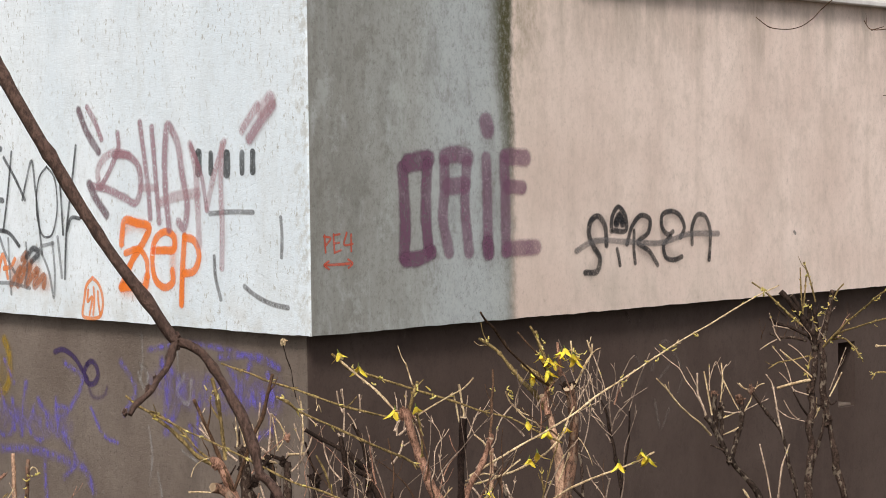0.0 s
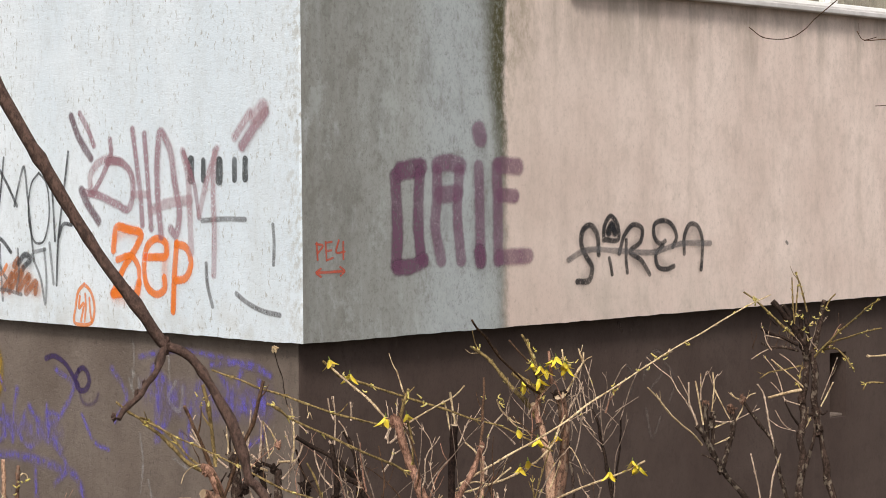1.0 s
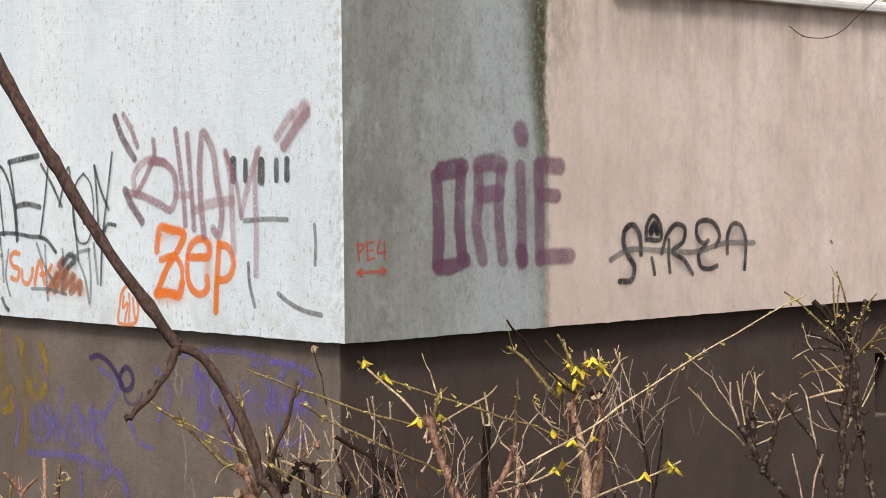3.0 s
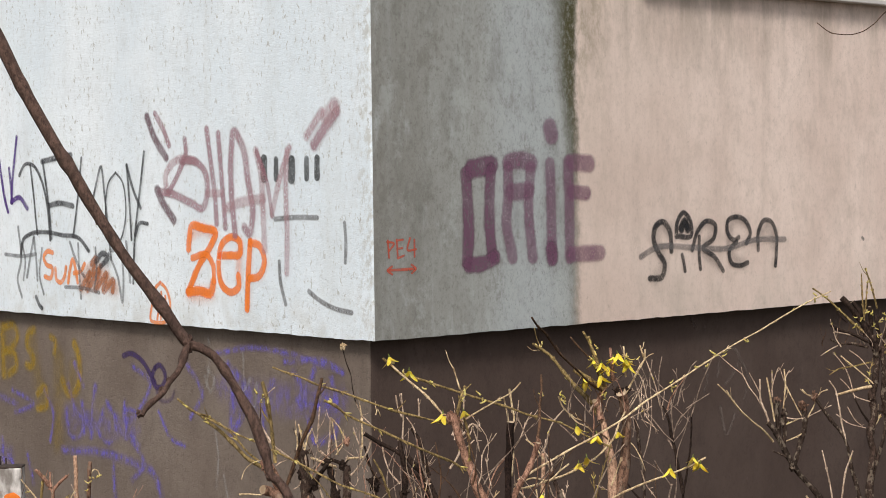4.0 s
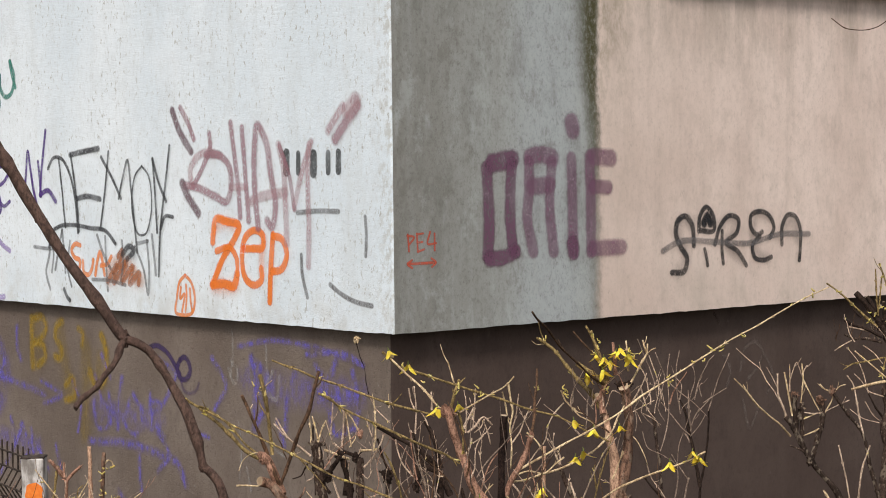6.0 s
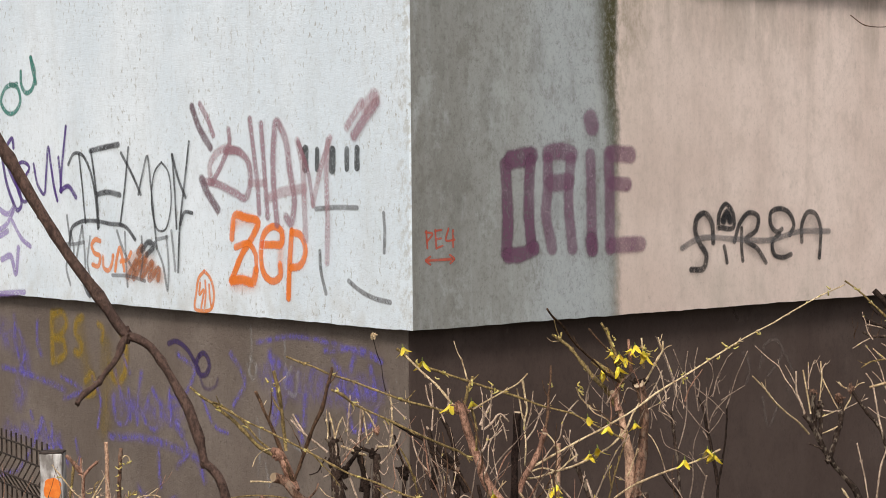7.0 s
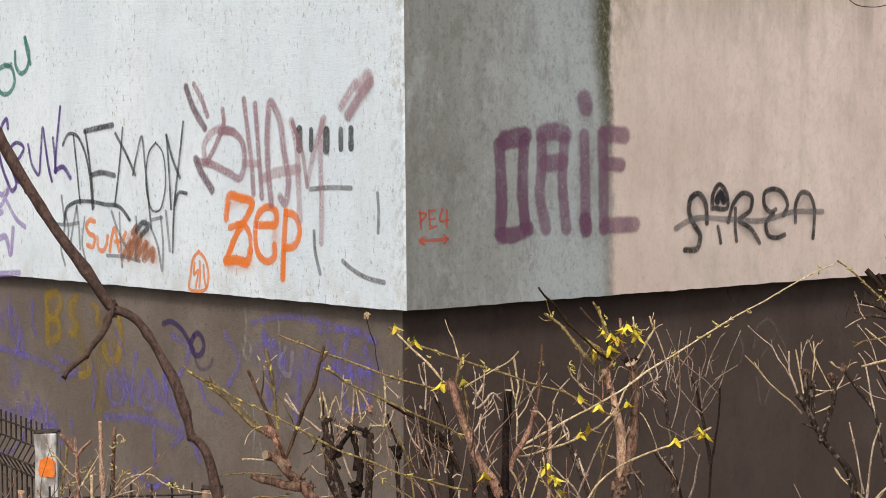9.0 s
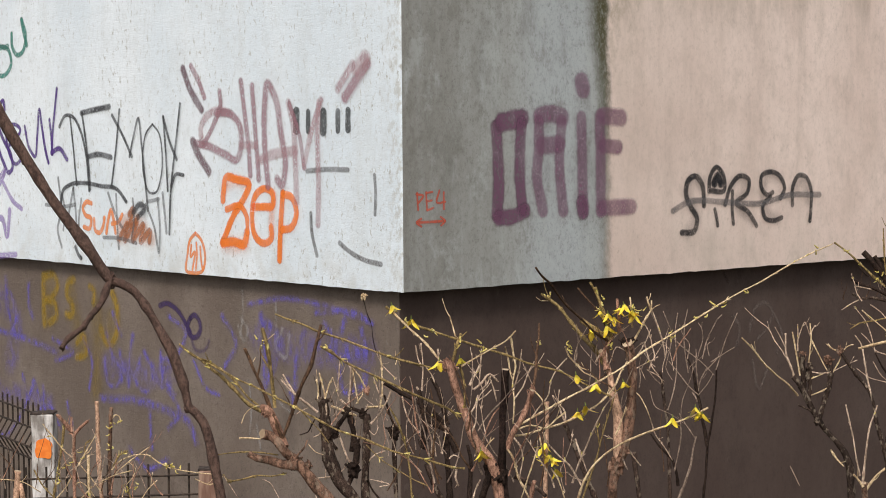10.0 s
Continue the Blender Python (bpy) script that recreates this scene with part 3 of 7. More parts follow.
tag("orange_oval", "L", 0.0, "small orange spray-paint oval with strokes inside",
    ("letter", "orange_thin", 0.013, "1.224,1.275 1.187,1.253 1.161,1.195 1.174,1.141 1.244,1.125 1.290,1.132 1.281,1.190 1.260,1.250 1.224,1.275"),
    ("letter", "orange_thin", 0.011, "1.253,1.229 1.258,1.186 1.230,1.205 1.247,1.138"),
    ("letter", "orange_thin", 0.011, "1.218,1.239 1.215,1.193 1.224,1.139"),
    ("letter", "orange_thin", 0.011, "1.191,1.225 1.188,1.183 1.178,1.141"),
)
tag("mauve_tag", "L", 0.0, "large mauve spray-paint letters with soft edges",
    ("letter", "mauve_dark", 0.031, "1.294,1.893 1.249,1.818 1.171,1.738"),
    ("letter", "mauve", 0.024, "1.239,1.902 1.187,1.843 1.151,1.784"),
    ("letter", "mauve", 0.024, "1.049,1.802 1.043,1.757 1.085,1.689 1.155,1.612"),
    ("letter", "mauve_thin", 0.029, "1.170,1.612 1.176,1.669 1.137,1.712 1.062,1.734 0.981,1.719"),
    ("letter", "mauve", 0.029, "1.070,1.724 0.978,1.719 0.924,1.681 0.915,1.595 0.938,1.554 1.018,1.572 1.129,1.603 1.216,1.612"),
    ("letter", "mauve_dark", 0.034, "1.231,1.620 1.201,1.578 1.127,1.509"),
    ("letter", "mauve", 0.026, "0.910,1.836 0.887,1.717 0.865,1.595 0.857,1.499"),
    ("letter", "mauve", 0.026, "0.839,1.818 0.824,1.676 0.804,1.484"),
    ("letter", "mauve_thin", 0.026, "0.908,1.605 0.819,1.605"),
    ("letter", "mauve", 0.031, "0.745,1.460 0.763,1.595 0.760,1.756 0.744,1.824 0.697,1.775 0.666,1.655 0.641,1.515 0.663,1.463 0.690,1.485"),
    ("letter", "mauve_thin", 0.034, "0.799,1.551 0.698,1.575 0.579,1.585"),
    ("letter", "mauve_thin", 0.029, "0.616,1.753 0.591,1.684 0.580,1.555 0.573,1.408"),
    ("letter", "mauve", 0.019, "0.610,1.749 0.558,1.654 0.527,1.526"),
    ("letter", "mauve_thin", 0.026, "0.527,1.536 0.472,1.673 0.425,1.759"),
    ("letter", "mauve_thin", 0.026, "0.438,1.750 0.447,1.653 0.444,1.459 0.449,1.332"),
    ("letter", "mauve_thin", 0.031, "0.329,1.796 0.247,1.875"),
    ("letter", "mauve", 0.038, "0.289,1.766 0.229,1.822 0.167,1.873"),
    ("letter", "mauve_thin", 0.053, "0.222,1.859 0.179,1.892"),
)
tag("orange_tag", "L", 0.0, "bright orange spray-paint lettering on white plaster",
    ("overspray", "orange_dust", 0.071, "1.029,1.242 0.963,1.240 0.905,1.247"),
    ("overspray", "orange_dust", 0.054, "1.028,1.450 0.965,1.476 0.886,1.462"),
    ("overspray", "orange_dust", 0.046, "0.718,1.425 0.726,1.374 0.732,1.294"),
    ("letter", "orange", 0.028, "1.036,1.404 1.028,1.450 1.020,1.483 0.943,1.480 0.865,1.463 0.902,1.411 0.968,1.348 1.040,1.248"),
    ("letter", "orange", 0.032, "1.040,1.246 0.970,1.253 0.898,1.249 0.883,1.289"),
    ("letter", "orange", 0.023, "1.011,1.371 0.917,1.382 0.885,1.350 0.879,1.289"),
    ("letter", "orange", 0.026, "0.838,1.384 0.775,1.385 0.719,1.392 0.718,1.431 0.770,1.450 0.827,1.423 0.849,1.351 0.826,1.274 0.774,1.254 0.728,1.278 0.731,1.314"),
    ("letter", "orange", 0.026, "0.657,1.436 0.673,1.316 0.682,1.199"),
    ("letter", "orange", 0.026, "0.657,1.432 0.603,1.421 0.577,1.368 0.605,1.318 0.663,1.306"),
)
tag("gray_strokes", "L", 0.0, "separate gray spray-paint strokes on white plaster",
    ("stroke", "greyline", 0.016, "0.515,1.515 0.391,1.522 0.281,1.521"),
    ("stroke", "greyline", 0.014, "0.137,1.505 0.132,1.445 0.136,1.374"),
    ("stroke", "greyline", 0.016, "0.494,1.368 0.489,1.302 0.461,1.224"),
    ("stroke", "greyline", 0.016, "0.332,1.272 0.282,1.247 0.196,1.220 0.106,1.209"),
)
tag("block_number", "L", 0.0, "short row of black stencilled marks on white plaster",
    ("bar", "stencil", 0.029, "0.573,1.721 0.575,1.658"),
    ("bar", "stencil", 0.020, "0.504,1.718 0.505,1.655"),
    ("bar", "stencil", 0.030, "0.416,1.715 0.418,1.653"),
    ("bar", "stencil", 0.021, "0.334,1.717 0.335,1.656"),
    ("bar", "stencil", 0.023, "0.277,1.719 0.278,1.658"),
)
tag("red_mark", "R", 0.0, "small red painted marking with a double arrow",
    ("letter", "red", 0.007, "0.064,1.446 0.068,1.390"),
    ("letter", "red", 0.007, "0.061,1.442 0.090,1.436 0.068,1.412"),
    ("letter", "red", 0.007, "0.102,1.448 0.106,1.388"),
    ("letter", "red", 0.007, "0.102,1.445 0.129,1.448"),
    ("letter", "red", 0.007, "0.104,1.418 0.126,1.420"),
    ("letter", "red", 0.007, "0.106,1.388 0.133,1.395"),
    ("letter", "red", 0.007, "0.159,1.452 0.148,1.413 0.185,1.414"),
    ("letter", "red", 0.007, "0.178,1.446 0.178,1.390"),
    ("arrow", "red", 0.009, "0.060,1.349 0.118,1.349 0.182,1.350"),
    ("arrow", "red", 0.007, "0.079,1.361 0.060,1.349 0.079,1.335"),
    ("arrow", "red", 0.007, "0.163,1.364 0.182,1.350 0.165,1.336"),
)
tag("plum_tag", "R", 0.0, "thick plum-coloured spray-paint capitals on plaster",
    ("letter", "plum", 0.044, "0.416,1.663 0.422,1.571 0.426,1.455 0.418,1.363"),
    ("letter", "plum", 0.058, "0.442,1.678 0.534,1.693"),
    ("letter", "plum", 0.042, "0.533,1.676 0.525,1.589 0.526,1.453 0.536,1.378"),
    ("letter", "plum", 0.047, "0.425,1.353 0.496,1.356 0.546,1.374"),
    ("letter", "plum_thin", 0.042, "0.614,1.682 0.613,1.588 0.604,1.490 0.622,1.411 0.632,1.371"),
    ("letter", "plum_thin", 0.055, "0.619,1.701 0.673,1.709 0.728,1.697"),
    ("letter", "plum_thin", 0.042, "0.722,1.681 0.712,1.527 0.730,1.368"),
    ("letter", "plum_thin", 0.055, "0.629,1.597 0.708,1.602"),
    ("letter", "plum_thin", 0.044, "0.819,1.695 0.823,1.545 0.825,1.365"),
    ("letter", "plum", 0.049, "0.822,1.395 0.827,1.361"),
    ("letter", "plum_thin", 0.062, "0.820,1.821 0.828,1.797"),
    ("letter", "plum_thin", 0.044, "0.909,1.701 0.914,1.544 0.915,1.362"),
    ("letter", "plum_thin", 0.055, "0.929,1.701 1.018,1.695"),
    ("letter", "plum_thin", 0.047, "0.928,1.594 1.000,1.589"),
    ("letter", "plum_thin", 0.051, "0.927,1.372 1.071,1.373"),
)
tag("black_tag", "R", 0.0, "black spray-paint tag struck through with gray line",
    ("overspray", "black_dust", 0.061, "1.452,1.447 1.398,1.463 1.376,1.410 1.426,1.314 1.373,1.267"),
    ("overspray", "black_dust", 0.064, "1.509,1.460 1.540,1.445 1.566,1.452"),
    ("overspray", "black_dust", 0.054, "1.614,1.436 1.670,1.467 1.712,1.427 1.646,1.371 1.735,1.303"),
    ("overspray", "black_dust", 0.054, "1.903,1.462 1.835,1.475 1.805,1.421 1.825,1.333 1.885,1.304"),
    ("overspray", "black_dust", 0.050, "1.988,1.416 2.044,1.448 2.075,1.369"),
    ("letter", "black", 0.021, "1.464,1.366 1.452,1.447 1.417,1.477 1.377,1.461 1.364,1.411 1.386,1.368 1.426,1.314 1.413,1.274 1.342,1.268"),
    ("letter", "black", 0.018, "1.492,1.418 1.499,1.475 1.534,1.509 1.572,1.478 1.579,1.422 1.499,1.420"),
    ("letter", "black", 0.026, "1.521,1.453 1.540,1.479 1.556,1.453"),
    ("letter", "black", 0.030, "1.521,1.447 1.540,1.468 1.559,1.446"),
    ("letter", "black", 0.016, "1.524,1.349 1.533,1.321 1.540,1.288"),
    ("letter", "black", 0.016, "1.624,1.415 1.623,1.339 1.630,1.292"),
    ("letter", "black", 0.018, "1.582,1.366 1.614,1.436 1.670,1.474 1.719,1.456 1.712,1.412 1.646,1.371 1.712,1.336 1.764,1.280"),
    ("letter", "black", 0.018, "1.859,1.406 1.835,1.396 1.792,1.426 1.792,1.469 1.845,1.486 1.903,1.467 1.930,1.418 1.906,1.383"),
    ("letter", "black", 0.018, "1.845,1.389 1.801,1.355 1.811,1.311 1.868,1.296 1.913,1.306"),
    ("letter", "black", 0.018, "1.978,1.354 1.981,1.428 2.016,1.469 2.058,1.464 2.093,1.409 2.093,1.346 2.086,1.288"),
    ("stroke", "greyline", 0.021, "1.290,1.350 1.361,1.377 1.588,1.375 1.785,1.365 1.954,1.393 2.146,1.390"),
)
tag("dot_mark", "R", 0.0, "small dark spot on pink plaster",
    ("spot", "greyline", 0.013, "2.672,1.382 2.680,1.375"),
)
tag("violet_loop", "L", 0.035, "dark violet looped spray-paint mark on brown plinth",
    ("stroke", "violet_dim", 0.020, "1.537,0.981 1.488,0.993 1.440,0.983 1.392,0.958 1.353,0.921 1.323,0.893"),
    ("stroke", "violet_dim", 0.021, "1.321,0.947 1.342,0.913 1.323,0.880 1.284,0.876 1.252,0.909 1.263,0.944 1.293,0.960 1.321,0.947"),
    ("stroke", "violet_thin", 0.018, "1.315,0.867 1.297,0.834 1.250,0.825 1.203,0.850 1.195,0.868"),
)
tag("yellow_tag", "L", 0.035, "faded mustard spray-paint letters on brown plinth",
    ("letter", "mustard", 0.041, "2.460,1.053 2.464,0.951 2.458,0.847"),
    ("letter", "mustard", 0.036, "2.450,1.048 2.372,1.060 2.339,1.023 2.375,0.973 2.444,0.947"),
    ("letter", "mustard", 0.036, "2.439,0.948 2.362,0.936 2.349,0.893 2.413,0.855"),
    ("letter", "mustard", 0.038, "2.205,1.049 2.253,1.028 2.260,0.980 2.214,0.935 2.225,0.897 2.267,0.899"),
    ("letter", "mustard", 0.041, "1.892,1.008 1.863,0.964 1.856,0.903 1.871,0.838 1.917,0.800 1.969,0.826 1.986,0.855"),
    ("letter", "mustard", 0.031, "2.072,1.028 2.036,1.011 2.046,0.964"),
    ("letter", "mustard", 0.034, "2.181,0.786 2.125,0.819 2.113,0.745 2.184,0.725"),
    ("overspray", "mustard_dust", 0.09, "2.411,1.038 2.418,0.869"),
    ("overspray", "mustard_dust", 0.11, "2.015,0.943 2.016,0.780 2.035,0.604"),
    ("overspray", "mustard_dust", 0.07, "1.904,0.927 1.930,0.810"),
    ("overspray", "mustard_dust", 0.10, "2.221,1.001 2.179,0.862 2.145,0.770"),
)
tag("blue_tag", "L", 0.035, "faded blue-violet chalky scrawl on brown plinth",
    ("letter", "blue", 0.034, "2.797,1.023 2.777,0.875 2.714,0.780"),
    ("letter", "blue", 0.029, "2.592,1.009 2.595,0.935 2.558,0.864"),
    ("letter", "blue", 0.034, "2.912,0.791 2.653,0.772 2.357,0.734"),
    ("letter", "blue", 0.029, "2.660,0.611 2.613,0.517 2.559,0.595 2.513,0.514"),
    ("letter", "blue", 0.029, "2.486,0.578 2.465,0.482"),
    ("letter", "blue", 0.029, "1.963,0.742 1.922,0.630 1.833,0.662 1.842,0.775"),
    ("letter", "blue", 0.029, "1.740,0.851 1.766,0.736 1.777,0.644"),
    ("letter", "blue", 0.029, "1.679,0.766 1.725,0.671 1.633,0.635 1.597,0.728 1.658,0.790"),
    ("letter", "blue", 0.029, "1.533,0.800 1.524,0.667"),
    ("letter", "blue", 0.029, "1.533,0.778 1.452,0.762 1.523,0.712 1.436,0.643"),
    ("letter", "blue", 0.039, "1.991,0.573 1.728,0.590 1.478,0.572 1.339,0.543 1.290,0.473"),
    ("letter", "blue", 0.029, "2.270,0.526 2.227,0.412"),
    ("letter", "blue", 0.029, "1.622,0.591 1.607,0.413"),
    ("letter", "blue", 0.025, "1.890,0.932 1.827,0.845"),
    ("letter", "blue", 0.029, "2.988,0.301 2.774,0.351 2.560,0.571"),
    ("letter", "blue", 0.029, "1.777,0.393 1.651,0.329 1.484,0.384"),
)
tag("blue_marks", "L", 0.035, "worn blue-violet chalky marks low on the brown plinth",
    ("stroke", "blue_dust", 0.125, "2.914,0.952 2.709,0.840 2.769,0.661"),
    ("stroke", "blue_dust", 0.107, "1.949,0.707 1.688,0.706 1.481,0.702"),
    ("stroke", "blue_dust", 0.125, "0.866,0.903 0.590,0.883 0.235,0.911"),
    ("stroke", "blue_dust", 0.089, "2.879,0.526 2.672,0.521 2.422,0.509"),
    ("stroke", "blue", 0.027, "2.756,0.961 2.708,0.865 2.753,0.787"),
    ("stroke", "blue", 0.027, "2.387,0.789 2.222,0.742 2.367,0.695"),
    ("stroke", "blue", 0.027, "1.944,0.845 1.881,0.735 1.808,0.696"),
    ("stroke", "blue", 0.027, "1.473,0.945 1.355,0.888 1.438,0.772"),
    ("stroke", "blue", 0.027, "2.574,0.432 2.423,0.496 2.330,0.410"),
    ("stroke", "blue", 0.027, "1.482,0.658 1.404,0.578 1.487,0.503"),
    ("stroke", "blue", 0.022, "2.126,0.809 2.061,0.720 2.088,0.601"),
    ("stroke", "blue", 0.027, "1.102,0.970 1.012,0.871 1.088,0.780"),
    ("stroke", "blue", 0.022, "1.299,0.784 1.205,0.684 1.129,0.670"),
)
tag("blue_corner_tag", "L", 0.035, "blue-violet chalky letters on brown plinth",
    ("letter", "blue", 0.038, "0.852,0.988 0.825,0.897 0.835,0.773"),
    ("letter", "blue", 0.038, "0.841,0.978 0.755,0.923 0.774,0.819 0.836,0.732"),
    ("letter", "blue", 0.038, "0.583,0.945 0.636,0.851 0.648,0.749"),
    ("letter", "blue", 0.025, "0.930,1.024 0.717,1.057 0.449,1.044 0.228,1.009"),
    ("letter", "blue", 0.034, "0.467,0.983 0.419,0.938 0.453,0.866"),
    ("letter", "blue", 0.034, "0.354,1.001 0.387,0.930 0.309,0.878"),
    ("letter", "blue", 0.043, "0.436,0.887 0.324,0.886 0.230,0.913"),
    ("letter", "blue", 0.034, "0.260,0.978 0.230,0.884 0.248,0.787"),
    ("letter", "blue", 0.030, "0.689,0.766 0.656,0.688"),
    ("letter", "blue", 0.030, "0.389,0.832 0.358,0.757 0.263,0.785"),
    ("letter", "blue", 0.025, "0.515,1.020 0.259,1.027 0.198,1.002"),
)
tag("faint_scrawl", "R", INSET_R, "faint washed-out scrawl on dark plinth",
    ("stroke", "dim", 0.021, "1.800,0.868 1.827,0.948 1.888,0.971 1.936,0.932 1.902,0.872 1.847,0.831"),
    ("stroke", "dim", 0.020, "1.700,0.930 1.740,0.872 1.720,0.814"),
    ("stroke", "dim", 0.018, "1.950,0.913 1.991,0.843 1.964,0.766"),
    ("stroke", "dim", 0.016, "1.647,1.097 1.670,1.063"),
    ("stroke", "dim", 0.018, "1.814,0.745 1.855,0.630 1.902,0.704"),
)
tag("chalk_marks", "L", 0.035, "pale chalk scribbles on brown plinth",
    ("stroke", "chalk", 0.014, "0.972,1.074 0.967,0.991 0.987,0.906"),
    ("stroke", "chalk", 0.017, "0.986,0.969 0.939,0.930 0.962,0.883 0.997,0.937"),
    ("stroke", "chalk", 0.014, "0.759,1.035 0.755,0.923"),
    ("stroke", "chalk", 0.017, "0.719,0.946 0.763,0.882 0.704,0.846 0.679,0.929"),
    ("stroke", "chalk", 0.014, "0.936,0.743 0.920,0.661 0.934,0.535"),
    ("stroke", "chalk", 0.014, "0.743,0.679 0.657,0.647"),
    ("stroke", "chalk", 0.014, "0.886,0.582 0.863,0.501"),
    ("stroke", "chalk", 0.014, "1.475,0.672 1.435,0.654"),
)


# ---- plants ----
def tube(bm, points, r0, r1, sides, lumps, seed, joint=0.0):
    """A tapered, slightly crooked and knotty stem through the points; the last face is the cut end. joint: the gap between swollen nodes."""
    line = spline(points, max(0.008, r0 * 0.9), 0.8)
    total = sum((line[k + 1] - line[k]).length for k in range(len(line) - 1))
    side, run, prev, ring = Vector((0.71, -0.7, 0.03)), 0.0, None, []
    straight, line = line, []
    for k, p in enumerate(straight):  # small kinks
        if k:
            run += (p - straight[k - 1]).length
        size = min(r0, 0.006) * 0.55 * lumps * min(1.0, run / 0.02)
        line.append(p + Vector((noise.noise(Vector((run * 24, seed, 1.1))), noise.noise(Vector((run * 24, seed, 5.7))), noise.noise(Vector((run * 24, seed, 9.3))))) * size * 2)
    run = 0.0
    for k, p in enumerate(line):
        d = (line[min(k + 1, len(line) - 1)] - line[max(k - 1, 0)]).normalized()
        a = side - d * side.dot(d)  # carried along without twisting
        a = (a if a.length > 1e-3 else d.orthogonal()).normalized()
        side, b = a, d.cross(a)
        if k:
            run += (p - line[k - 1]).length
        r = r0 + (r1 - r0) * min(1.0, run / total)
        r *= 1 + lumps * noise.noise(Vector((run / (r0 * 9 + 0.01), seed, 0.5)))
        if joint:
            r *= 1 + 0.35 * max(0.0, 1 - abs((run + seed * 0.01) % joint - joint / 2) / 0.006)
        ring = []
        for i in range(sides):
            w = 2 * math.pi * i / sides
            rr = r * (1 + lumps * 0.5 * noise.noise(Vector((math.cos(w) * 1.3, math.sin(w) * 1.3, run / (r0 * 5 + 0.004) + seed))))
            if sides > 8:  # ridges and scars
                rr *= 1 + lumps * 0.6 * noise.noise(Vector((math.cos(w) * 3.1, math.sin(w) * 3.1, run / (r0 * 1.6) + seed)))
            ring.append(bm.verts.new(p + a * math.cos(w) * rr + b * math.sin(w) * rr))
        if prev:
            for i in range(sides):
                f = bm.faces.new((prev[i], prev[(i + 1) % sides], ring[(i + 1) % sides], ring[i]))
                f.smooth = True
        else:
            bm.faces.new(ring)
        prev = ring
    end = bm.faces.new(ring)
    end.material_index = 1
    return line


def shrub(name, place, label, category):
    return thing(name, (place[0], place[1], 0.0), label, category)


count = [0]


def twig(parent, name, material, r0, r1, text):
    count[0] += 1
    rng = random.Random(count[0])
    points = numbers(text)
    bm = bmesh.new()
    thick = r0 > 0.0052
    stout = r0 > 0.009
    line = tube(bm, points, r0, r1, 12 if stout else 8 if thick else 6, 0.42 if stout else 0.3, count[0] * 3.7, joint=rng.uniform(0.035, 0.06) if not stout else 0.0)
    # nodes with small buds along the thin shoots
    slim = material in ("bark_olive", "bark_tan", "bark_grey") and not thick
    run = 0.0
    gap = rng.uniform(0.03, 0.05)
    for k in range(1, len(line) - 1):
        run += (line[k] - line[k - 1]).length
        if run < gap or not slim:
            continue
        run, gap = 0.0, rng.uniform(0.025, 0.06)
        d = (line[k + 1] - line[k - 1]).normalized()
        side = d.cross(Vector((rng.uniform(-1, 1), rng.uniform(-1, 1), rng.uniform(-1, 1)))).normalized()
        size = rng.uniform(0.004, 0.010) if material == "bark_olive" else rng.uniform(0.003, 0.007)
        for s in (1, -1) if rng.random() < 0.6 else (1,):
            tip = line[k] + (d * 0.9 + side * s * 0.7) * size
            first = len(bm.faces)
            tube(bm, [line[k] - d * 0.002, (line[k] * 0.4 + tip * 0.6) + side * s * 0.0008, tip], max(r1, 0.0012) * 1.2, 0.0004, 5, 0.1, k)
            if rng.random() < (0.5 if material == "bark_olive" else 0.2):
                bm.faces.ensure_lookup_table()
                for f in bm.faces[first:]:
                    f.material_index = 2
    ob = part(name, bm, [BARKS[material], CUT if thick and material != "bark_flaky" else BARKS[material], BUD], parent)
    # side shoots of the finest order
    if name in ("branch", "twig") and 0.0012 < r0 < 0.006 and material != "bark_smooth":
        for _ in range(rng.randint(0, 1)):
            k = rng.randrange(len(line) // 3, len(line) - 1)
            d = (line[k + 1] - line[k]).normalized()
            side = d.cross(Vector((rng.uniform(-1, 1), rng.uniform(-1, 1), rng.uniform(-1, 1)))).normalized()
            n = rng.uniform(0.015, 0.045)
            mid = line[k] + (d * 0.6 + side * 0.5 + Vector((0, 0, 0.2))) * n * 0.5
            tip = mid + (d * 0.5 + side * 0.3 + Vector((0, 0, 0.45))) * n * 0.6
            bm = bmesh.new()
            tube(bm, [line[k], mid, tip], r1 * 0.7, 0.0006, 5, 0.2, k + 0.3)
            part("shoot", bm, BARKS[material], ob)
    return ob


def knot(parent, text, radius, material="bark_dark"):
    """The swollen, scarred head where a stem has been cut back many times, with stumps of old shoots."""
    count[0] += 1
    rng = random.Random(count[0] * 3)
    at = Vector(numbers(text)[0])
    radius *= 0.72
    bm = bmesh.new()
    bmesh.ops.create_icosphere(bm, subdivisions=3, radius=radius)
    for v in bm.verts:
        d = v.co.normalized()
        v.co *= 1 + 0.6 * noise.noise(d * 1.7 + at * 30) + 0.5 * noise.noise(d * 4.5 + at * 50) + 0.25 * noise.noise(d * 10.0 + at * 70)
        v.co.z *= 1.5
    bm.transform(Matrix.Translation(at))
    if material != "bark_smooth":
        for _ in range(rng.randint(2, 4)):
            way = Vector((rng.uniform(-1, 1), rng.uniform(-1, 1), rng.uniform(-0.1, 1.2))).normalized()
            n = radius * rng.uniform(1.5, 2.6)
            side = Vector((rng.uniform(-1, 1), rng.uniform(-1, 1), rng.uniform(-1, 1))) * radius * 0.3
            tube(bm, [at, at + way * n * 0.6 + side, at + way * n], radius * 0.4, radius * 0.22, 6, 0.5, rng.random() * 9)
    part("knot", bm, [BARKS[material], BARKS[material]], parent)


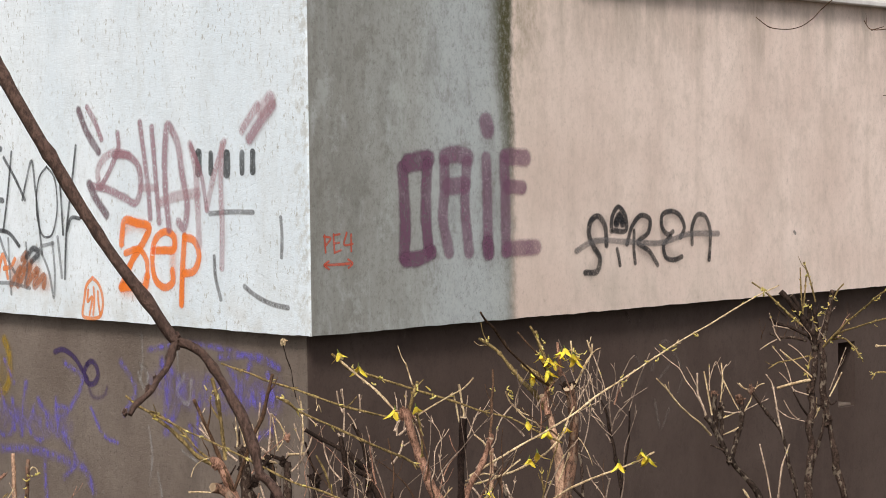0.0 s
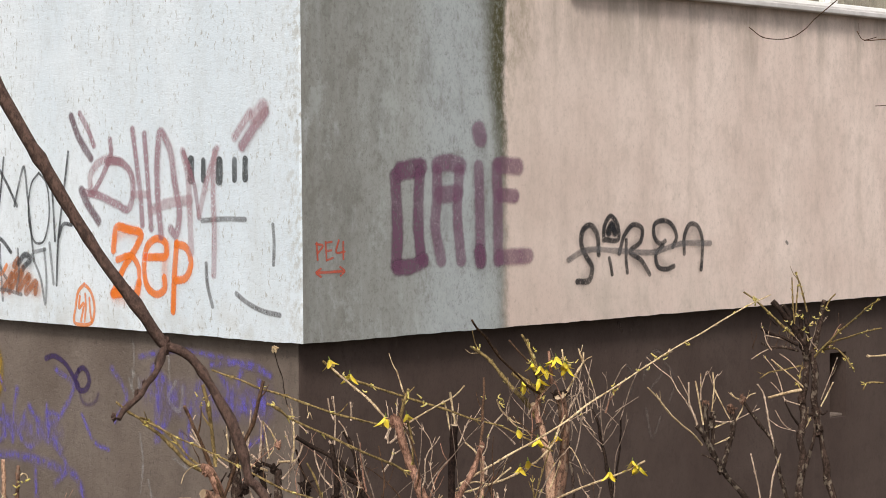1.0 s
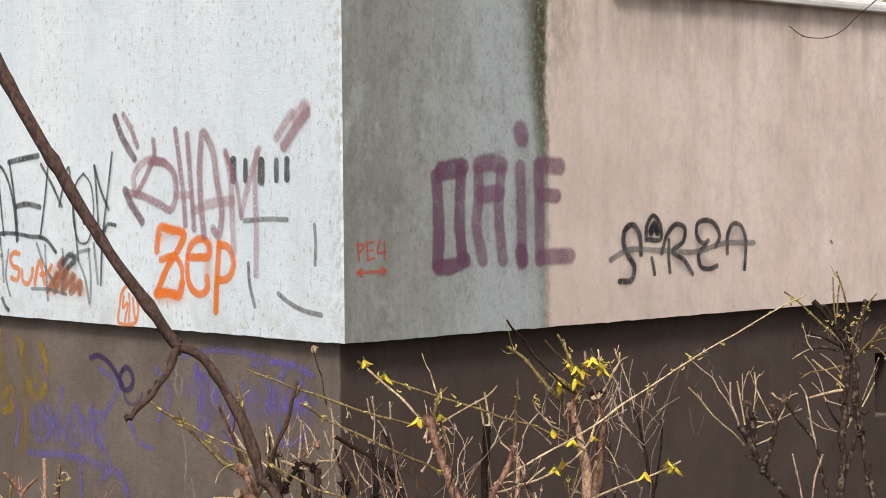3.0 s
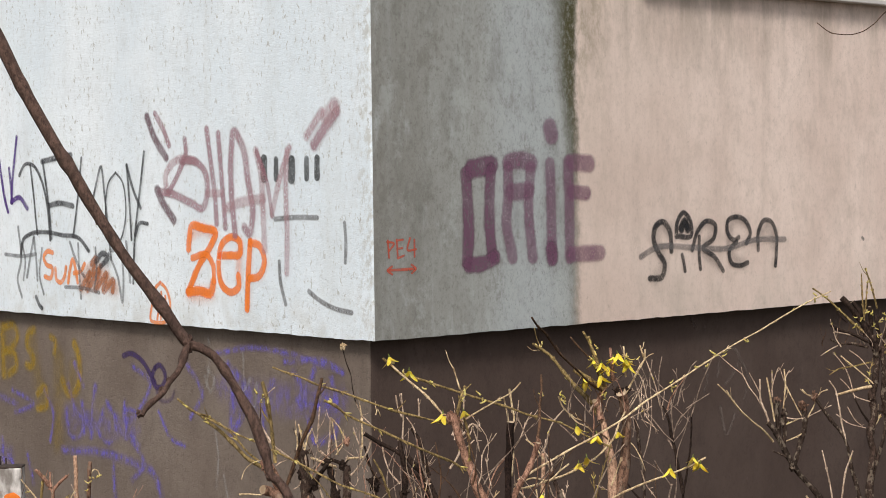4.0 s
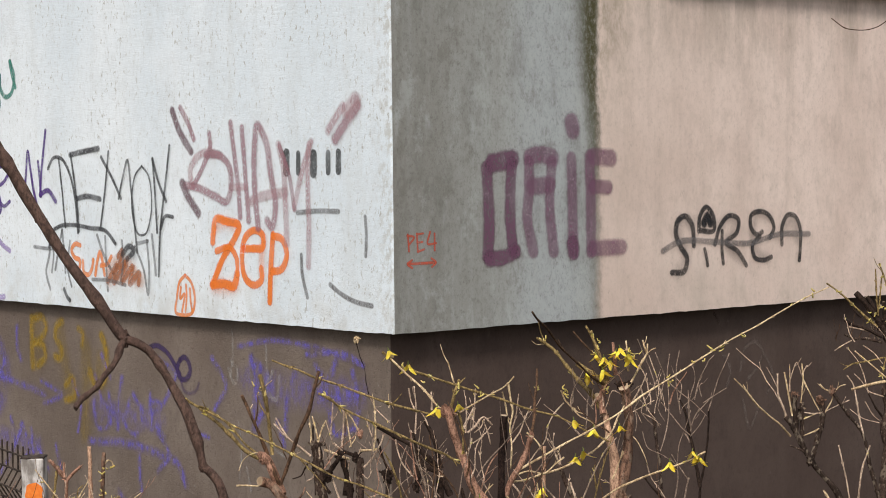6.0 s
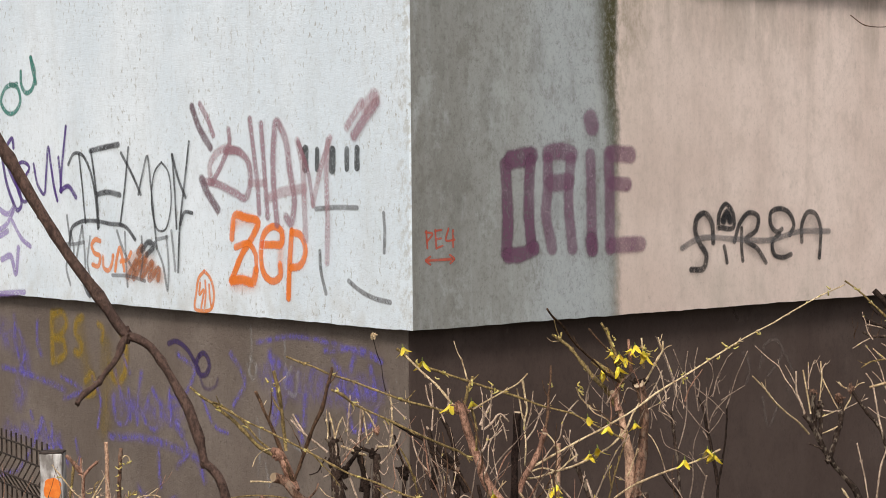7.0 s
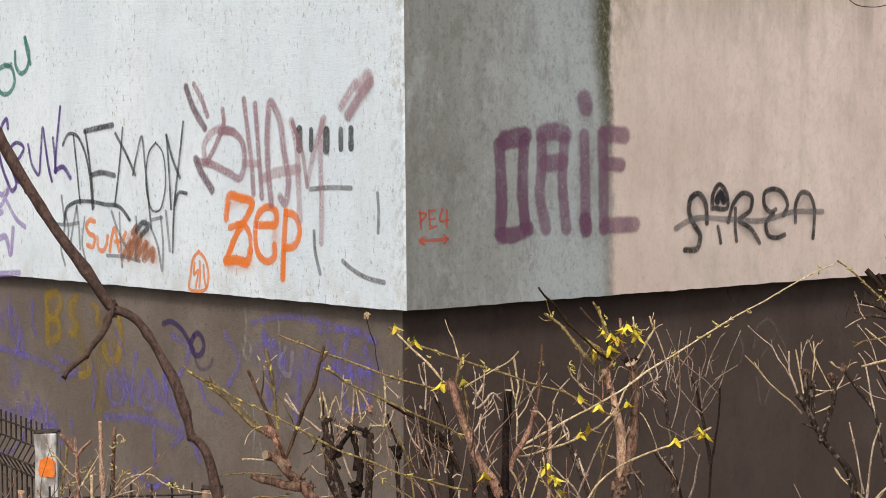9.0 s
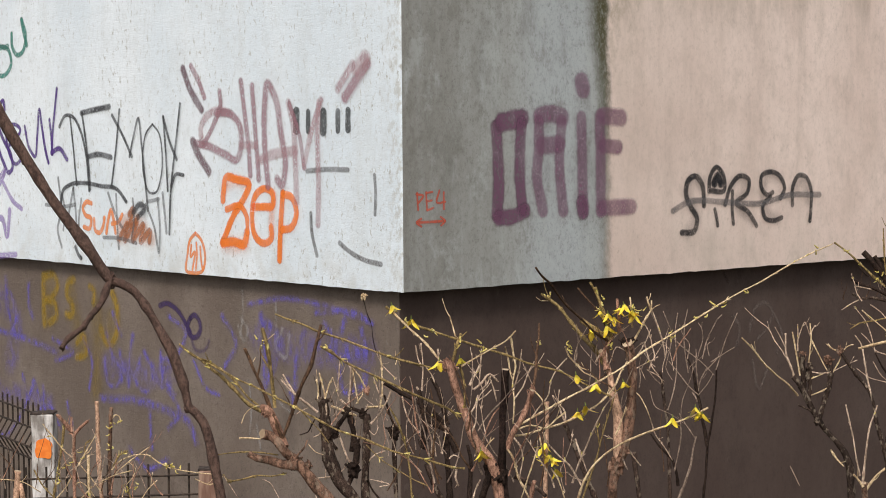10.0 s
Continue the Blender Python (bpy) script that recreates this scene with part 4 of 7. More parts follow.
def buds(parent, text, n):
    """A few opening leaf buds that share one node."""
    count[0] += 1
    rng = random.Random(count[0] * 5)
    at = Vector(numbers(text)[0])
    for _ in range(n):
        foot = at + Vector((rng.uniform(-1, 1), rng.uniform(-1, 1), rng.uniform(-1, 1))) * 0.007
        way = Vector((rng.uniform(-1, 1), rng.uniform(-1, 1), rng.uniform(-0.7, 1))).normalized() * rng.uniform(0.006, 0.013)
        bend = Vector((rng.uniform(-1, 1), rng.uniform(-1, 1), -0.5)) * 0.003
        bm = bmesh.new()
        tube(bm, [foot, foot + way * 0.35 + bend, foot + way * 0.75 + bend, foot + way], 0.0017, 0.0008, 6, 0.6, rng.random() * 9)
        part("leaf_bud", bm, [BUD, BUD], parent, "yellowish opening leaf bud")


def sprouts(parent, foot, spread, n, low, high, materials, seed):
    """Thin many-branched shoots that rise from about one foot: a tangle of last year's growth."""
    rng = random.Random(seed)
    foot = Vector(numbers(foot)[0])
    across = Vector((0.755, -0.655, 0))
    for _ in range(n):
        at = foot + across * rng.uniform(-spread, spread) + Vector((rng.uniform(-0.06, 0.06), rng.uniform(-0.06, 0.06), 0))
        size = rng.uniform(low, high)
        lean = across * rng.uniform(-0.55, 0.55) + Vector((rng.uniform(-0.2, 0.2), rng.uniform(-0.2, 0.2), 1))
        p, line = at, [at]
        drift = across * rng.uniform(-0.14, 0.14) + Vector((0, 0, rng.uniform(-0.05, 0.15)))
        for k in range(6):
            lean = lean + drift + Vector((rng.uniform(-0.4, 0.4), rng.uniform(-0.4, 0.4), rng.uniform(-0.3, 0.3)))
            p = p + lean.normalized() * size / 6
            line.append(p)
        mat = rng.choice(materials)
        r = rng.uniform(0.0009, 0.0018)
        text = " ".join("%.4f,%.4f,%.4f" % tuple(q) for q in line)
        twig(parent, "twig", mat, r, r * 0.45, text)


def flower_meshes():
    """Hanging four-petalled flowers, some half closed."""
    made = []
    for v in range(5):
        rng = random.Random(50 + v)
        bm = bmesh.new()
        for k in range(4):
            turn = Matrix.Rotation(k * math.pi / 2 + rng.uniform(-0.25, 0.25), 4, "Z")
            flare = rng.uniform(0.6, 1.05)
            size = rng.uniform(0.022, 0.028)
            rows = []
            for i in range(6):
                t = i / 5
                w = 0.0062 * math.sin(math.pi * min(0.96, 0.10 + t * 0.84)) ** 0.8 + 0.0004
                out = 0.002 + size * flare * 1.15 * t ** 1.9
                drop = -size * t * (1 - 0.25 * flare * t)
                curl = 0.0012 * math.sin(t * 3)
                rows.append([turn @ Vector((out + (curl if s else 0), s * w, drop)) for s in (-1, 0, 1)])
            grid = [[bm.verts.new(p) for p in row] for row in rows]
            for i in range(5):
                for s in (0, 1):
                    f = bm.faces.new((grid[i][s], grid[i][s + 1], grid[i + 1][s + 1], grid[i + 1][s]))
                    f.smooth = True
        bmesh.ops.solidify(bm, geom=bm.faces[:], thickness=0.0004)
        green = len(bm.faces)
        tube(bm, [Vector((0, 0, 0.010)), Vector((0.001, 0, 0.004)), Vector((0, 0, -0.004))], 0.0009, 0.0024, 6, 0.1, v)
        bm.faces.ensure_lookup_table()
        for f in bm.faces[green:]:
            f.material_index = 1
        made.append(mesh_of("flower", bm, [PETAL, CALYX]))
    return made


FLOWERS = flower_meshes()


def flower(parent, text):
    count[0] += 1
    rng = random.Random(count[0] * 7)
    at = Vector(numbers(text)[0])
    ob = new("flower", FLOWERS[count[0] % 5])
    ob["label"] = "yellow hanging four-petalled flower"
    turn = Euler((rng.uniform(-0.35, 0.35), rng.uniform(-0.35, 0.35), rng.uniform(0, 6.28)))
    ob.matrix_world = Matrix.LocRotScale(at + Vector((0, 0, 0.012)), turn, Vector((1, 1, 1)) * rng.uniform(0.62, 0.78))
    ob.parent = parent
    ob.matrix_parent_inverse = parent.matrix_world.inverted()


plant = shrub("pruned_shrub", (-2.07, -2.35), "gnarled pruned shrub with pale cut stubs and olive shoots", "shrub")
twig(plant, "stem", "bark_rough", 0.0155, 0.0080, "-2.070,-2.353,-0.030 -2.070,-2.353,0.511 -2.070,-2.353,1.022 -2.085,-2.333,1.047 -2.097,-2.324,1.067 -2.105,-2.312,1.086 -2.117,-2.300,1.101 -2.131,-2.299,1.113 -2.139,-2.291,1.127 -2.139,-2.274,1.134 -2.153,-2.274,1.138")
twig(plant, "stem", "bark_red", 0.0075, 0.0061, "-2.127,-2.298,1.115 -2.127,-2.281,1.139 -2.135,-2.283,1.155 -2.135,-2.275,1.167 -2.145,-2.273,1.179 -2.149,-2.266,1.181")
twig(plant, "stub", "bark_rough", 0.0113, 0.0070, "-2.111,-2.316,1.086 -2.125,-2.293,1.086 -2.142,-2.274,1.093 -2.159,-2.267,1.096 -2.167,-2.254,1.102")
twig(plant, "branch", "bark_dusk", 0.0033, 0.0026, "-2.123,-2.292,1.121 -2.135,-2.292,1.148 -2.136,-2.275,1.177 -2.144,-2.270,1.201 -2.153,-2.267,1.225 -2.163,-2.262,1.249 -2.160,-2.246,1.265 -2.168,-2.246,1.279")
twig(plant, "branch", "bark_olive", 0.0033, 0.0031, "-2.132,-2.279,1.180 -2.131,-2.275,1.201 -2.134,-2.274,1.227 -2.133,-2.269,1.252 -2.140,-2.271,1.281 -2.141,-2.259,1.313")
twig(plant, "branch", "bark_dusk", 0.0033, 0.0028, "-2.127,-2.293,1.130 -2.114,-2.292,1.153 -2.105,-2.299,1.186 -2.101,-2.315,1.221 -2.090,-2.322,1.248 -2.081,-2.325,1.281 -2.065,-2.320,1.317")
twig(plant, "branch", "bark_olive", 0.0033, 0.0019, "-2.151,-2.269,1.175 -2.166,-2.252,1.187 -2.185,-2.240,1.212 -2.200,-2.221,1.235 -2.215,-2.210,1.249 -2.224,-2.202,1.261 -2.234,-2.188,1.270 -2.250,-2.174,1.287")
twig(plant, "branch", "bark_olive", 0.0019, 0.0014, "-2.151,-2.259,1.184 -2.165,-2.251,1.197 -2.176,-2.234,1.220 -2.186,-2.226,1.234 -2.199,-2.211,1.248 -2.212,-2.206,1.258 -2.226,-2.205,1.263")
twig(plant, "branch", "bark_olive", 0.0016, 0.0018, "-2.220,-2.195,1.260 -2.208,-2.224,1.248 -2.192,-2.259,1.231 -2.183,-2.295,1.221 -2.170,-2.323,1.209 -2.156,-2.367,1.193 -2.136,-2.392,1.177 -2.117,-2.435,1.158 -2.102,-2.474,1.149 -2.073,-2.525,1.129 -2.044,-2.553,1.119 -2.015,-2.595,1.107 -2.020,-2.630,1.110")
twig(plant, "twig", "bark_tan", 0.0015, 0.0015, "-2.178,-2.242,1.130 -2.170,-2.257,1.131 -2.157,-2.274,1.130")
twig(plant, "twig", "bark_olive", 0.0010, 0.0011, "-2.212,-2.226,1.104 -2.189,-2.235,1.106 -2.167,-2.252,1.107 -2.153,-2.281,1.107 -2.132,-2.287,1.102")
twig(plant, "twig", "bark_olive", 0.0016, 0.0011, "-2.203,-2.242,1.060 -2.177,-2.249,1.062 -2.163,-2.270,1.069 -2.140,-2.278,1.066 -2.119,-2.293,1.071")
twig(plant, "twig", "bark_tan", 0.0008, 0.0006, "-2.177,-2.247,1.155 -2.168,-2.243,1.168 -2.165,-2.259,1.181 -2.156,-2.271,1.186")
twig(plant, "twig", "bark_rough", 0.0019, 0.0013, "-2.116,-2.302,1.087 -2.112,-2.316,1.104 -2.101,-2.321,1.117 -2.096,-2.320,1.127")
twig(plant, "twig", "bark_tan", 0.0008, 0.0006, "-2.093,-2.319,1.120 -2.089,-2.333,1.108 -2.080,-2.344,1.103")
twig(plant, "twig", "bark_olive", 0.0010, 0.0008, "-2.106,-2.297,1.189 -2.101,-2.314,1.173 -2.082,-2.319,1.153 -2.072,-2.330,1.136 -2.069,-2.344,1.122")
twig(plant, "twig", "bark_olive", 0.0011, 0.0009, "-2.021,-2.383,1.118 -2.033,-2.439,1.101 -2.046,-2.491,1.095 -2.058,-2.549,1.087 -2.072,-2.603,1.085")
twig(plant, "twig", "bark_tan", 0.0009, 0.0008, "-2.140,-2.266,1.290 -2.131,-2.266,1.296 -2.129,-2.276,1.303")
twig(plant, "twig", "bark_tan", 0.0008, 0.0006, "-2.159,-2.257,1.258 -2.153,-2.255,1.264")
twig(plant, "twig", "bark_grey", 0.0008, 0.0006, "-2.157,-2.277,1.063 -2.147,-2.284,1.057 -2.135,-2.282,1.041 -2.134,-2.293,1.029")
twig(plant, "twig", "bark_grey", 0.0008, 0.0006, "-2.203,-2.230,1.069 -2.198,-2.247,1.049 -2.187,-2.250,1.031")
knot(plant, "-2.114,-2.306,1.089", 0.0103, "bark_rough")
knot(plant, "-2.096,-2.321,1.084", 0.0075, "bark_rough")
knot(plant, "-2.146,-2.272,1.175", 0.0084, "bark_red")
knot(plant, "-2.127,-2.293,1.120", 0.0056, "bark_red")
buds(plant, "-2.150,-2.270,1.290", 3)
buds(plant, "-2.217,-2.216,1.259", 2)
plant = shrub("forsythia_shrub", (-1.89, -2.57), "forsythia shrub with cut dark stem, slender shoots and few yellow flowers", "shrub")
twig(plant, "stem", "bark_red", 0.0125, 0.0069, "-1.890,-2.570,-0.030 -1.890,-2.570,0.514 -1.890,-2.570,1.029 -1.890,-2.562,1.065 -1.903,-2.558,1.103 -1.908,-2.542,1.118 -1.919,-2.537,1.137 -1.925,-2.530,1.165 -1.925,-2.516,1.186 -1.934,-2.513,1.215 -1.942,-2.511,1.239 -1.945,-2.503,1.260")
twig(plant, "stem", "bark_black", 0.0097, 0.0067, "-1.883,-2.572,-0.030 -1.882,-2.573,0.514 -1.880,-2.573,1.028 -1.879,-2.564,1.066 -1.888,-2.572,1.114 -1.881,-2.567,1.169 -1.874,-2.564,1.214 -1.875,-2.567,1.247")
twig(plant, "stem", "bark_dark", 0.0074, 0.0055, "-1.904,-2.555,-0.030 -1.908,-2.550,0.514 -1.911,-2.547,1.028 -1.907,-2.556,1.063 -1.900,-2.560,1.091")
twig(plant, "stem", "bark_red", 0.0055, 0.0037, "-1.875,-2.568,1.116 -1.864,-2.573,1.143 -1.861,-2.586,1.161 -1.846,-2.586,1.184 -1.845,-2.599,1.215")
twig(plant, "branch", "bark_dusk", 0.0029, 0.0017, "-1.804,-2.555,1.203 -1.779,-2.537,1.232 -1.763,-2.522,1.258 -1.748,-2.511,1.285 -1.725,-2.489,1.308")
twig(plant, "branch", "bark_olive", 0.0016, 0.0018, "-2.038,-2.152,1.322 -2.035,-2.186,1.315 -2.026,-2.215,1.308 -2.014,-2.241,1.297 -1.997,-2.280,1.287 -1.984,-2.325,1.275 -1.968,-2.351,1.265 -1.950,-2.382,1.255 -1.939,-2.421,1.249 -1.930,-2.461,1.244 -1.924,-2.476,1.243")
twig(plant, "branch", "bark_olive", 0.0023, 0.0018, "-2.157,-2.441,1.297 -2.149,-2.457,1.290 -2.125,-2.454,1.274 -2.102,-2.476,1.258 -2.067,-2.490,1.240 -2.041,-2.508,1.224 -2.008,-2.517,1.208 -1.997,-2.533,1.200 -1.969,-2.528,1.190 -1.953,-2.545,1.175")
twig(plant, "branch", "bark_olive", 0.0021, 0.0015, "-1.815,-2.181,1.323 -1.808,-2.195,1.311 -1.795,-2.203,1.296 -1.780,-2.230,1.288 -1.753,-2.245,1.277 -1.739,-2.276,1.268 -1.712,-2.290,1.258 -1.691,-2.312,1.248 -1.663,-2.342,1.235 -1.633,-2.369,1.220 -1.593,-2.400,1.206 -1.561,-2.439,1.182 -1.528,-2.467,1.161")
twig(plant, "branch", "bark_tan", 0.0020, 0.0020, "-1.816,-2.205,1.313 -1.829,-2.245,1.301 -1.853,-2.294,1.294 -1.862,-2.336,1.280 -1.878,-2.385,1.264 -1.893,-2.425,1.251 -1.911,-2.460,1.246")
twig(plant, "stub", "bark_olive", 0.0028, 0.0023, "-1.939,-2.505,1.250 -1.935,-2.510,1.275 -1.930,-2.512,1.293 -1.921,-2.510,1.305")
twig(plant, "twig", "bark_tan", 0.0014, 0.0011, "-1.928,-2.509,1.298 -1.938,-2.515,1.304 -1.935,-2.508,1.312 -1.935,-2.500,1.330 -1.937,-2.499,1.337")
twig(plant, "twig", "bark_olive", 0.0012, 0.0009, "-1.924,-2.508,1.295 -1.922,-2.517,1.304 -1.914,-2.517,1.309")
twig(plant, "twig", "bark_tan", 0.0015, 0.0011, "-1.936,-2.504,1.242 -1.914,-2.521,1.260 -1.887,-2.540,1.278 -1.871,-2.570,1.298 -1.860,-2.576,1.311")
twig(plant, "twig", "bark_olive", 0.0018, 0.0015, "-1.935,-2.521,1.257 -1.924,-2.515,1.242 -1.925,-2.522,1.224 -1.929,-2.527,1.197 -1.923,-2.520,1.173")
twig(plant, "branch", "bark_tan", 0.0022, 0.0012, "-1.765,-2.470,1.130 -1.726,-2.482,1.149 -1.668,-2.493,1.172 -1.619,-2.513,1.196 -1.561,-2.525,1.221 -1.518,-2.538,1.248 -1.470,-2.554,1.273 -1.405,-2.569,1.305 -1.347,-2.598,1.340 -1.280,-2.607,1.364 -1.234,-2.634,1.393 -1.185,-2.647,1.413 -1.130,-2.647,1.426")
twig(plant, "branch", "bark_tan", 0.0022, 0.0015, "-1.769,-2.465,1.116 -1.725,-2.453,1.112 -1.688,-2.456,1.118 -1.633,-2.456,1.124 -1.583,-2.455,1.137 -1.531,-2.438,1.146 -1.500,-2.436,1.163 -1.466,-2.417,1.174 -1.435,-2.398,1.190 -1.394,-2.376,1.206")
twig(plant, "twig", "bark_tan", 0.0016, 0.0012, "-1.773,-2.469,1.123 -1.739,-2.482,1.133 -1.723,-2.504,1.129 -1.709,-2.513,1.144 -1.698,-2.525,1.157")
twig(plant, "twig", "bark_tan", 0.0020, 0.0014, "-1.877,-2.565,1.123 -1.874,-2.579,1.109 -1.866,-2.580,1.090 -1.864,-2.585,1.071 -1.862,-2.598,1.054 -1.854,-2.601,1.034")
twig(plant, "twig", "bark_grey", 0.0016, 0.0011, "-1.867,-2.571,1.140 -1.856,-2.581,1.121 -1.854,-2.586,1.101 -1.866,-2.592,1.082 -1.868,-2.592,1.068")
twig(plant, "stem", "bark_stalk", 0.0049, 0.0043, "-1.610,-2.341,-0.030 -1.519,-2.268,0.462 -1.459,-2.219,0.923 -1.461,-2.223,0.970 -1.450,-2.213,1.022 -1.449,-2.215,1.066 -1.447,-2.214,1.119")
twig(plant, "twig", "bark_tan", 0.0016, 0.0013, "-1.451,-2.218,1.108 -1.462,-2.209,1.130 -1.472,-2.193,1.146")
twig(plant, "twig", "bark_tan", 0.0018, 0.0012, "-1.600,-2.352,1.066 -1.608,-2.349,1.041 -1.618,-2.344,1.010 -1.622,-2.329,0.968")
twig(plant, "stub", "bark_red", 0.0044, 0.0039, "-1.751,-2.491,1.002 -1.750,-2.497,1.024 -1.748,-2.500,1.040")
twig(plant, "branch", "bark_flaky", 0.0051, 0.0031, "-1.632,-2.322,1.012 -1.616,-2.335,1.002 -1.602,-2.353,0.989 -1.598,-2.368,0.977")
twig(plant, "twig", "bark_tan", 0.0018, 0.0015, "-1.629,-2.311,1.263 -1.625,-2.313,1.235 -1.624,-2.318,1.210 -1.628,-2.315,1.184 -1.634,-2.325,1.149 -1.628,-2.315,1.106")
twig(plant, "twig", "bark_tan", 0.0015, 0.0012, "-1.642,-2.310,1.247 -1.632,-2.308,1.220 -1.630,-2.310,1.199 -1.631,-2.319,1.184")
twig(plant, "twig", "bark_grey", 0.0014, 0.0010, "-1.557,-2.239,1.155 -1.554,-2.250,1.187 -1.552,-2.257,1.232")
twig(plant, "twig", "bark_grey", 0.0016, 0.0011, "-1.564,-2.250,1.140 -1.551,-2.258,1.161 -1.539,-2.260,1.187 -1.527,-2.264,1.208")
twig(plant, "twig", "bark_grey", 0.0013, 0.0011, "-1.487,-2.310,1.214 -1.503,-2.299,1.193 -1.513,-2.294,1.172 -1.515,-2.289,1.145 -1.521,-2.272,1.123 -1.542,-2.265,1.097")
twig(plant, "twig", "bark_tan", 0.0012, 0.0009, "-1.912,-2.534,1.107 -1.910,-2.551,1.114 -1.899,-2.548,1.124 -1.887,-2.552,1.135")
twig(plant, "twig", "bark_tan", 0.0009, 0.0007, "-1.909,-2.540,1.102 -1.901,-2.544,1.112")
twig(plant, "twig", "bark_tan", 0.0016, 0.0011, "-1.455,-2.213,1.023 -1.460,-2.211,1.034 -1.465,-2.212,1.051")
twig(plant, "twig", "bark_tan", 0.0014, 0.0011, "-1.517,-2.298,1.008 -1.507,-2.303,0.992 -1.497,-2.307,0.966 -1.495,-2.312,0.950")
knot(plant, "-1.946,-2.502,1.256", 0.0083, "bark_red")
knot(plant, "-1.939,-2.508,1.252", 0.0074, "bark_red")
knot(plant, "-1.888,-2.565,1.074", 0.0148, "bark_dark")
knot(plant, "-1.899,-2.555,1.081", 0.0129, "bark_dark")
knot(plant, "-1.840,-2.595,1.214", 0.0055, "bark_red")
flower(plant, "-1.820,-2.204,1.315")
flower(plant, "-1.800,-2.235,1.291")
flower(plant, "-1.933,-2.468,1.246")
flower(plant, "-1.906,-2.490,1.250")
flower(plant, "-1.919,-2.556,1.105")
flower(plant, "-1.463,-2.227,1.030")
flower(plant, "-1.470,-2.221,1.019")
flower(plant, "-1.459,-2.232,1.008")
flower(plant, "-1.454,-2.236,1.002")
flower(plant, "-1.451,-2.240,0.980")
flower(plant, "-1.587,-2.437,1.190")
flower(plant, "-1.561,-2.460,1.175")
flower(plant, "-1.591,-2.464,1.138")
flower(plant, "-1.602,-2.456,1.128")
buds(plant, "-1.732,-2.496,1.271", 4)
buds(plant, "-1.796,-2.229,1.298", 3)
buds(plant, "-1.774,-2.262,1.278", 3)
buds(plant, "-1.466,-2.551,1.273", 4)
buds(plant, "-1.406,-2.573,1.306", 2)
buds(plant, "-1.329,-2.609,1.351", 2)
buds(plant, "-1.184,-2.649,1.415", 2)
buds(plant, "-1.373,-2.587,1.326", 4)
buds(plant, "-1.932,-2.521,1.303", 3)
buds(plant, "-2.163,-2.456,1.299", 2)
buds(plant, "-1.702,-2.325,1.255", 3)
sprouts(plant, "-1.961,-2.503,1.068", 0.07, 5, 0.08, 0.2, ("bark_grey", "bark_dim", "bark_red", "bark_dusk"), 51)
sprouts(plant, "-1.876,-2.575,1.076", 0.06, 6, 0.10, 0.24, ("bark_grey", "bark_dim", "bark_red", "bark_dusk"), 52)
sprouts(plant, "-1.838,-2.608,1.057", 0.07, 5, 0.10, 0.22, ("bark_grey", "bark_dim", "bark_red", "bark_dusk"), 53)
sprouts(plant, "-1.922,-2.530,1.150", 0.05, 5, 0.06, 0.14, ("bark_grey", "bark_dim", "bark_red", "bark_dusk"), 54)
sprouts(plant, "-2.018,-2.456,1.050", 0.10, 4, 0.06, 0.18, ("bark_grey", "bark_dim", "bark_red", "bark_dusk"), 55)
plant = shrub("forsythia_shrub", (-1.24, -2.18), "forsythia shrub with stout pruned stems and yellow flowers", "shrub")
twig(plant, "stem", "bark_rough", 0.0170, 0.0102, "-1.235,-2.180,-0.030 -1.235,-2.180,0.445 -1.235,-2.180,0.889 -1.241,-2.188,0.927 -1.228,-2.181,0.964 -1.217,-2.191,0.999 -1.206,-2.195,1.033 -1.198,-2.195,1.084 -1.197,-2.198,1.153 -1.196,-2.191,1.200 -1.208,-2.196,1.214")
twig(plant, "stem", "bark_stalk", 0.0091, 0.0062, "-1.225,-2.184,0.973 -1.224,-2.187,1.017 -1.221,-2.182,1.062 -1.232,-2.181,1.108 -1.229,-2.167,1.150 -1.234,-2.158,1.179 -1.250,-2.161,1.197")
twig(plant, "stub", "bark_red", 0.0062, 0.0051, "-1.238,-2.168,1.159 -1.236,-2.163,1.176 -1.232,-2.160,1.200 -1.234,-2.169,1.221")
twig(plant, "branch", "bark_dusk", 0.0030, 0.0020, "-1.234,-2.170,1.217 -1.283,-2.178,1.240 -1.325,-2.186,1.267 -1.375,-2.190,1.302 -1.426,-2.204,1.343 -1.465,-2.222,1.361 -1.501,-2.242,1.381")
twig(plant, "stub", "bark_olive", 0.0062, 0.0051, "-1.230,-2.170,1.219 -1.246,-2.154,1.233 -1.264,-2.145,1.248 -1.272,-2.128,1.260")
twig(plant, "branch", "bark_olive", 0.0043, 0.0029, "-1.235,-2.157,1.169 -1.244,-2.136,1.201 -1.245,-2.105,1.223 -1.256,-2.083,1.251 -1.259,-2.045,1.284 -1.260,-2.021,1.296 -1.259,-2.001,1.303")
twig(plant, "twig", "bark_olive", 0.0020, 0.0015, "-1.249,-2.013,1.290 -1.248,-2.014,1.300 -1.245,-2.013,1.308")
twig(plant, "twig", "bark_tan", 0.0017, 0.0014, "-1.245,-2.009,1.290 -1.261,-2.011,1.290 -1.266,-2.007,1.290")
twig(plant, "branch", "bark_dusk", 0.0023, 0.0017, "-1.228,-2.162,1.234 -1.231,-2.155,1.251 -1.245,-2.150,1.277 -1.260,-2.136,1.300 -1.272,-2.119,1.324")
twig(plant, "branch", "bark_olive", 0.0034, 0.0023, "-1.228,-2.175,1.221 -1.235,-2.165,1.258 -1.244,-2.156,1.292 -1.247,-2.143,1.319 -1.257,-2.139,1.335")
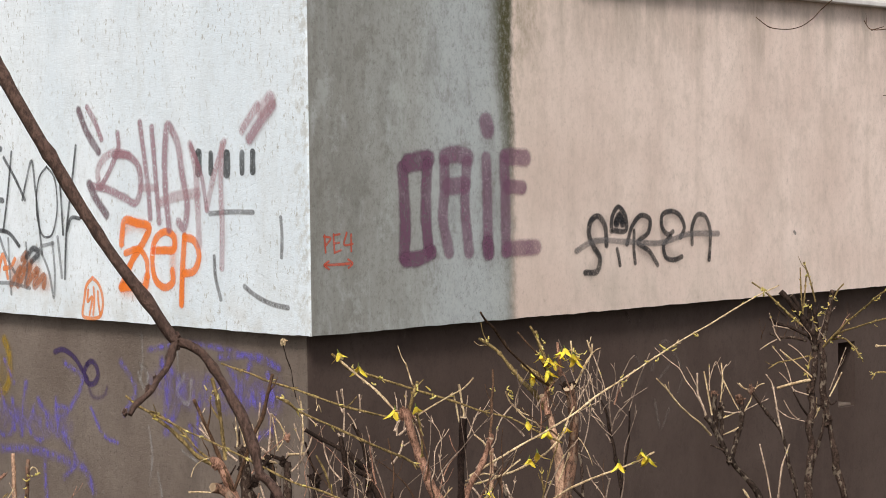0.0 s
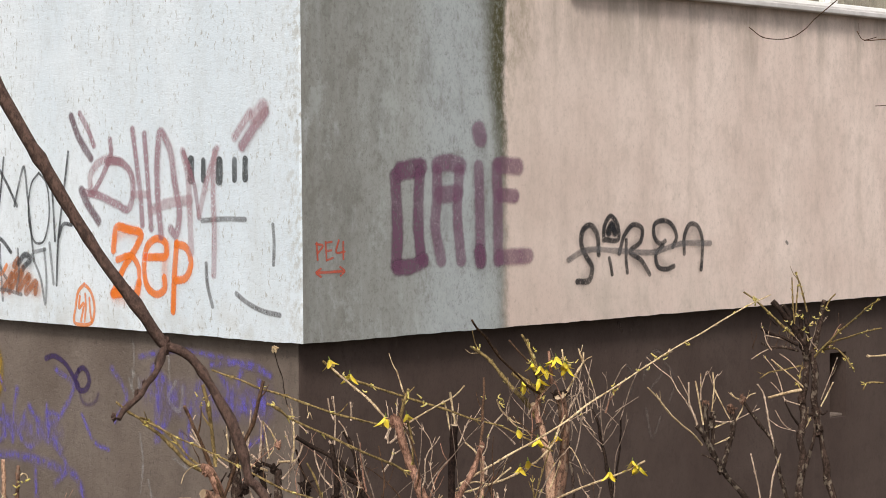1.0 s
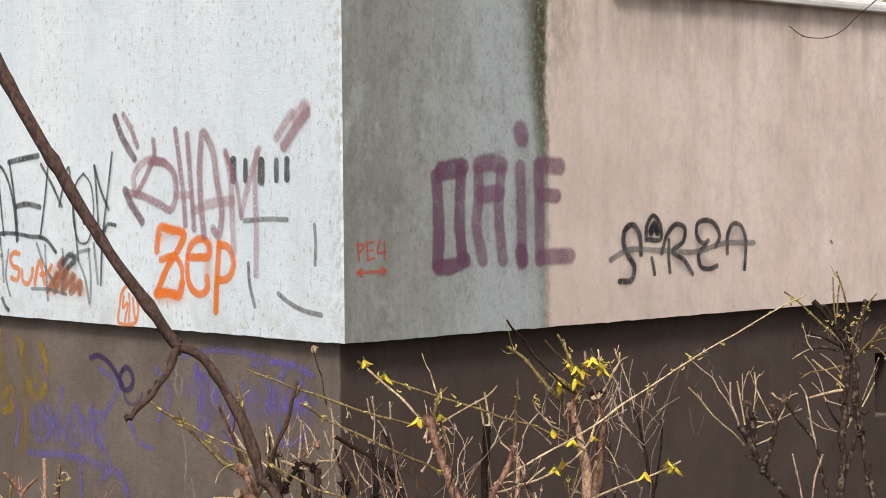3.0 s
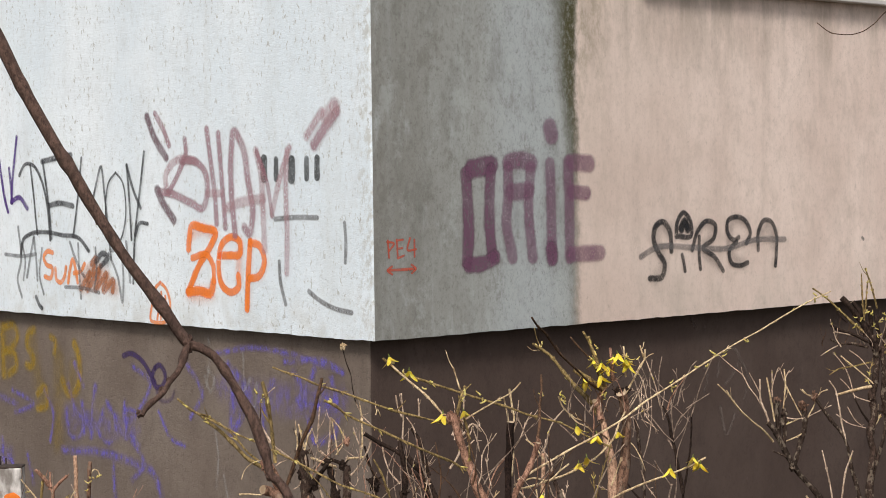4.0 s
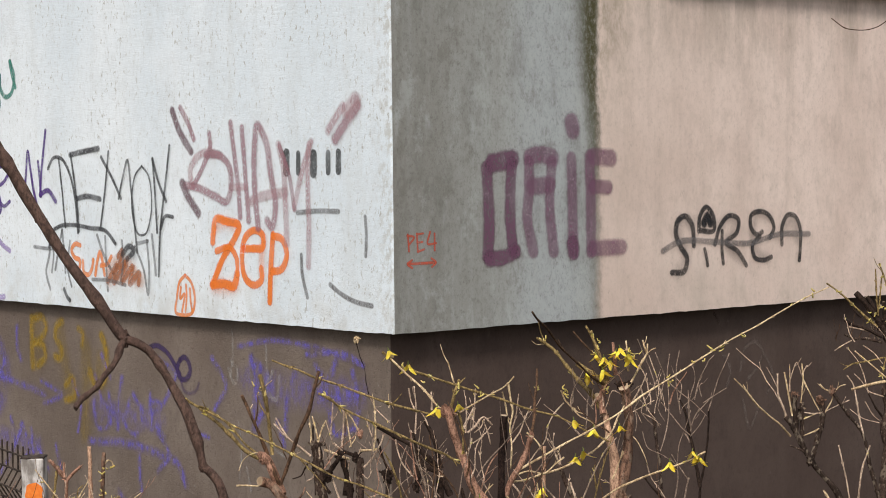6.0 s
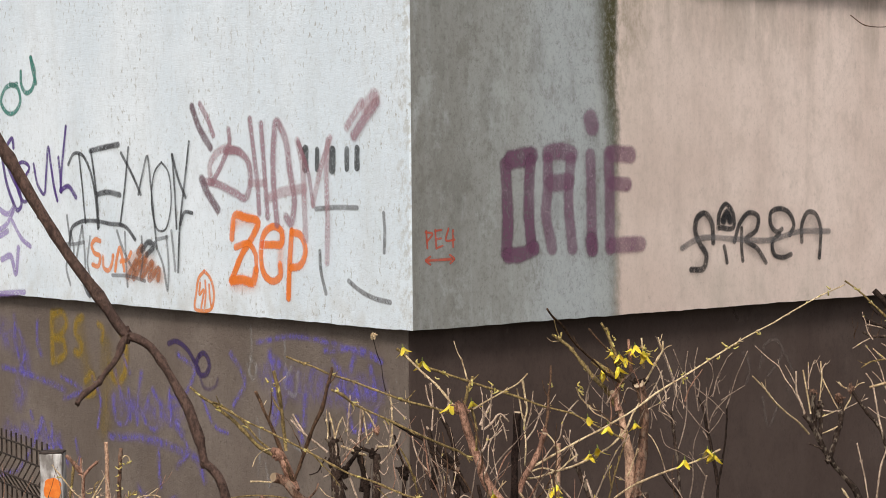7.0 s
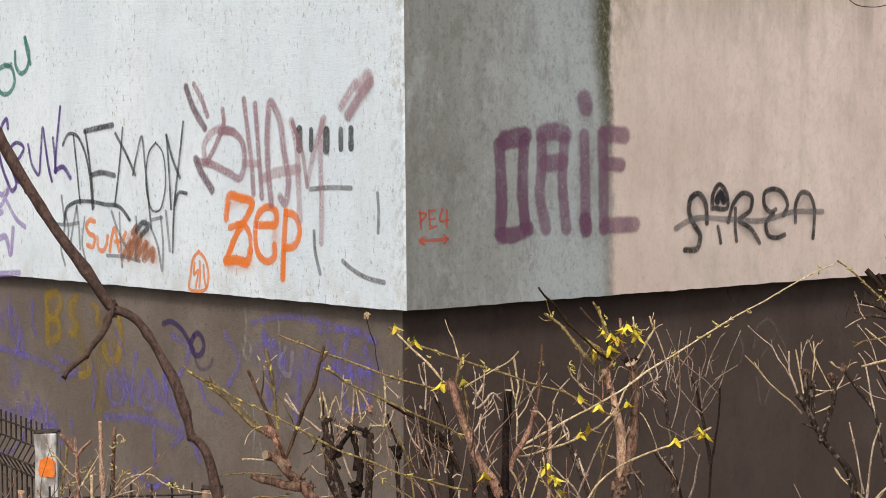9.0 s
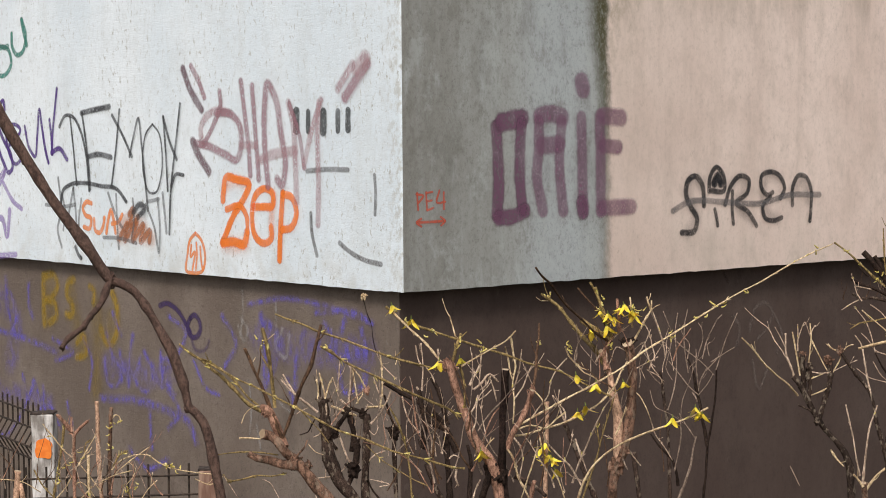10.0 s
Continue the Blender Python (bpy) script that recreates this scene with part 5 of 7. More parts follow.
twig(plant, "stub", "bark_olive", 0.0034, 0.0031, "-1.233,-2.169,1.233 -1.233,-2.157,1.266 -1.237,-2.145,1.298 -1.250,-2.147,1.325")
twig(plant, "branch", "bark_red", 0.0034, 0.0028, "-1.211,-2.177,1.236 -1.214,-2.178,1.272 -1.210,-2.170,1.301")
twig(plant, "branch", "bark_tan", 0.0023, 0.0017, "-1.193,-2.195,1.243 -1.196,-2.197,1.275 -1.198,-2.194,1.305")
twig(plant, "branch", "bark_tan", 0.0025, 0.0017, "-1.203,-2.200,1.208 -1.190,-2.201,1.223 -1.183,-2.208,1.241 -1.174,-2.218,1.266 -1.165,-2.220,1.278 -1.164,-2.221,1.298")
twig(plant, "twig", "bark_tan", 0.0019, 0.0014, "-1.160,-2.216,1.277 -1.170,-2.220,1.289 -1.163,-2.207,1.304")
twig(plant, "twig", "bark_tan", 0.0012, 0.0009, "-1.164,-2.219,1.277 -1.155,-2.223,1.285 -1.150,-2.231,1.289")
twig(plant, "twig", "bark_grey", 0.0012, 0.0010, "-1.158,-2.217,1.277 -1.152,-2.225,1.250 -1.148,-2.235,1.220 -1.145,-2.242,1.184")
twig(plant, "twig", "bark_grey", 0.0015, 0.0009, "-1.195,-2.196,1.169 -1.179,-2.204,1.195 -1.174,-2.216,1.218 -1.163,-2.217,1.239")
twig(plant, "twig", "bark_grey", 0.0012, 0.0009, "-1.192,-2.194,1.157 -1.179,-2.215,1.170 -1.160,-2.235,1.185")
twig(plant, "twig", "bark_grey", 0.0011, 0.0008, "-1.201,-2.202,1.153 -1.185,-2.205,1.164 -1.176,-2.215,1.139")
twig(plant, "twig", "bark_grey", 0.0015, 0.0010, "-1.171,-2.207,1.214 -1.168,-2.215,1.184 -1.169,-2.229,1.162 -1.161,-2.238,1.148")
twig(plant, "twig", "bark_grey", 0.0011, 0.0008, "-1.178,-2.221,1.159 -1.159,-2.239,1.144 -1.148,-2.239,1.129")
twig(plant, "twig", "bark_tan", 0.0012, 0.0009, "-1.194,-2.198,1.118 -1.184,-2.206,1.106 -1.181,-2.224,1.079 -1.169,-2.224,1.055")
twig(plant, "twig", "bark_tan", 0.0017, 0.0012, "-1.300,-2.112,1.207 -1.295,-2.116,1.189 -1.280,-2.123,1.170 -1.275,-2.142,1.154 -1.260,-2.155,1.145 -1.244,-2.155,1.130")
twig(plant, "twig", "bark_tan", 0.0014, 0.0010, "-1.266,-2.145,1.159 -1.276,-2.135,1.163 -1.280,-2.127,1.170")
twig(plant, "twig", "bark_grey", 0.0012, 0.0009, "-1.193,-2.197,1.186 -1.226,-2.182,1.205 -1.232,-2.172,1.176 -1.241,-2.164,1.153")
twig(plant, "branch", "bark_tan", 0.0024, 0.0016, "-1.412,-2.258,0.923 -1.404,-2.272,0.970 -1.389,-2.280,0.996 -1.370,-2.292,1.017 -1.353,-2.321,1.041 -1.320,-2.349,1.059 -1.286,-2.391,1.080 -1.254,-2.419,1.096 -1.232,-2.433,1.109")
twig(plant, "branch", "bark_olive", 0.0020, 0.0013, "-1.375,-2.232,0.914 -1.353,-2.232,0.958 -1.340,-2.239,0.997 -1.339,-2.254,1.043 -1.319,-2.250,1.079 -1.316,-2.262,1.113 -1.306,-2.260,1.134")
twig(plant, "twig", "bark_olive", 0.0016, 0.0012, "-1.335,-2.245,1.024 -1.342,-2.246,1.053 -1.337,-2.241,1.074")
twig(plant, "twig", "bark_tan", 0.0014, 0.0010, "-1.276,-2.230,1.039 -1.265,-2.235,1.066 -1.263,-2.245,1.095")
twig(plant, "twig", "bark_grey", 0.0014, 0.0010, "-0.931,-1.998,1.007 -0.922,-2.003,0.976 -0.913,-2.020,0.952 -0.901,-2.034,0.921")
twig(plant, "twig", "bark_grey", 0.0015, 0.0010, "-1.083,-1.891,0.898 -1.068,-1.896,0.886 -1.057,-1.909,0.880 -1.040,-1.916,0.879")
twig(plant, "stem", "bark_flaky", 0.0066, 0.0053, "-0.963,-1.881,-0.030 -0.875,-1.784,0.385 -0.817,-1.720,0.770 -0.830,-1.709,0.810 -0.845,-1.700,0.853 -0.850,-1.683,0.892 -0.861,-1.671,0.931 -0.875,-1.667,0.962")
twig(plant, "stem", "bark_grey", 0.0033, 0.0020, "-0.828,-1.702,0.825 -0.838,-1.696,0.859 -0.850,-1.694,0.893 -0.848,-1.677,0.921")
twig(plant, "twig", "bark_grey", 0.0020, 0.0013, "-0.873,-1.669,0.956 -0.870,-1.666,0.985 -0.875,-1.652,1.004 -0.887,-1.643,1.024")
twig(plant, "twig", "bark_grey", 0.0022, 0.0013, "-0.869,-1.663,0.965 -0.874,-1.655,0.987 -0.879,-1.653,1.014 -0.878,-1.656,1.038")
twig(plant, "stem", "bark_flaky", 0.0081, 0.0061, "-0.872,-1.881,-0.030 -0.755,-1.784,0.376 -0.676,-1.720,0.752 -0.680,-1.714,0.815 -0.675,-1.700,0.874")
knot(plant, "-1.229,-2.187,0.967", 0.0193, "bark_rough")
knot(plant, "-1.216,-2.195,0.994", 0.0102, "bark_rough")
knot(plant, "-1.201,-2.192,1.209", 0.0102, "bark_dark")
knot(plant, "-1.208,-2.186,1.214", 0.0079, "bark_dark")
knot(plant, "-1.194,-2.198,1.216", 0.0068, "bark_dark")
knot(plant, "-1.230,-2.167,1.219", 0.0068, "bark_dusk")
flower(plant, "-1.253,-2.164,1.266")
flower(plant, "-1.241,-2.174,1.261")
flower(plant, "-1.232,-2.182,1.254")
flower(plant, "-1.222,-2.189,1.272")
flower(plant, "-1.216,-2.194,1.279")
flower(plant, "-1.204,-2.205,1.267")
flower(plant, "-1.201,-2.208,1.261")
flower(plant, "-1.244,-2.173,1.236")
flower(plant, "-1.266,-2.155,1.225")
flower(plant, "-1.268,-2.153,1.232")
flower(plant, "-1.223,-2.199,1.124")
flower(plant, "-1.291,-2.395,1.079")
flower(plant, "-1.257,-2.423,1.099")
flower(plant, "-1.251,-2.428,1.091")
flower(plant, "-1.247,-2.432,1.087")
buds(plant, "-1.249,-2.157,1.284", 4)
buds(plant, "-1.239,-2.163,1.301", 3)
buds(plant, "-1.243,-2.163,1.262", 2)
buds(plant, "-1.189,-2.209,1.271", 3)
buds(plant, "-1.193,-2.205,1.280", 3)
buds(plant, "-1.239,-2.171,1.211", 4)
buds(plant, "-1.272,-2.030,1.302", 2)
buds(plant, "-1.302,-2.117,1.204", 3)
buds(plant, "-1.299,-2.120,1.198", 2)
sprouts(plant, "-1.204,-2.192,1.175", 0.05, 12, 0.05, 0.12, ("bark_grey", "bark_dim", "bark_red", "bark_dusk"), 56)
sprouts(plant, "-1.259,-2.150,1.119", 0.06, 7, 0.05, 0.13, ("bark_grey", "bark_dim", "bark_red", "bark_dusk"), 57)
sprouts(plant, "-1.196,-2.215,0.960", 0.09, 4, 0.10, 0.22, ("bark_grey", "bark_dim", "bark_red", "bark_dusk"), 58)
sprouts(plant, "-1.276,-2.151,0.915", 0.08, 3, 0.10, 0.2, ("bark_grey", "bark_dim", "bark_red", "bark_dusk"), 59)
plant = shrub("bare_shrub", (-0.94, -0.97), "dark bare shrub with knotted cut-back stems by the corner", "shrub")
twig(plant, "stem", "bark_flaky", 0.0198, 0.0147, "-0.944,-0.966,-0.030 -0.944,-0.966,0.340 -0.944,-0.966,0.680 -0.966,-0.948,0.720 -0.976,-0.929,0.741 -0.988,-0.920,0.778 -0.992,-0.906,0.821 -0.992,-0.901,0.858 -0.998,-0.903,0.896 -0.997,-0.895,0.932 -1.005,-0.901,0.954")
twig(plant, "stem", "bark_flaky", 0.0132, 0.0103, "-0.932,-0.975,-0.030 -0.928,-0.979,0.340 -0.925,-0.981,0.680 -0.920,-0.970,0.740 -0.923,-0.980,0.815 -0.915,-0.973,0.873 -0.916,-0.967,0.909")
twig(plant, "stem", "bark_dark", 0.0066, 0.0051, "-0.982,-0.918,0.862 -0.966,-0.922,0.887 -0.960,-0.942,0.911 -0.943,-0.943,0.928")
twig(plant, "branch", "bark_dark", 0.0062, 0.0048, "-0.947,-0.942,0.929 -0.930,-0.955,0.920 -0.915,-0.975,0.908")
twig(plant, "branch", "bark_tan", 0.0037, 0.0026, "-0.979,-0.906,0.932 -0.963,-0.938,0.922 -0.933,-0.955,0.908")
twig(plant, "branch", "bark_dark", 0.0076, 0.0057, "-0.945,-0.940,0.909 -0.940,-0.949,0.858 -0.948,-0.950,0.814")
twig(plant, "branch", "bark_dark", 0.0076, 0.0057, "-0.940,-0.963,0.837 -0.945,-0.963,0.786 -0.951,-0.947,0.740 -0.965,-0.947,0.718")
twig(plant, "branch", "bark_dark", 0.0057, 0.0048, "-0.996,-0.912,0.852 -0.982,-0.913,0.836 -0.977,-0.927,0.821")
twig(plant, "twig", "bark_grey", 0.0026, 0.0022, "-0.950,-0.942,0.938 -0.942,-0.938,0.975 -0.942,-0.943,1.036")
twig(plant, "twig", "bark_tan", 0.0022, 0.0018, "-0.934,-0.938,1.033 -0.936,-0.952,0.991 -0.930,-0.957,0.939")
twig(plant, "twig", "bark_tan", 0.0022, 0.0018, "-0.939,-0.942,1.034 -0.924,-0.953,1.012 -0.909,-0.964,0.975")
twig(plant, "twig", "bark_grey", 0.0022, 0.0019, "-0.968,-0.919,0.973 -0.969,-0.928,1.021 -0.963,-0.926,1.064")
twig(plant, "twig", "bark_grey", 0.0037, 0.0026, "-0.963,-0.926,0.949 -0.961,-0.939,0.941 -0.947,-0.938,0.930")
twig(plant, "twig", "bark_tan", 0.0026, 0.0022, "-0.998,-0.904,0.962 -1.002,-0.899,0.991 -1.002,-0.887,1.020")
twig(plant, "twig", "bark_tan", 0.0022, 0.0018, "-0.998,-0.904,0.953 -0.983,-0.902,0.987 -0.980,-0.915,1.009")
twig(plant, "twig", "bark_grey", 0.0016, 0.0013, "-0.975,-0.907,1.008 -0.967,-0.914,0.975 -0.962,-0.920,0.946")
twig(plant, "branch", "bark_tan", 0.0037, 0.0029, "-0.916,-0.978,0.931 -0.898,-0.990,0.932 -0.875,-1.001,0.932")
twig(plant, "twig", "bark_grey", 0.0028, 0.0019, "-0.912,-0.984,0.887 -0.891,-0.993,0.909 -0.877,-1.011,0.947 -0.858,-1.006,0.977")
twig(plant, "twig", "bark_tan", 0.0025, 0.0019, "-0.893,-1.000,0.929 -0.881,-0.995,0.960 -0.880,-0.994,1.019 -0.881,-0.989,1.066")
twig(plant, "twig", "bark_grey", 0.0019, 0.0015, "-0.888,-1.002,0.953 -0.892,-0.990,0.976 -0.899,-0.982,1.009")
twig(plant, "twig", "bark_grey", 0.0032, 0.0022, "-0.926,-0.965,0.923 -0.917,-0.966,0.908 -0.916,-0.978,0.938")
twig(plant, "twig", "bark_tan", 0.0025, 0.0018, "-1.006,-0.885,0.952 -1.005,-0.885,0.976 -1.014,-0.890,1.004")
twig(plant, "twig", "bark_dark", 0.0025, 0.0018, "-1.007,-0.899,0.954 -1.000,-0.885,0.975 -0.998,-0.885,0.996")
twig(plant, "twig", "bark_grey", 0.0025, 0.0018, "-0.998,-0.906,0.942 -0.998,-0.911,0.911 -1.004,-0.904,0.889 -1.009,-0.892,0.859 -1.025,-0.889,0.854")
twig(plant, "branch", "bark_grey", 0.0032, 0.0022, "-1.013,-0.892,0.918 -1.027,-0.869,0.938 -1.052,-0.854,0.962 -1.063,-0.833,0.991 -1.074,-0.824,1.017")
twig(plant, "twig", "bark_grey", 0.0022, 0.0015, "-1.015,-0.889,0.921 -1.035,-0.868,0.944 -1.060,-0.853,0.967 -1.077,-0.820,1.003")
twig(plant, "twig", "bark_grey", 0.0019, 0.0015, "-1.033,-0.877,0.930 -1.044,-0.862,0.922 -1.057,-0.861,0.915")
twig(plant, "twig", "bark_grey", 0.0028, 0.0019, "-0.972,-0.929,0.859 -0.963,-0.933,0.829 -0.959,-0.944,0.803 -0.953,-0.951,0.783")
twig(plant, "twig", "bark_dark", 0.0012, 0.0012, "-0.913,-0.961,1.210 -0.905,-0.966,1.173 -0.892,-0.967,1.143 -0.894,-0.976,1.107 -0.891,-0.983,1.075")
twig(plant, "twig", "bark_grey", 0.0015, 0.0012, "-0.891,-0.983,1.075 -0.872,-0.989,1.036 -0.861,-1.003,1.018 -0.854,-1.022,1.002")
twig(plant, "twig", "bark_dark", 0.0029, 0.0022, "-0.879,-1.002,0.961 -0.865,-1.007,0.908 -0.859,-1.022,0.869")
twig(plant, "twig", "bark_tan", 0.0019, 0.0013, "-0.855,-1.020,1.041 -0.852,-1.025,1.056 -0.842,-1.023,1.036")
twig(plant, "twig", "bark_tan", 0.0016, 0.0012, "-0.934,-0.953,0.939 -0.921,-0.960,0.958 -0.924,-0.968,0.964")
twig(plant, "twig", "bark_grey", 0.0016, 0.0012, "-1.037,-0.879,0.742 -1.016,-0.900,0.748 -0.990,-0.927,0.753 -0.958,-0.938,0.773 -0.951,-0.953,0.793")
twig(plant, "twig", "bark_grey", 0.0018, 0.0012, "-1.002,-0.909,0.816 -1.005,-0.915,0.780 -1.001,-0.907,0.744")
twig(plant, "twig", "bark_grey", 0.0015, 0.0010, "-0.917,-0.978,0.876 -0.907,-0.993,0.859 -0.892,-0.994,0.879")
twig(plant, "twig", "bark_grey", 0.0015, 0.0010, "-1.019,-0.891,0.691 -1.020,-0.888,0.726 -1.021,-0.900,0.740")
twig(plant, "twig", "bark_grey", 0.0015, 0.0010, "-0.898,-1.003,0.724 -0.880,-1.022,0.730 -0.917,-0.987,0.744")
twig(plant, "twig", "bark_grey", 0.0016, 0.0012, "-0.940,-0.960,0.903 -0.936,-0.949,0.872 -0.933,-0.960,0.846")
twig(plant, "twig", "bark_dark", 0.0022, 0.0015, "-1.011,-0.884,0.905 -1.026,-0.884,0.886 -1.028,-0.869,0.865 -1.045,-0.856,0.858")
twig(plant, "stem", "bark_flaky", 0.0066, 0.0059, "-0.891,-1.007,-0.030 -0.874,-1.020,0.339 -0.862,-1.028,0.678 -0.860,-1.022,0.739 -0.865,-1.024,0.799 -0.863,-1.020,0.855")
twig(plant, "stem", "bark_olive", 0.0034, 0.0020, "-1.040,-1.228,-0.030 -1.071,-1.313,0.378 -1.091,-1.370,0.756 -1.088,-1.362,0.812 -1.084,-1.347,0.864 -1.096,-1.348,0.906 -1.108,-1.341,0.947 -1.118,-1.322,0.984")
twig(plant, "stem", "bark_dark", 0.0095, 0.0081, "-0.826,-1.071,-0.030 -0.789,-1.105,0.340 -0.763,-1.127,0.679 -0.759,-1.116,0.739 -0.764,-1.118,0.785 -0.759,-1.108,0.827 -0.763,-1.115,0.865")
twig(plant, "stem", "bark_flaky", 0.0110, 0.0073, "-0.832,-1.061,-0.030 -0.795,-1.091,0.339 -0.771,-1.112,0.678 -0.790,-1.093,0.728 -0.802,-1.086,0.767 -0.803,-1.077,0.781")
twig(plant, "branch", "bark_dark", 0.0062, 0.0048, "-0.808,-1.065,0.937 -0.818,-1.043,0.950 -0.847,-1.020,0.971 -0.878,-1.001,0.993")
twig(plant, "branch", "bark_dark", 0.0086, 0.0067, "-0.761,-1.106,0.872 -0.787,-1.086,0.887 -0.800,-1.066,0.915 -0.807,-1.064,0.941 -0.805,-1.055,0.974")
twig(plant, "branch", "bark_dark", 0.0086, 0.0067, "-0.740,-1.126,0.812 -0.753,-1.117,0.847 -0.759,-1.097,0.882 -0.783,-1.091,0.909 -0.799,-1.071,0.935")
twig(plant, "branch", "bark_dark", 0.0076, 0.0057, "-0.807,-1.070,0.825 -0.803,-1.070,0.857 -0.799,-1.070,0.904")
twig(plant, "branch", "bark_dark", 0.0067, 0.0048, "-0.753,-1.106,0.882 -0.764,-1.101,0.930 -0.767,-1.087,0.970 -0.779,-1.073,1.006")
twig(plant, "twig", "bark_grey", 0.0037, 0.0029, "-0.808,-1.063,0.953 -0.804,-1.053,0.968 -0.814,-1.056,0.981")
twig(plant, "twig", "bark_grey", 0.0023, 0.0018, "-0.804,-1.064,1.034 -0.804,-1.050,1.054 -0.811,-1.048,1.089")
twig(plant, "twig", "bark_grey", 0.0023, 0.0018, "-0.803,-1.064,0.972 -0.796,-1.059,1.047 -0.801,-1.058,1.095")
twig(plant, "twig", "bark_grey", 0.0022, 0.0015, "-0.773,-1.081,0.988 -0.783,-1.077,1.015 -0.789,-1.064,1.032")
twig(plant, "twig", "bark_grey", 0.0028, 0.0022, "-0.763,-1.083,1.032 -0.764,-1.085,1.054 -0.762,-1.080,1.079")
twig(plant, "twig", "bark_grey", 0.0023, 0.0015, "-0.817,-1.068,0.864 -0.834,-1.049,0.895 -0.837,-1.031,0.930 -0.840,-1.024,0.974")
twig(plant, "twig", "bark_grey", 0.0025, 0.0018, "-0.839,-1.054,0.796 -0.822,-1.057,0.776 -0.811,-1.069,0.760")
twig(plant, "twig", "bark_dark", 0.0029, 0.0022, "-0.922,-0.982,0.742 -0.910,-0.989,0.714 -0.891,-1.003,0.684")
twig(plant, "twig", "bark_grey", 0.0019, 0.0015, "-0.886,-1.013,0.818 -0.900,-0.990,0.807 -0.923,-0.984,0.789")
twig(plant, "twig", "bark_grey", 0.0035, 0.0025, "-0.839,-1.293,1.010 -0.827,-1.294,1.030 -0.822,-1.301,1.044 -0.812,-1.301,1.060")
twig(plant, "twig", "bark_grey", 0.0031, 0.0021, "-0.837,-1.305,1.001 -0.822,-1.313,1.013 -0.797,-1.320,1.038 -0.779,-1.334,1.018")
twig(plant, "twig", "bark_grey", 0.0035, 0.0025, "-0.849,-1.293,0.930 -0.841,-1.300,0.944 -0.830,-1.305,0.964 -0.821,-1.303,0.985")
twig(plant, "twig", "bark_grey", 0.0020, 0.0014, "-0.804,-1.327,1.031 -0.791,-1.330,0.999 -0.784,-1.332,0.969")
twig(plant, "twig", "bark_grey", 0.0018, 0.0014, "-0.814,-1.305,0.999 -0.809,-1.325,1.014 -0.793,-1.319,1.033")
twig(plant, "twig", "bark_grey", 0.0018, 0.0013, "-0.839,-1.301,1.000 -0.834,-1.298,1.042 -0.834,-1.296,1.091")
twig(plant, "twig", "bark_grey", 0.0018, 0.0013, "-0.817,-1.304,1.013 -0.816,-1.308,1.056 -0.812,-1.308,1.109")
twig(plant, "twig", "bark_grey", 0.0017, 0.0013, "-0.818,-1.304,0.973 -0.811,-1.322,0.986 -0.794,-1.324,0.998")
twig(plant, "twig", "bark_grey", 0.0029, 0.0022, "-0.805,-1.201,0.785 -0.811,-1.204,0.765 -0.804,-1.208,0.742")
twig(plant, "twig", "bark_dark", 0.0057, 0.0043, "-0.794,-1.232,0.698 -0.779,-1.224,0.756 -0.779,-1.224,0.821 -0.779,-1.216,0.845")
twig(plant, "twig", "bark_grey", 0.0024, 0.0017, "-0.786,-1.238,0.698 -0.768,-1.233,0.734 -0.766,-1.248,0.758")
twig(plant, "twig", "bark_grey", 0.0022, 0.0014, "-0.825,-1.196,0.813 -0.814,-1.199,0.821 -0.798,-1.204,0.814")
knot(plant, "-0.947,-0.955,0.766", 0.0191, "bark_dark")
knot(plant, "-0.939,-0.958,0.834", 0.0132, "bark_dark")
knot(plant, "-0.980,-0.920,0.865", 0.0132, "bark_dark")
knot(plant, "-0.955,-0.937,0.920", 0.0132, "bark_dark")
knot(plant, "-0.923,-0.965,0.914", 0.0117, "bark_dark")
knot(plant, "-1.000,-0.897,0.944", 0.0132, "bark_flaky")
knot(plant, "-0.863,-1.020,0.864", 0.0176, "bark_dark")
knot(plant, "-0.807,-1.070,0.834", 0.0117, "bark_dark")
knot(plant, "-0.911,-0.971,0.972", 0.0088, "bark_red")
knot(plant, "-0.908,-0.955,1.216", 0.0088, "bark_tan")
knot(plant, "-0.759,-1.108,0.867", 0.0103, "bark_rough")
knot(plant, "-1.004,-0.898,0.891", 0.0117, "bark_dark")
sprouts(plant, "-0.925,-0.965,0.895", 0.10, 7, 0.06, 0.16, ("bark_grey", "bark_dim", "bark_red", "bark_dusk"), 41)
sprouts(plant, "-0.986,-0.912,0.910", 0.07, 4, 0.05, 0.13, ("bark_grey", "bark_dim", "bark_red", "bark_dusk"), 60)
sprouts(plant, "-0.795,-1.082,0.813", 0.09, 6, 0.10, 0.25, ("bark_grey", "bark_dim", "bark_red", "bark_dusk"), 61)
sprouts(plant, "-0.862,-1.025,0.814", 0.10, 6, 0.08, 0.24, ("bark_grey", "bark_dim", "bark_red", "bark_dusk"), 42)
sprouts(plant, "-0.694,-1.167,0.812", 0.16, 8, 0.1, 0.26, ("bark_grey", "bark_dim", "bark_red", "bark_dusk"), 43)
plant = shrub("bare_shrub", (0.49, -0.88), "thin gray-brown bare shrub in front of the dark plinth", "shrub")
twig(plant, "stem", "bark_dark", 0.0062, 0.0026, "0.486,-0.878,-0.030 0.486,-0.878,0.241 0.486,-0.878,0.483 0.486,-0.885,0.540 0.497,-0.882,0.610 0.504,-0.880,0.662 0.515,-0.884,0.714 0.520,-0.891,0.768 0.532,-0.890,0.837 0.538,-0.887,0.907")
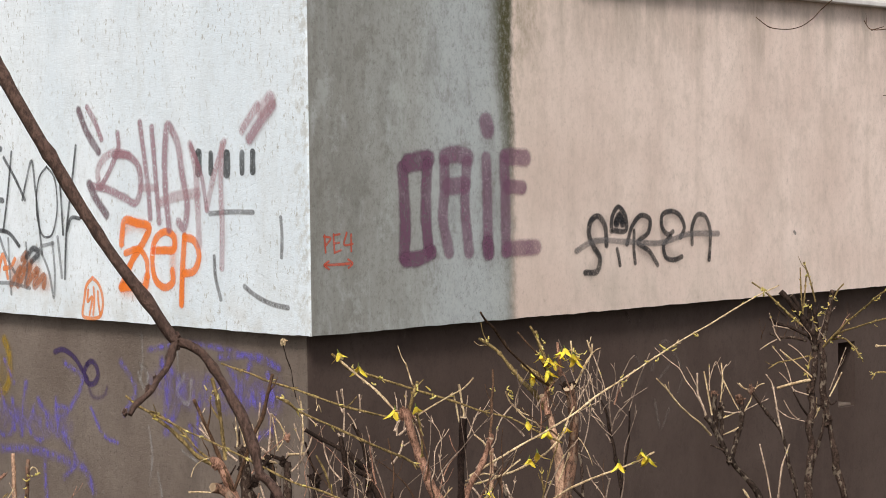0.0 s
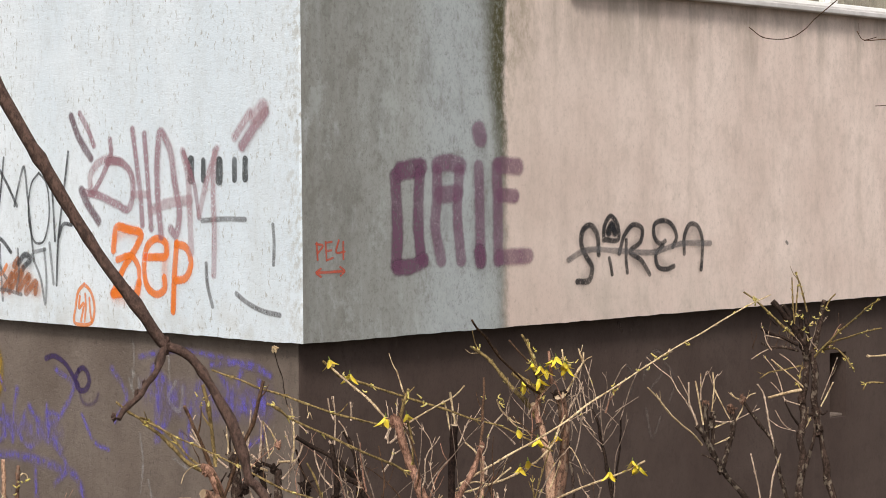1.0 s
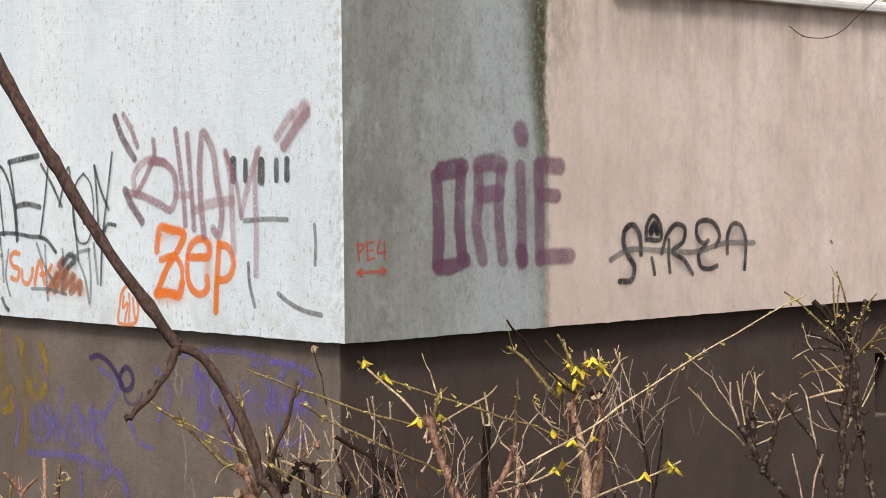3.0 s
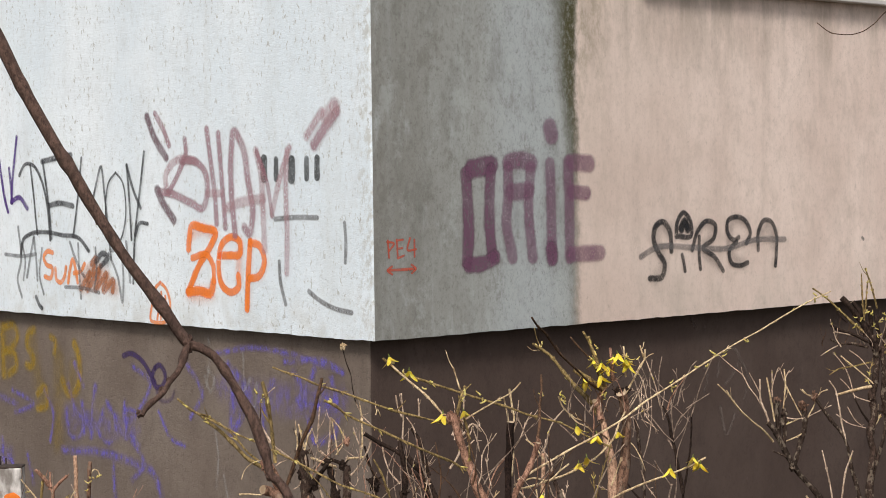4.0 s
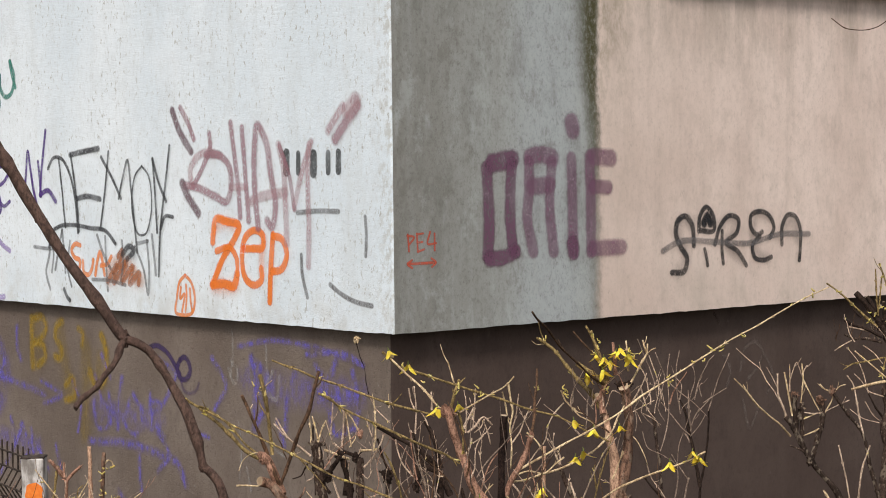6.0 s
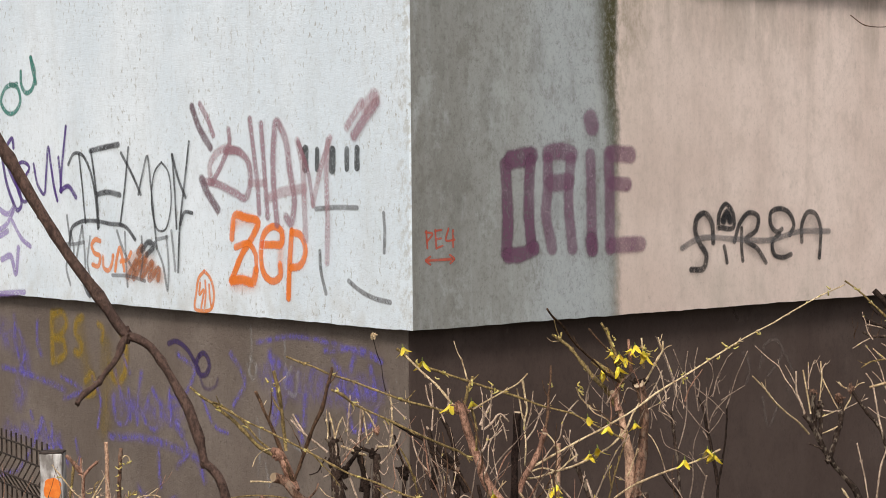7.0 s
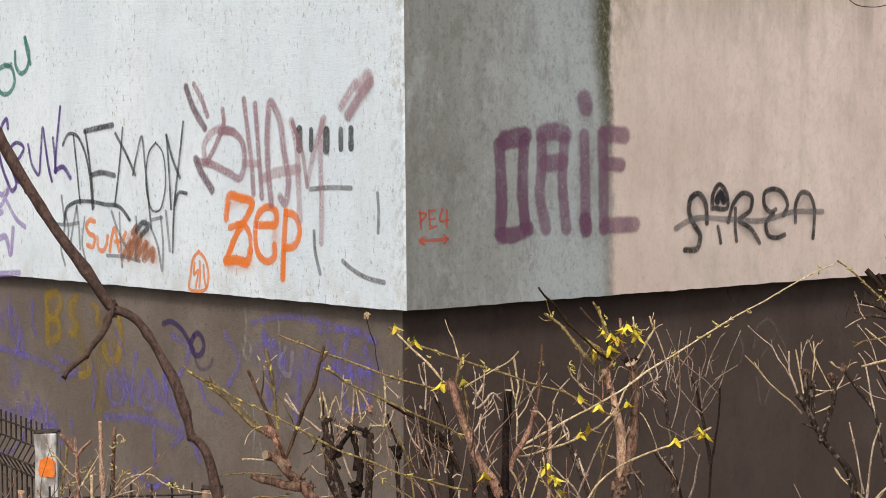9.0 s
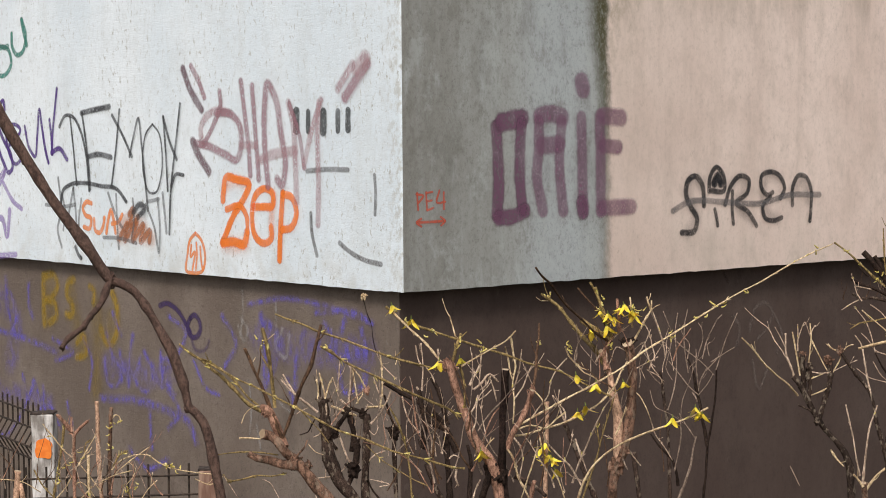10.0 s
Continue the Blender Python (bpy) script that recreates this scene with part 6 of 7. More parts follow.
twig(plant, "twig", "bark_dim", 0.0018, 0.0014, "0.530,-0.892,0.900 0.551,-0.892,0.942 0.560,-0.907,0.996 0.579,-0.920,1.048 0.586,-0.930,1.077")
twig(plant, "twig", "bark_dim", 0.0017, 0.0012, "0.516,-0.883,0.925 0.543,-0.899,0.943 0.582,-0.923,0.969")
twig(plant, "twig", "bark_dim", 0.0017, 0.0012, "0.506,-0.871,0.896 0.523,-0.886,0.921 0.550,-0.895,0.946")
twig(plant, "stem", "bark_dim", 0.0070, 0.0030, "0.448,-0.842,-0.030 0.436,-0.830,0.241 0.427,-0.823,0.482 0.443,-0.837,0.539 0.458,-0.851,0.601 0.474,-0.851,0.662 0.472,-0.862,0.693")
twig(plant, "twig", "bark_dim", 0.0019, 0.0014, "0.475,-0.857,0.685 0.456,-0.843,0.721 0.451,-0.824,0.746 0.435,-0.825,0.766")
twig(plant, "stem", "bark_dark", 0.0062, 0.0035, "0.499,-0.884,0.663 0.498,-0.876,0.706 0.490,-0.869,0.751 0.488,-0.864,0.789 0.489,-0.853,0.820 0.478,-0.852,0.865 0.472,-0.843,0.909 0.468,-0.823,0.943")
twig(plant, "twig", "bark_dim", 0.0021, 0.0014, "0.490,-0.853,0.831 0.495,-0.860,0.870 0.513,-0.868,0.904")
twig(plant, "twig", "bark_dim", 0.0024, 0.0017, "0.493,-0.853,0.837 0.485,-0.852,0.900 0.485,-0.850,0.965")
twig(plant, "twig", "bark_dim", 0.0021, 0.0014, "0.467,-0.829,0.926 0.471,-0.832,0.986 0.463,-0.814,1.005")
twig(plant, "twig", "bark_dim", 0.0018, 0.0012, "0.489,-0.842,0.907 0.496,-0.854,0.958 0.507,-0.858,0.996 0.498,-0.860,1.032 0.503,-0.843,1.045")
twig(plant, "twig", "bark_dim", 0.0018, 0.0012, "0.496,-0.866,0.935 0.521,-0.864,0.995 0.526,-0.884,1.032 0.539,-0.890,1.058 0.555,-0.895,1.071")
twig(plant, "twig", "bark_dim", 0.0017, 0.0012, "0.513,-0.879,0.944 0.516,-0.870,0.978 0.518,-0.877,0.986")
twig(plant, "twig", "bark_dim", 0.0017, 0.0011, "0.430,-0.801,1.001 0.465,-0.828,0.961 0.492,-0.863,0.927 0.528,-0.887,0.883")
twig(plant, "twig", "bark_dim", 0.0019, 0.0014, "0.419,-0.797,0.927 0.446,-0.810,0.891 0.463,-0.842,0.848 0.487,-0.858,0.822")
twig(plant, "twig", "bark_dim", 0.0028, 0.0019, "0.478,-0.840,0.830 0.479,-0.851,0.817 0.481,-0.859,0.802")
twig(plant, "twig", "bark_dim", 0.0021, 0.0014, "0.466,-0.834,0.891 0.465,-0.819,0.978 0.463,-0.823,1.049 0.472,-0.826,1.088")
twig(plant, "twig", "bark_dim", 0.0021, 0.0014, "0.417,-0.794,0.775 0.424,-0.802,0.807 0.439,-0.804,0.855 0.440,-0.810,0.926 0.446,-0.798,1.014 0.449,-0.805,1.077")
twig(plant, "twig", "bark_dim", 0.0018, 0.0012, "0.440,-0.792,1.010 0.422,-0.790,1.046 0.421,-0.771,1.082")
twig(plant, "twig", "bark_dim", 0.0017, 0.0012, "0.433,-0.801,1.011 0.420,-0.799,0.962 0.412,-0.789,0.909")
twig(plant, "stem", "bark_flaky", 0.0079, 0.0044, "0.433,-0.837,-0.030 0.416,-0.824,0.242 0.405,-0.815,0.484 0.414,-0.801,0.645 0.412,-0.794,0.747 0.410,-0.784,0.803 0.404,-0.783,0.856 0.394,-0.782,0.896")
twig(plant, "twig", "bark_dim", 0.0019, 0.0014, "0.405,-0.782,0.853 0.384,-0.772,0.871 0.368,-0.759,0.900")
twig(plant, "twig", "bark_dim", 0.0021, 0.0014, "0.419,-0.780,0.940 0.403,-0.783,0.989 0.405,-0.760,1.035 0.390,-0.748,1.081 0.374,-0.741,1.124")
twig(plant, "stem", "bark_dark", 0.0053, 0.0021, "0.433,-0.822,0.538 0.423,-0.822,0.589 0.418,-0.812,0.619 0.400,-0.796,0.646 0.380,-0.783,0.673 0.367,-0.769,0.703")
twig(plant, "twig", "bark_dim", 0.0018, 0.0012, "0.417,-0.782,0.912 0.422,-0.789,0.891 0.429,-0.802,0.868")
twig(plant, "twig", "bark_dim", 0.0014, 0.0010, "0.377,-0.755,0.838 0.384,-0.772,0.786 0.414,-0.804,0.765 0.445,-0.823,0.741")
twig(plant, "twig", "bark_dim", 0.0014, 0.0010, "0.486,-0.856,0.820 0.513,-0.872,0.855 0.523,-0.886,0.887")
twig(plant, "twig", "bark_dim", 0.0014, 0.0010, "0.384,-0.772,0.910 0.372,-0.760,0.928 0.370,-0.737,0.953")
sprouts(plant, "0.403,-0.779,0.900", 0.07, 6, 0.06, 0.16, ("bark_grey", "bark_dim", "bark_red", "bark_dusk"), 44)
plant = shrub("bare_shrub", (0.87, -1.15), "dark forked bare shrub in front of the plinth", "shrub")
twig(plant, "stem", "bark_forked", 0.0160, 0.0089, "0.874,-1.153,-0.030 0.874,-1.153,0.236 0.874,-1.153,0.471 0.881,-1.143,0.526 0.877,-1.138,0.598 0.873,-1.124,0.632 0.852,-1.107,0.668 0.830,-1.084,0.700 0.809,-1.074,0.730 0.801,-1.058,0.758 0.784,-1.049,0.794 0.770,-1.038,0.830 0.758,-1.029,0.855 0.749,-1.019,0.871")
twig(plant, "branch", "bark_forked", 0.0089, 0.0071, "0.808,-1.071,0.726 0.813,-1.082,0.768 0.834,-1.080,0.810 0.839,-1.089,0.846 0.845,-1.089,0.891 0.847,-1.083,0.926")
twig(plant, "branch", "bark_forked", 0.0071, 0.0062, "0.792,-1.045,0.784 0.798,-1.045,0.828 0.793,-1.046,0.873 0.794,-1.047,0.914")
twig(plant, "branch", "bark_forked", 0.0071, 0.0080, "0.781,-1.038,0.829 0.775,-1.036,0.874 0.772,-1.036,0.910 0.776,-1.035,0.940")
twig(plant, "branch", "bark_tan", 0.0034, 0.0021, "0.688,-1.086,0.824 0.635,-1.093,0.863 0.595,-1.082,0.893 0.536,-1.075,0.938 0.493,-1.078,0.976 0.443,-1.072,1.020")
twig(plant, "twig", "bark_tan", 0.0018, 0.0014, "0.535,-1.091,0.929 0.520,-1.071,0.959 0.505,-1.054,0.995")
twig(plant, "branch", "bark_grey", 0.0035, 0.0027, "0.754,-1.022,0.862 0.744,-1.014,0.901 0.741,-0.998,0.936 0.738,-0.996,1.007")
twig(plant, "twig", "bark_grey", 0.0022, 0.0013, "0.746,-1.005,0.909 0.757,-0.965,0.950 0.765,-0.933,0.974 0.776,-0.895,1.012 0.786,-0.852,1.030 0.779,-0.810,1.060 0.796,-0.780,1.070")
twig(plant, "twig", "bark_grey", 0.0017, 0.0012, "0.744,-0.993,0.958 0.731,-0.979,0.998 0.714,-0.973,1.027")
twig(plant, "twig", "bark_tan", 0.0030, 0.0024, "0.770,-1.029,0.874 0.760,-1.023,0.936 0.752,-1.012,1.011")
twig(plant, "twig", "bark_grey", 0.0020, 0.0016, "0.768,-1.021,0.950 0.773,-1.017,0.988 0.776,-1.014,1.034")
twig(plant, "twig", "bark_grey", 0.0019, 0.0014, "0.767,-1.019,0.968 0.774,-1.025,1.007 0.787,-1.032,1.042 0.802,-1.043,0.995")
twig(plant, "twig", "bark_tan", 0.0027, 0.0021, "0.793,-1.037,0.881 0.795,-1.046,0.936 0.796,-1.050,0.989 0.798,-1.045,1.037")
twig(plant, "twig", "bark_grey", 0.0023, 0.0016, "0.795,-1.049,1.003 0.804,-1.050,1.019 0.815,-1.052,1.031")
twig(plant, "twig", "bark_tan", 0.0023, 0.0017, "0.803,-1.046,0.985 0.807,-1.063,0.954 0.824,-1.072,0.918 0.835,-1.084,0.889")
twig(plant, "twig", "bark_tan", 0.0024, 0.0019, "0.777,-1.027,0.850 0.796,-1.051,0.863 0.836,-1.074,0.881")
twig(plant, "twig", "bark_tan", 0.0020, 0.0016, "0.798,-1.051,0.811 0.817,-1.067,0.821 0.828,-1.088,0.835")
twig(plant, "twig", "bark_grey", 0.0020, 0.0014, "0.797,-1.047,0.885 0.819,-1.077,0.881 0.857,-1.093,0.885")
twig(plant, "twig", "bark_tan", 0.0024, 0.0017, "0.853,-1.090,0.881 0.872,-1.101,0.916 0.883,-1.108,0.948 0.891,-1.119,0.964 0.902,-1.134,0.970")
twig(plant, "twig", "bark_grey", 0.0016, 0.0012, "0.857,-1.091,0.886 0.885,-1.124,0.908 0.907,-1.145,0.922")
twig(plant, "branch", "bark_forked", 0.0080, 0.0053, "0.938,-1.203,-0.030 0.959,-1.219,0.235 0.973,-1.230,0.469 0.963,-1.219,0.598 0.952,-1.196,0.695 0.941,-1.189,0.754 0.931,-1.176,0.820 0.926,-1.159,0.842 0.907,-1.140,0.877 0.886,-1.124,0.915 0.869,-1.108,0.947")
twig(plant, "twig", "bark_grey", 0.0031, 0.0019, "0.931,-1.179,0.816 0.930,-1.167,0.863 0.923,-1.161,0.917 0.920,-1.145,0.977 0.905,-1.137,0.998")
twig(plant, "twig", "bark_tan", 0.0028, 0.0021, "0.868,-1.102,0.949 0.848,-1.095,0.957 0.837,-1.084,0.973")
twig(plant, "twig", "bark_grey", 0.0017, 0.0012, "0.947,-1.175,0.916 0.961,-1.197,0.872 0.977,-1.211,0.854")
twig(plant, "twig", "bark_tan", 0.0033, 0.0024, "0.837,-1.097,0.640 0.845,-1.113,0.613 0.860,-1.132,0.588")
twig(plant, "twig", "bark_forked", 0.0028, 0.0021, "0.787,-1.060,0.763 0.774,-1.047,0.773 0.757,-1.031,0.781")
twig(plant, "branch", "bark_grey", 0.0027, 0.0020, "0.696,-1.318,0.603 0.691,-1.308,0.658 0.694,-1.294,0.716 0.683,-1.288,0.767 0.681,-1.276,0.816")
twig(plant, "branch", "bark_grey", 0.0038, 0.0026, "0.818,-1.235,0.550 0.831,-1.233,0.615 0.837,-1.238,0.685 0.852,-1.239,0.736 0.865,-1.255,0.793")
twig(plant, "stem", "bark_rough", 0.0096, 0.0079, "0.845,-1.209,-0.030 0.836,-1.226,0.244 0.830,-1.238,0.489 0.834,-1.231,0.530 0.823,-1.237,0.555")
twig(plant, "branch", "bark_tan", 0.0044, 0.0035, "0.836,-1.234,0.530 0.859,-1.258,0.576 0.891,-1.277,0.603")
twig(plant, "branch", "bark_tan", 0.0035, 0.0029, "0.786,-1.263,0.550 0.778,-1.247,0.574 0.764,-1.243,0.589")
twig(plant, "twig", "bark_grey", 0.0014, 0.0010, "0.733,-1.020,0.591 0.747,-1.031,0.555 0.752,-1.043,0.529")
knot(plant, "0.840,-1.084,0.921", 0.0142, "bark_rough")
knot(plant, "0.779,-1.031,0.932", 0.0142, "bark_rough")
knot(plant, "0.784,-1.040,0.868", 0.0142, "bark_forked")
knot(plant, "0.793,-1.046,0.896", 0.0124, "bark_forked")
knot(plant, "0.869,-1.106,0.949", 0.0124, "bark_rough")
knot(plant, "0.913,-1.175,0.523", 0.0124, "bark_rough")
knot(plant, "0.805,-1.068,0.733", 0.0124, "bark_forked")
plant = shrub("gnarled_shrub", (0.33, -1.70), "gnarled dark shrub with flaking bark and yellowish opening buds", "shrub")
twig(plant, "stem", "bark_flaky", 0.0100, 0.0085, "0.327,-1.699,-0.030 0.327,-1.699,0.363 0.327,-1.699,0.727 0.331,-1.693,0.775 0.336,-1.696,0.837 0.346,-1.695,0.883 0.336,-1.692,0.943 0.352,-1.696,0.988 0.349,-1.690,1.037 0.351,-1.699,1.084 0.362,-1.696,1.130 0.363,-1.692,1.173 0.349,-1.691,1.205")
twig(plant, "stem", "bark_flaky", 0.0116, 0.0077, "0.381,-1.741,-0.030 0.398,-1.755,0.362 0.409,-1.764,0.724 0.394,-1.762,0.772 0.391,-1.746,0.817 0.382,-1.747,0.868 0.384,-1.734,0.913 0.375,-1.733,0.953 0.374,-1.720,0.999 0.364,-1.718,1.038 0.368,-1.721,1.084 0.371,-1.714,1.143 0.369,-1.706,1.173")
twig(plant, "branch", "bark_flaky", 0.0054, 0.0039, "0.338,-1.699,0.819 0.355,-1.706,0.875 0.362,-1.719,0.927 0.371,-1.720,0.983")
twig(plant, "branch", "bark_dark", 0.0070, 0.0070, "0.358,-1.695,1.173 0.340,-1.680,1.222 0.328,-1.661,1.254 0.307,-1.648,1.286 0.297,-1.631,1.308")
twig(plant, "branch", "bark_dark", 0.0070, 0.0062, "0.341,-1.678,1.200 0.337,-1.670,1.239 0.331,-1.663,1.270 0.321,-1.650,1.296")
twig(plant, "branch", "bark_dark", 0.0062, 0.0046, "0.354,-1.687,1.192 0.354,-1.685,1.238 0.348,-1.685,1.282")
twig(plant, "branch", "bark_flaky", 0.0077, 0.0070, "0.376,-1.711,1.168 0.383,-1.722,1.235 0.400,-1.722,1.281 0.396,-1.732,1.308")
twig(plant, "branch", "bark_dark", 0.0054, 0.0046, "0.354,-1.701,1.159 0.366,-1.701,1.207 0.358,-1.699,1.239 0.367,-1.690,1.261")
twig(plant, "twig", "bark_olive", 0.0023, 0.0019, "0.341,-1.672,1.239 0.334,-1.672,1.301 0.336,-1.667,1.372")
twig(plant, "twig", "bark_olive", 0.0022, 0.0019, "0.335,-1.676,1.245 0.339,-1.680,1.301 0.347,-1.680,1.353")
twig(plant, "twig", "bark_olive", 0.0023, 0.0019, "0.368,-1.695,1.277 0.351,-1.690,1.332 0.347,-1.672,1.387")
twig(plant, "twig", "bark_olive", 0.0021, 0.0016, "0.400,-1.732,1.284 0.415,-1.734,1.307 0.415,-1.755,1.327")
twig(plant, "branch", "bark_olive", 0.0034, 0.0023, "0.337,-1.677,1.211 0.316,-1.651,1.238 0.301,-1.634,1.261 0.270,-1.609,1.299 0.254,-1.593,1.318 0.240,-1.575,1.333")
twig(plant, "branch", "bark_dark", 0.0050, 0.0039, "0.340,-1.685,1.187 0.308,-1.656,1.209 0.287,-1.625,1.221 0.267,-1.615,1.234")
twig(plant, "branch", "bark_flaky", 0.0046, 0.0034, "0.343,-1.683,1.171 0.308,-1.656,1.183 0.294,-1.629,1.181 0.271,-1.613,1.194")
twig(plant, "twig", "bark_grey", 0.0021, 0.0016, "0.319,-1.656,1.202 0.294,-1.644,1.209 0.279,-1.621,1.214")
twig(plant, "twig", "bark_dark", 0.0031, 0.0025, "0.304,-1.644,1.240 0.296,-1.633,1.252 0.292,-1.618,1.272")
twig(plant, "twig", "bark_olive", 0.0023, 0.0017, "0.349,-1.686,1.130 0.311,-1.663,1.121 0.283,-1.627,1.112 0.264,-1.612,1.097")
twig(plant, "twig", "bark_tan", 0.0021, 0.0015, "0.348,-1.705,1.066 0.326,-1.680,1.097 0.304,-1.658,1.124 0.295,-1.628,1.148")
twig(plant, "branch", "bark_tan", 0.0042, 0.0034, "0.346,-1.697,1.065 0.324,-1.672,1.060 0.304,-1.658,1.054 0.274,-1.632,1.043")
twig(plant, "twig", "bark_grey", 0.0021, 0.0016, "0.288,-1.623,1.176 0.266,-1.611,1.165 0.250,-1.594,1.149")
twig(plant, "twig", "bark_grey", 0.0016, 0.0012, "0.341,-1.691,1.023 0.316,-1.658,1.038 0.304,-1.643,1.066 0.284,-1.635,1.086")
twig(plant, "twig", "bark_grey", 0.0012, 0.0010, "0.329,-1.684,0.952 0.301,-1.650,0.964 0.275,-1.626,0.990")
twig(plant, "twig", "bark_dark", 0.0031, 0.0019, "0.345,-1.686,0.963 0.321,-1.677,0.995 0.308,-1.664,1.033")
twig(plant, "twig", "bark_grey", 0.0014, 0.0010, "0.304,-1.649,1.164 0.327,-1.667,1.143 0.338,-1.690,1.113")
twig(plant, "twig", "bark_grey", 0.0015, 0.0011, "0.309,-1.664,1.030 0.311,-1.648,1.076 0.296,-1.641,1.116 0.279,-1.613,1.159")
twig(plant, "branch", "bark_olive", 0.0033, 0.0023, "0.371,-1.714,1.152 0.367,-1.753,1.187 0.374,-1.794,1.227 0.371,-1.849,1.267 0.360,-1.892,1.297 0.356,-1.933,1.321")
twig(plant, "branch", "bark_olive", 0.0029, 0.0021, "0.388,-1.724,1.173 0.378,-1.773,1.199 0.374,-1.820,1.213 0.362,-1.881,1.231 0.358,-1.936,1.245")
twig(plant, "branch", "bark_olive", 0.0032, 0.0023, "0.392,-1.727,1.174 0.387,-1.776,1.179 0.370,-1.814,1.162 0.342,-1.862,1.130")
twig(plant, "twig", "bark_tan", 0.0021, 0.0016, "0.387,-1.726,1.018 0.399,-1.738,1.049 0.406,-1.753,1.085")
twig(plant, "twig", "bark_dark", 0.0027, 0.0021, "0.382,-1.722,1.003 0.383,-1.736,0.997 0.401,-1.739,1.005")
twig(plant, "twig", "bark_grey", 0.0014, 0.0010, "0.385,-1.728,1.037 0.392,-1.745,1.084 0.421,-1.757,1.152")
twig(plant, "twig", "bark_tan", 0.0031, 0.0025, "0.518,-1.852,1.157 0.503,-1.832,1.155 0.473,-1.817,1.155")
twig(plant, "twig", "bark_olive", 0.0025, 0.0019, "0.505,-1.851,1.082 0.490,-1.828,1.083 0.481,-1.813,1.081 0.460,-1.814,1.064")
twig(plant, "twig", "bark_olive", 0.0022, 0.0016, "0.343,-1.687,1.090 0.351,-1.685,1.114 0.352,-1.693,1.130")
twig(plant, "twig", "bark_tan", 0.0021, 0.0015, "0.341,-1.698,0.953 0.358,-1.701,0.966 0.357,-1.713,0.989")
knot(plant, "0.373,-1.721,1.000", 0.0155, "bark_flaky")
knot(plant, "0.345,-1.692,1.038", 0.0139, "bark_flaky")
knot(plant, "0.340,-1.692,0.942", 0.0124, "bark_flaky")
knot(plant, "0.358,-1.698,1.158", 0.0124, "bark_flaky")
knot(plant, "0.342,-1.679,1.220", 0.0139, "bark_dark")
knot(plant, "0.353,-1.691,1.183", 0.0124, "bark_dark")
knot(plant, "0.377,-1.728,0.948", 0.0139, "bark_flaky")
knot(plant, "0.388,-1.746,0.818", 0.0139, "bark_flaky")
knot(plant, "0.340,-1.698,0.837", 0.0108, "bark_dark")
buds(plant, "0.317,-1.665,1.230", 4)
buds(plant, "0.324,-1.671,1.252", 4)
buds(plant, "0.336,-1.682,1.267", 3)
buds(plant, "0.346,-1.693,1.258", 3)
buds(plant, "0.349,-1.696,1.224", 4)
buds(plant, "0.354,-1.702,1.208", 3)
buds(plant, "0.362,-1.709,1.239", 3)
buds(plant, "0.370,-1.717,1.246", 3)
buds(plant, "0.374,-1.719,1.262", 3)
buds(plant, "0.384,-1.729,1.269", 3)
buds(plant, "0.394,-1.737,1.288", 3)
buds(plant, "0.368,-1.718,1.177", 3)
buds(plant, "0.395,-1.744,1.186", 3)
buds(plant, "0.387,-1.737,1.168", 3)
buds(plant, "0.417,-1.764,1.221", 4)
buds(plant, "0.472,-1.818,1.214", 2)
buds(plant, "0.428,-1.779,1.145", 4)
buds(plant, "0.437,-1.788,1.134", 3)
buds(plant, "0.339,-1.693,1.100", 3)
buds(plant, "0.333,-1.688,1.082", 4)
buds(plant, "0.258,-1.603,1.312", 3)
buds(plant, "0.463,-1.817,1.080", 3)
buds(plant, "0.346,-1.688,1.347", 2)
buds(plant, "0.478,-1.821,1.286", 4)
sprouts(plant, "0.346,-1.685,1.177", 0.07, 14, 0.04, 0.11, ("bark_grey", "bark_dim", "bark_red", "bark_dusk"), 45)
plant = shrub("young_tree", (-3.23, -3.76), "leaning brown young tree stem with a broken side twig", "tree")
twig(plant, "stem", "bark_smooth", 0.0032, 0.0033, "-3.2250,-3.7612,-0.0300 -3.2250,-3.7612,0.6711 -3.2250,-3.7612,1.3422 -3.2265,-3.7577,1.3717 -3.2276,-3.7560,1.3829 -3.2289,-3.7540,1.3940 -3.2305,-3.7517,1.4060 -3.2322,-3.7495,1.4160 -3.2348,-3.7465,1.4267 -3.2385,-3.7429,1.4328 -3.2419,-3.7396,1.4372 -3.2429,-3.7383,1.4443 -3.2437,-3.7369,1.4531 -3.2462,-3.7339,1.4651 -3.2491,-3.7306,1.4771 -3.2529,-3.7266,1.4867 -3.2579,-3.7215,1.4987 -3.2623,-3.7169,1.5091 -3.2676,-3.7116,1.5195 -3.2737,-3.7059,1.5251 -3.2791,-3.7012,1.5271")
twig(plant, "stem", "bark_smooth", 0.0036, 0.0044, "-3.2786,-3.7018,1.5263 -3.2814,-3.6990,1.5303 -3.2887,-3.6917,1.5460 -3.2982,-3.6821,1.5648 -3.3089,-3.6716,1.5844 -3.3186,-3.6617,1.6056 -3.3272,-3.6529,1.6260 -3.3343,-3.6454,1.6444 -3.3404,-3.6392,1.6588 -3.3480,-3.6311,1.6788 -3.3575,-3.6211,1.7051 -3.3648,-3.6132,1.7267 -3.3779,-3.5994,1.7619 -3.3929,-3.5836,1.8019")
twig(plant, "branch", "bark_smooth", 0.0029, 0.0018, "-3.2798,-3.7007,1.5263 -3.2850,-3.7032,1.5216 -3.2890,-3.7068,1.5160 -3.2949,-3.7089,1.5090 -3.3019,-3.7099,1.5036 -3.3077,-3.7120,1.4978 -3.3151,-3.7126,1.4933 -3.3223,-3.7134,1.4895 -3.3283,-3.7153,1.4835")
knot(plant, "-3.2791,-3.7012,1.5267", 0.0044, "bark_smooth")
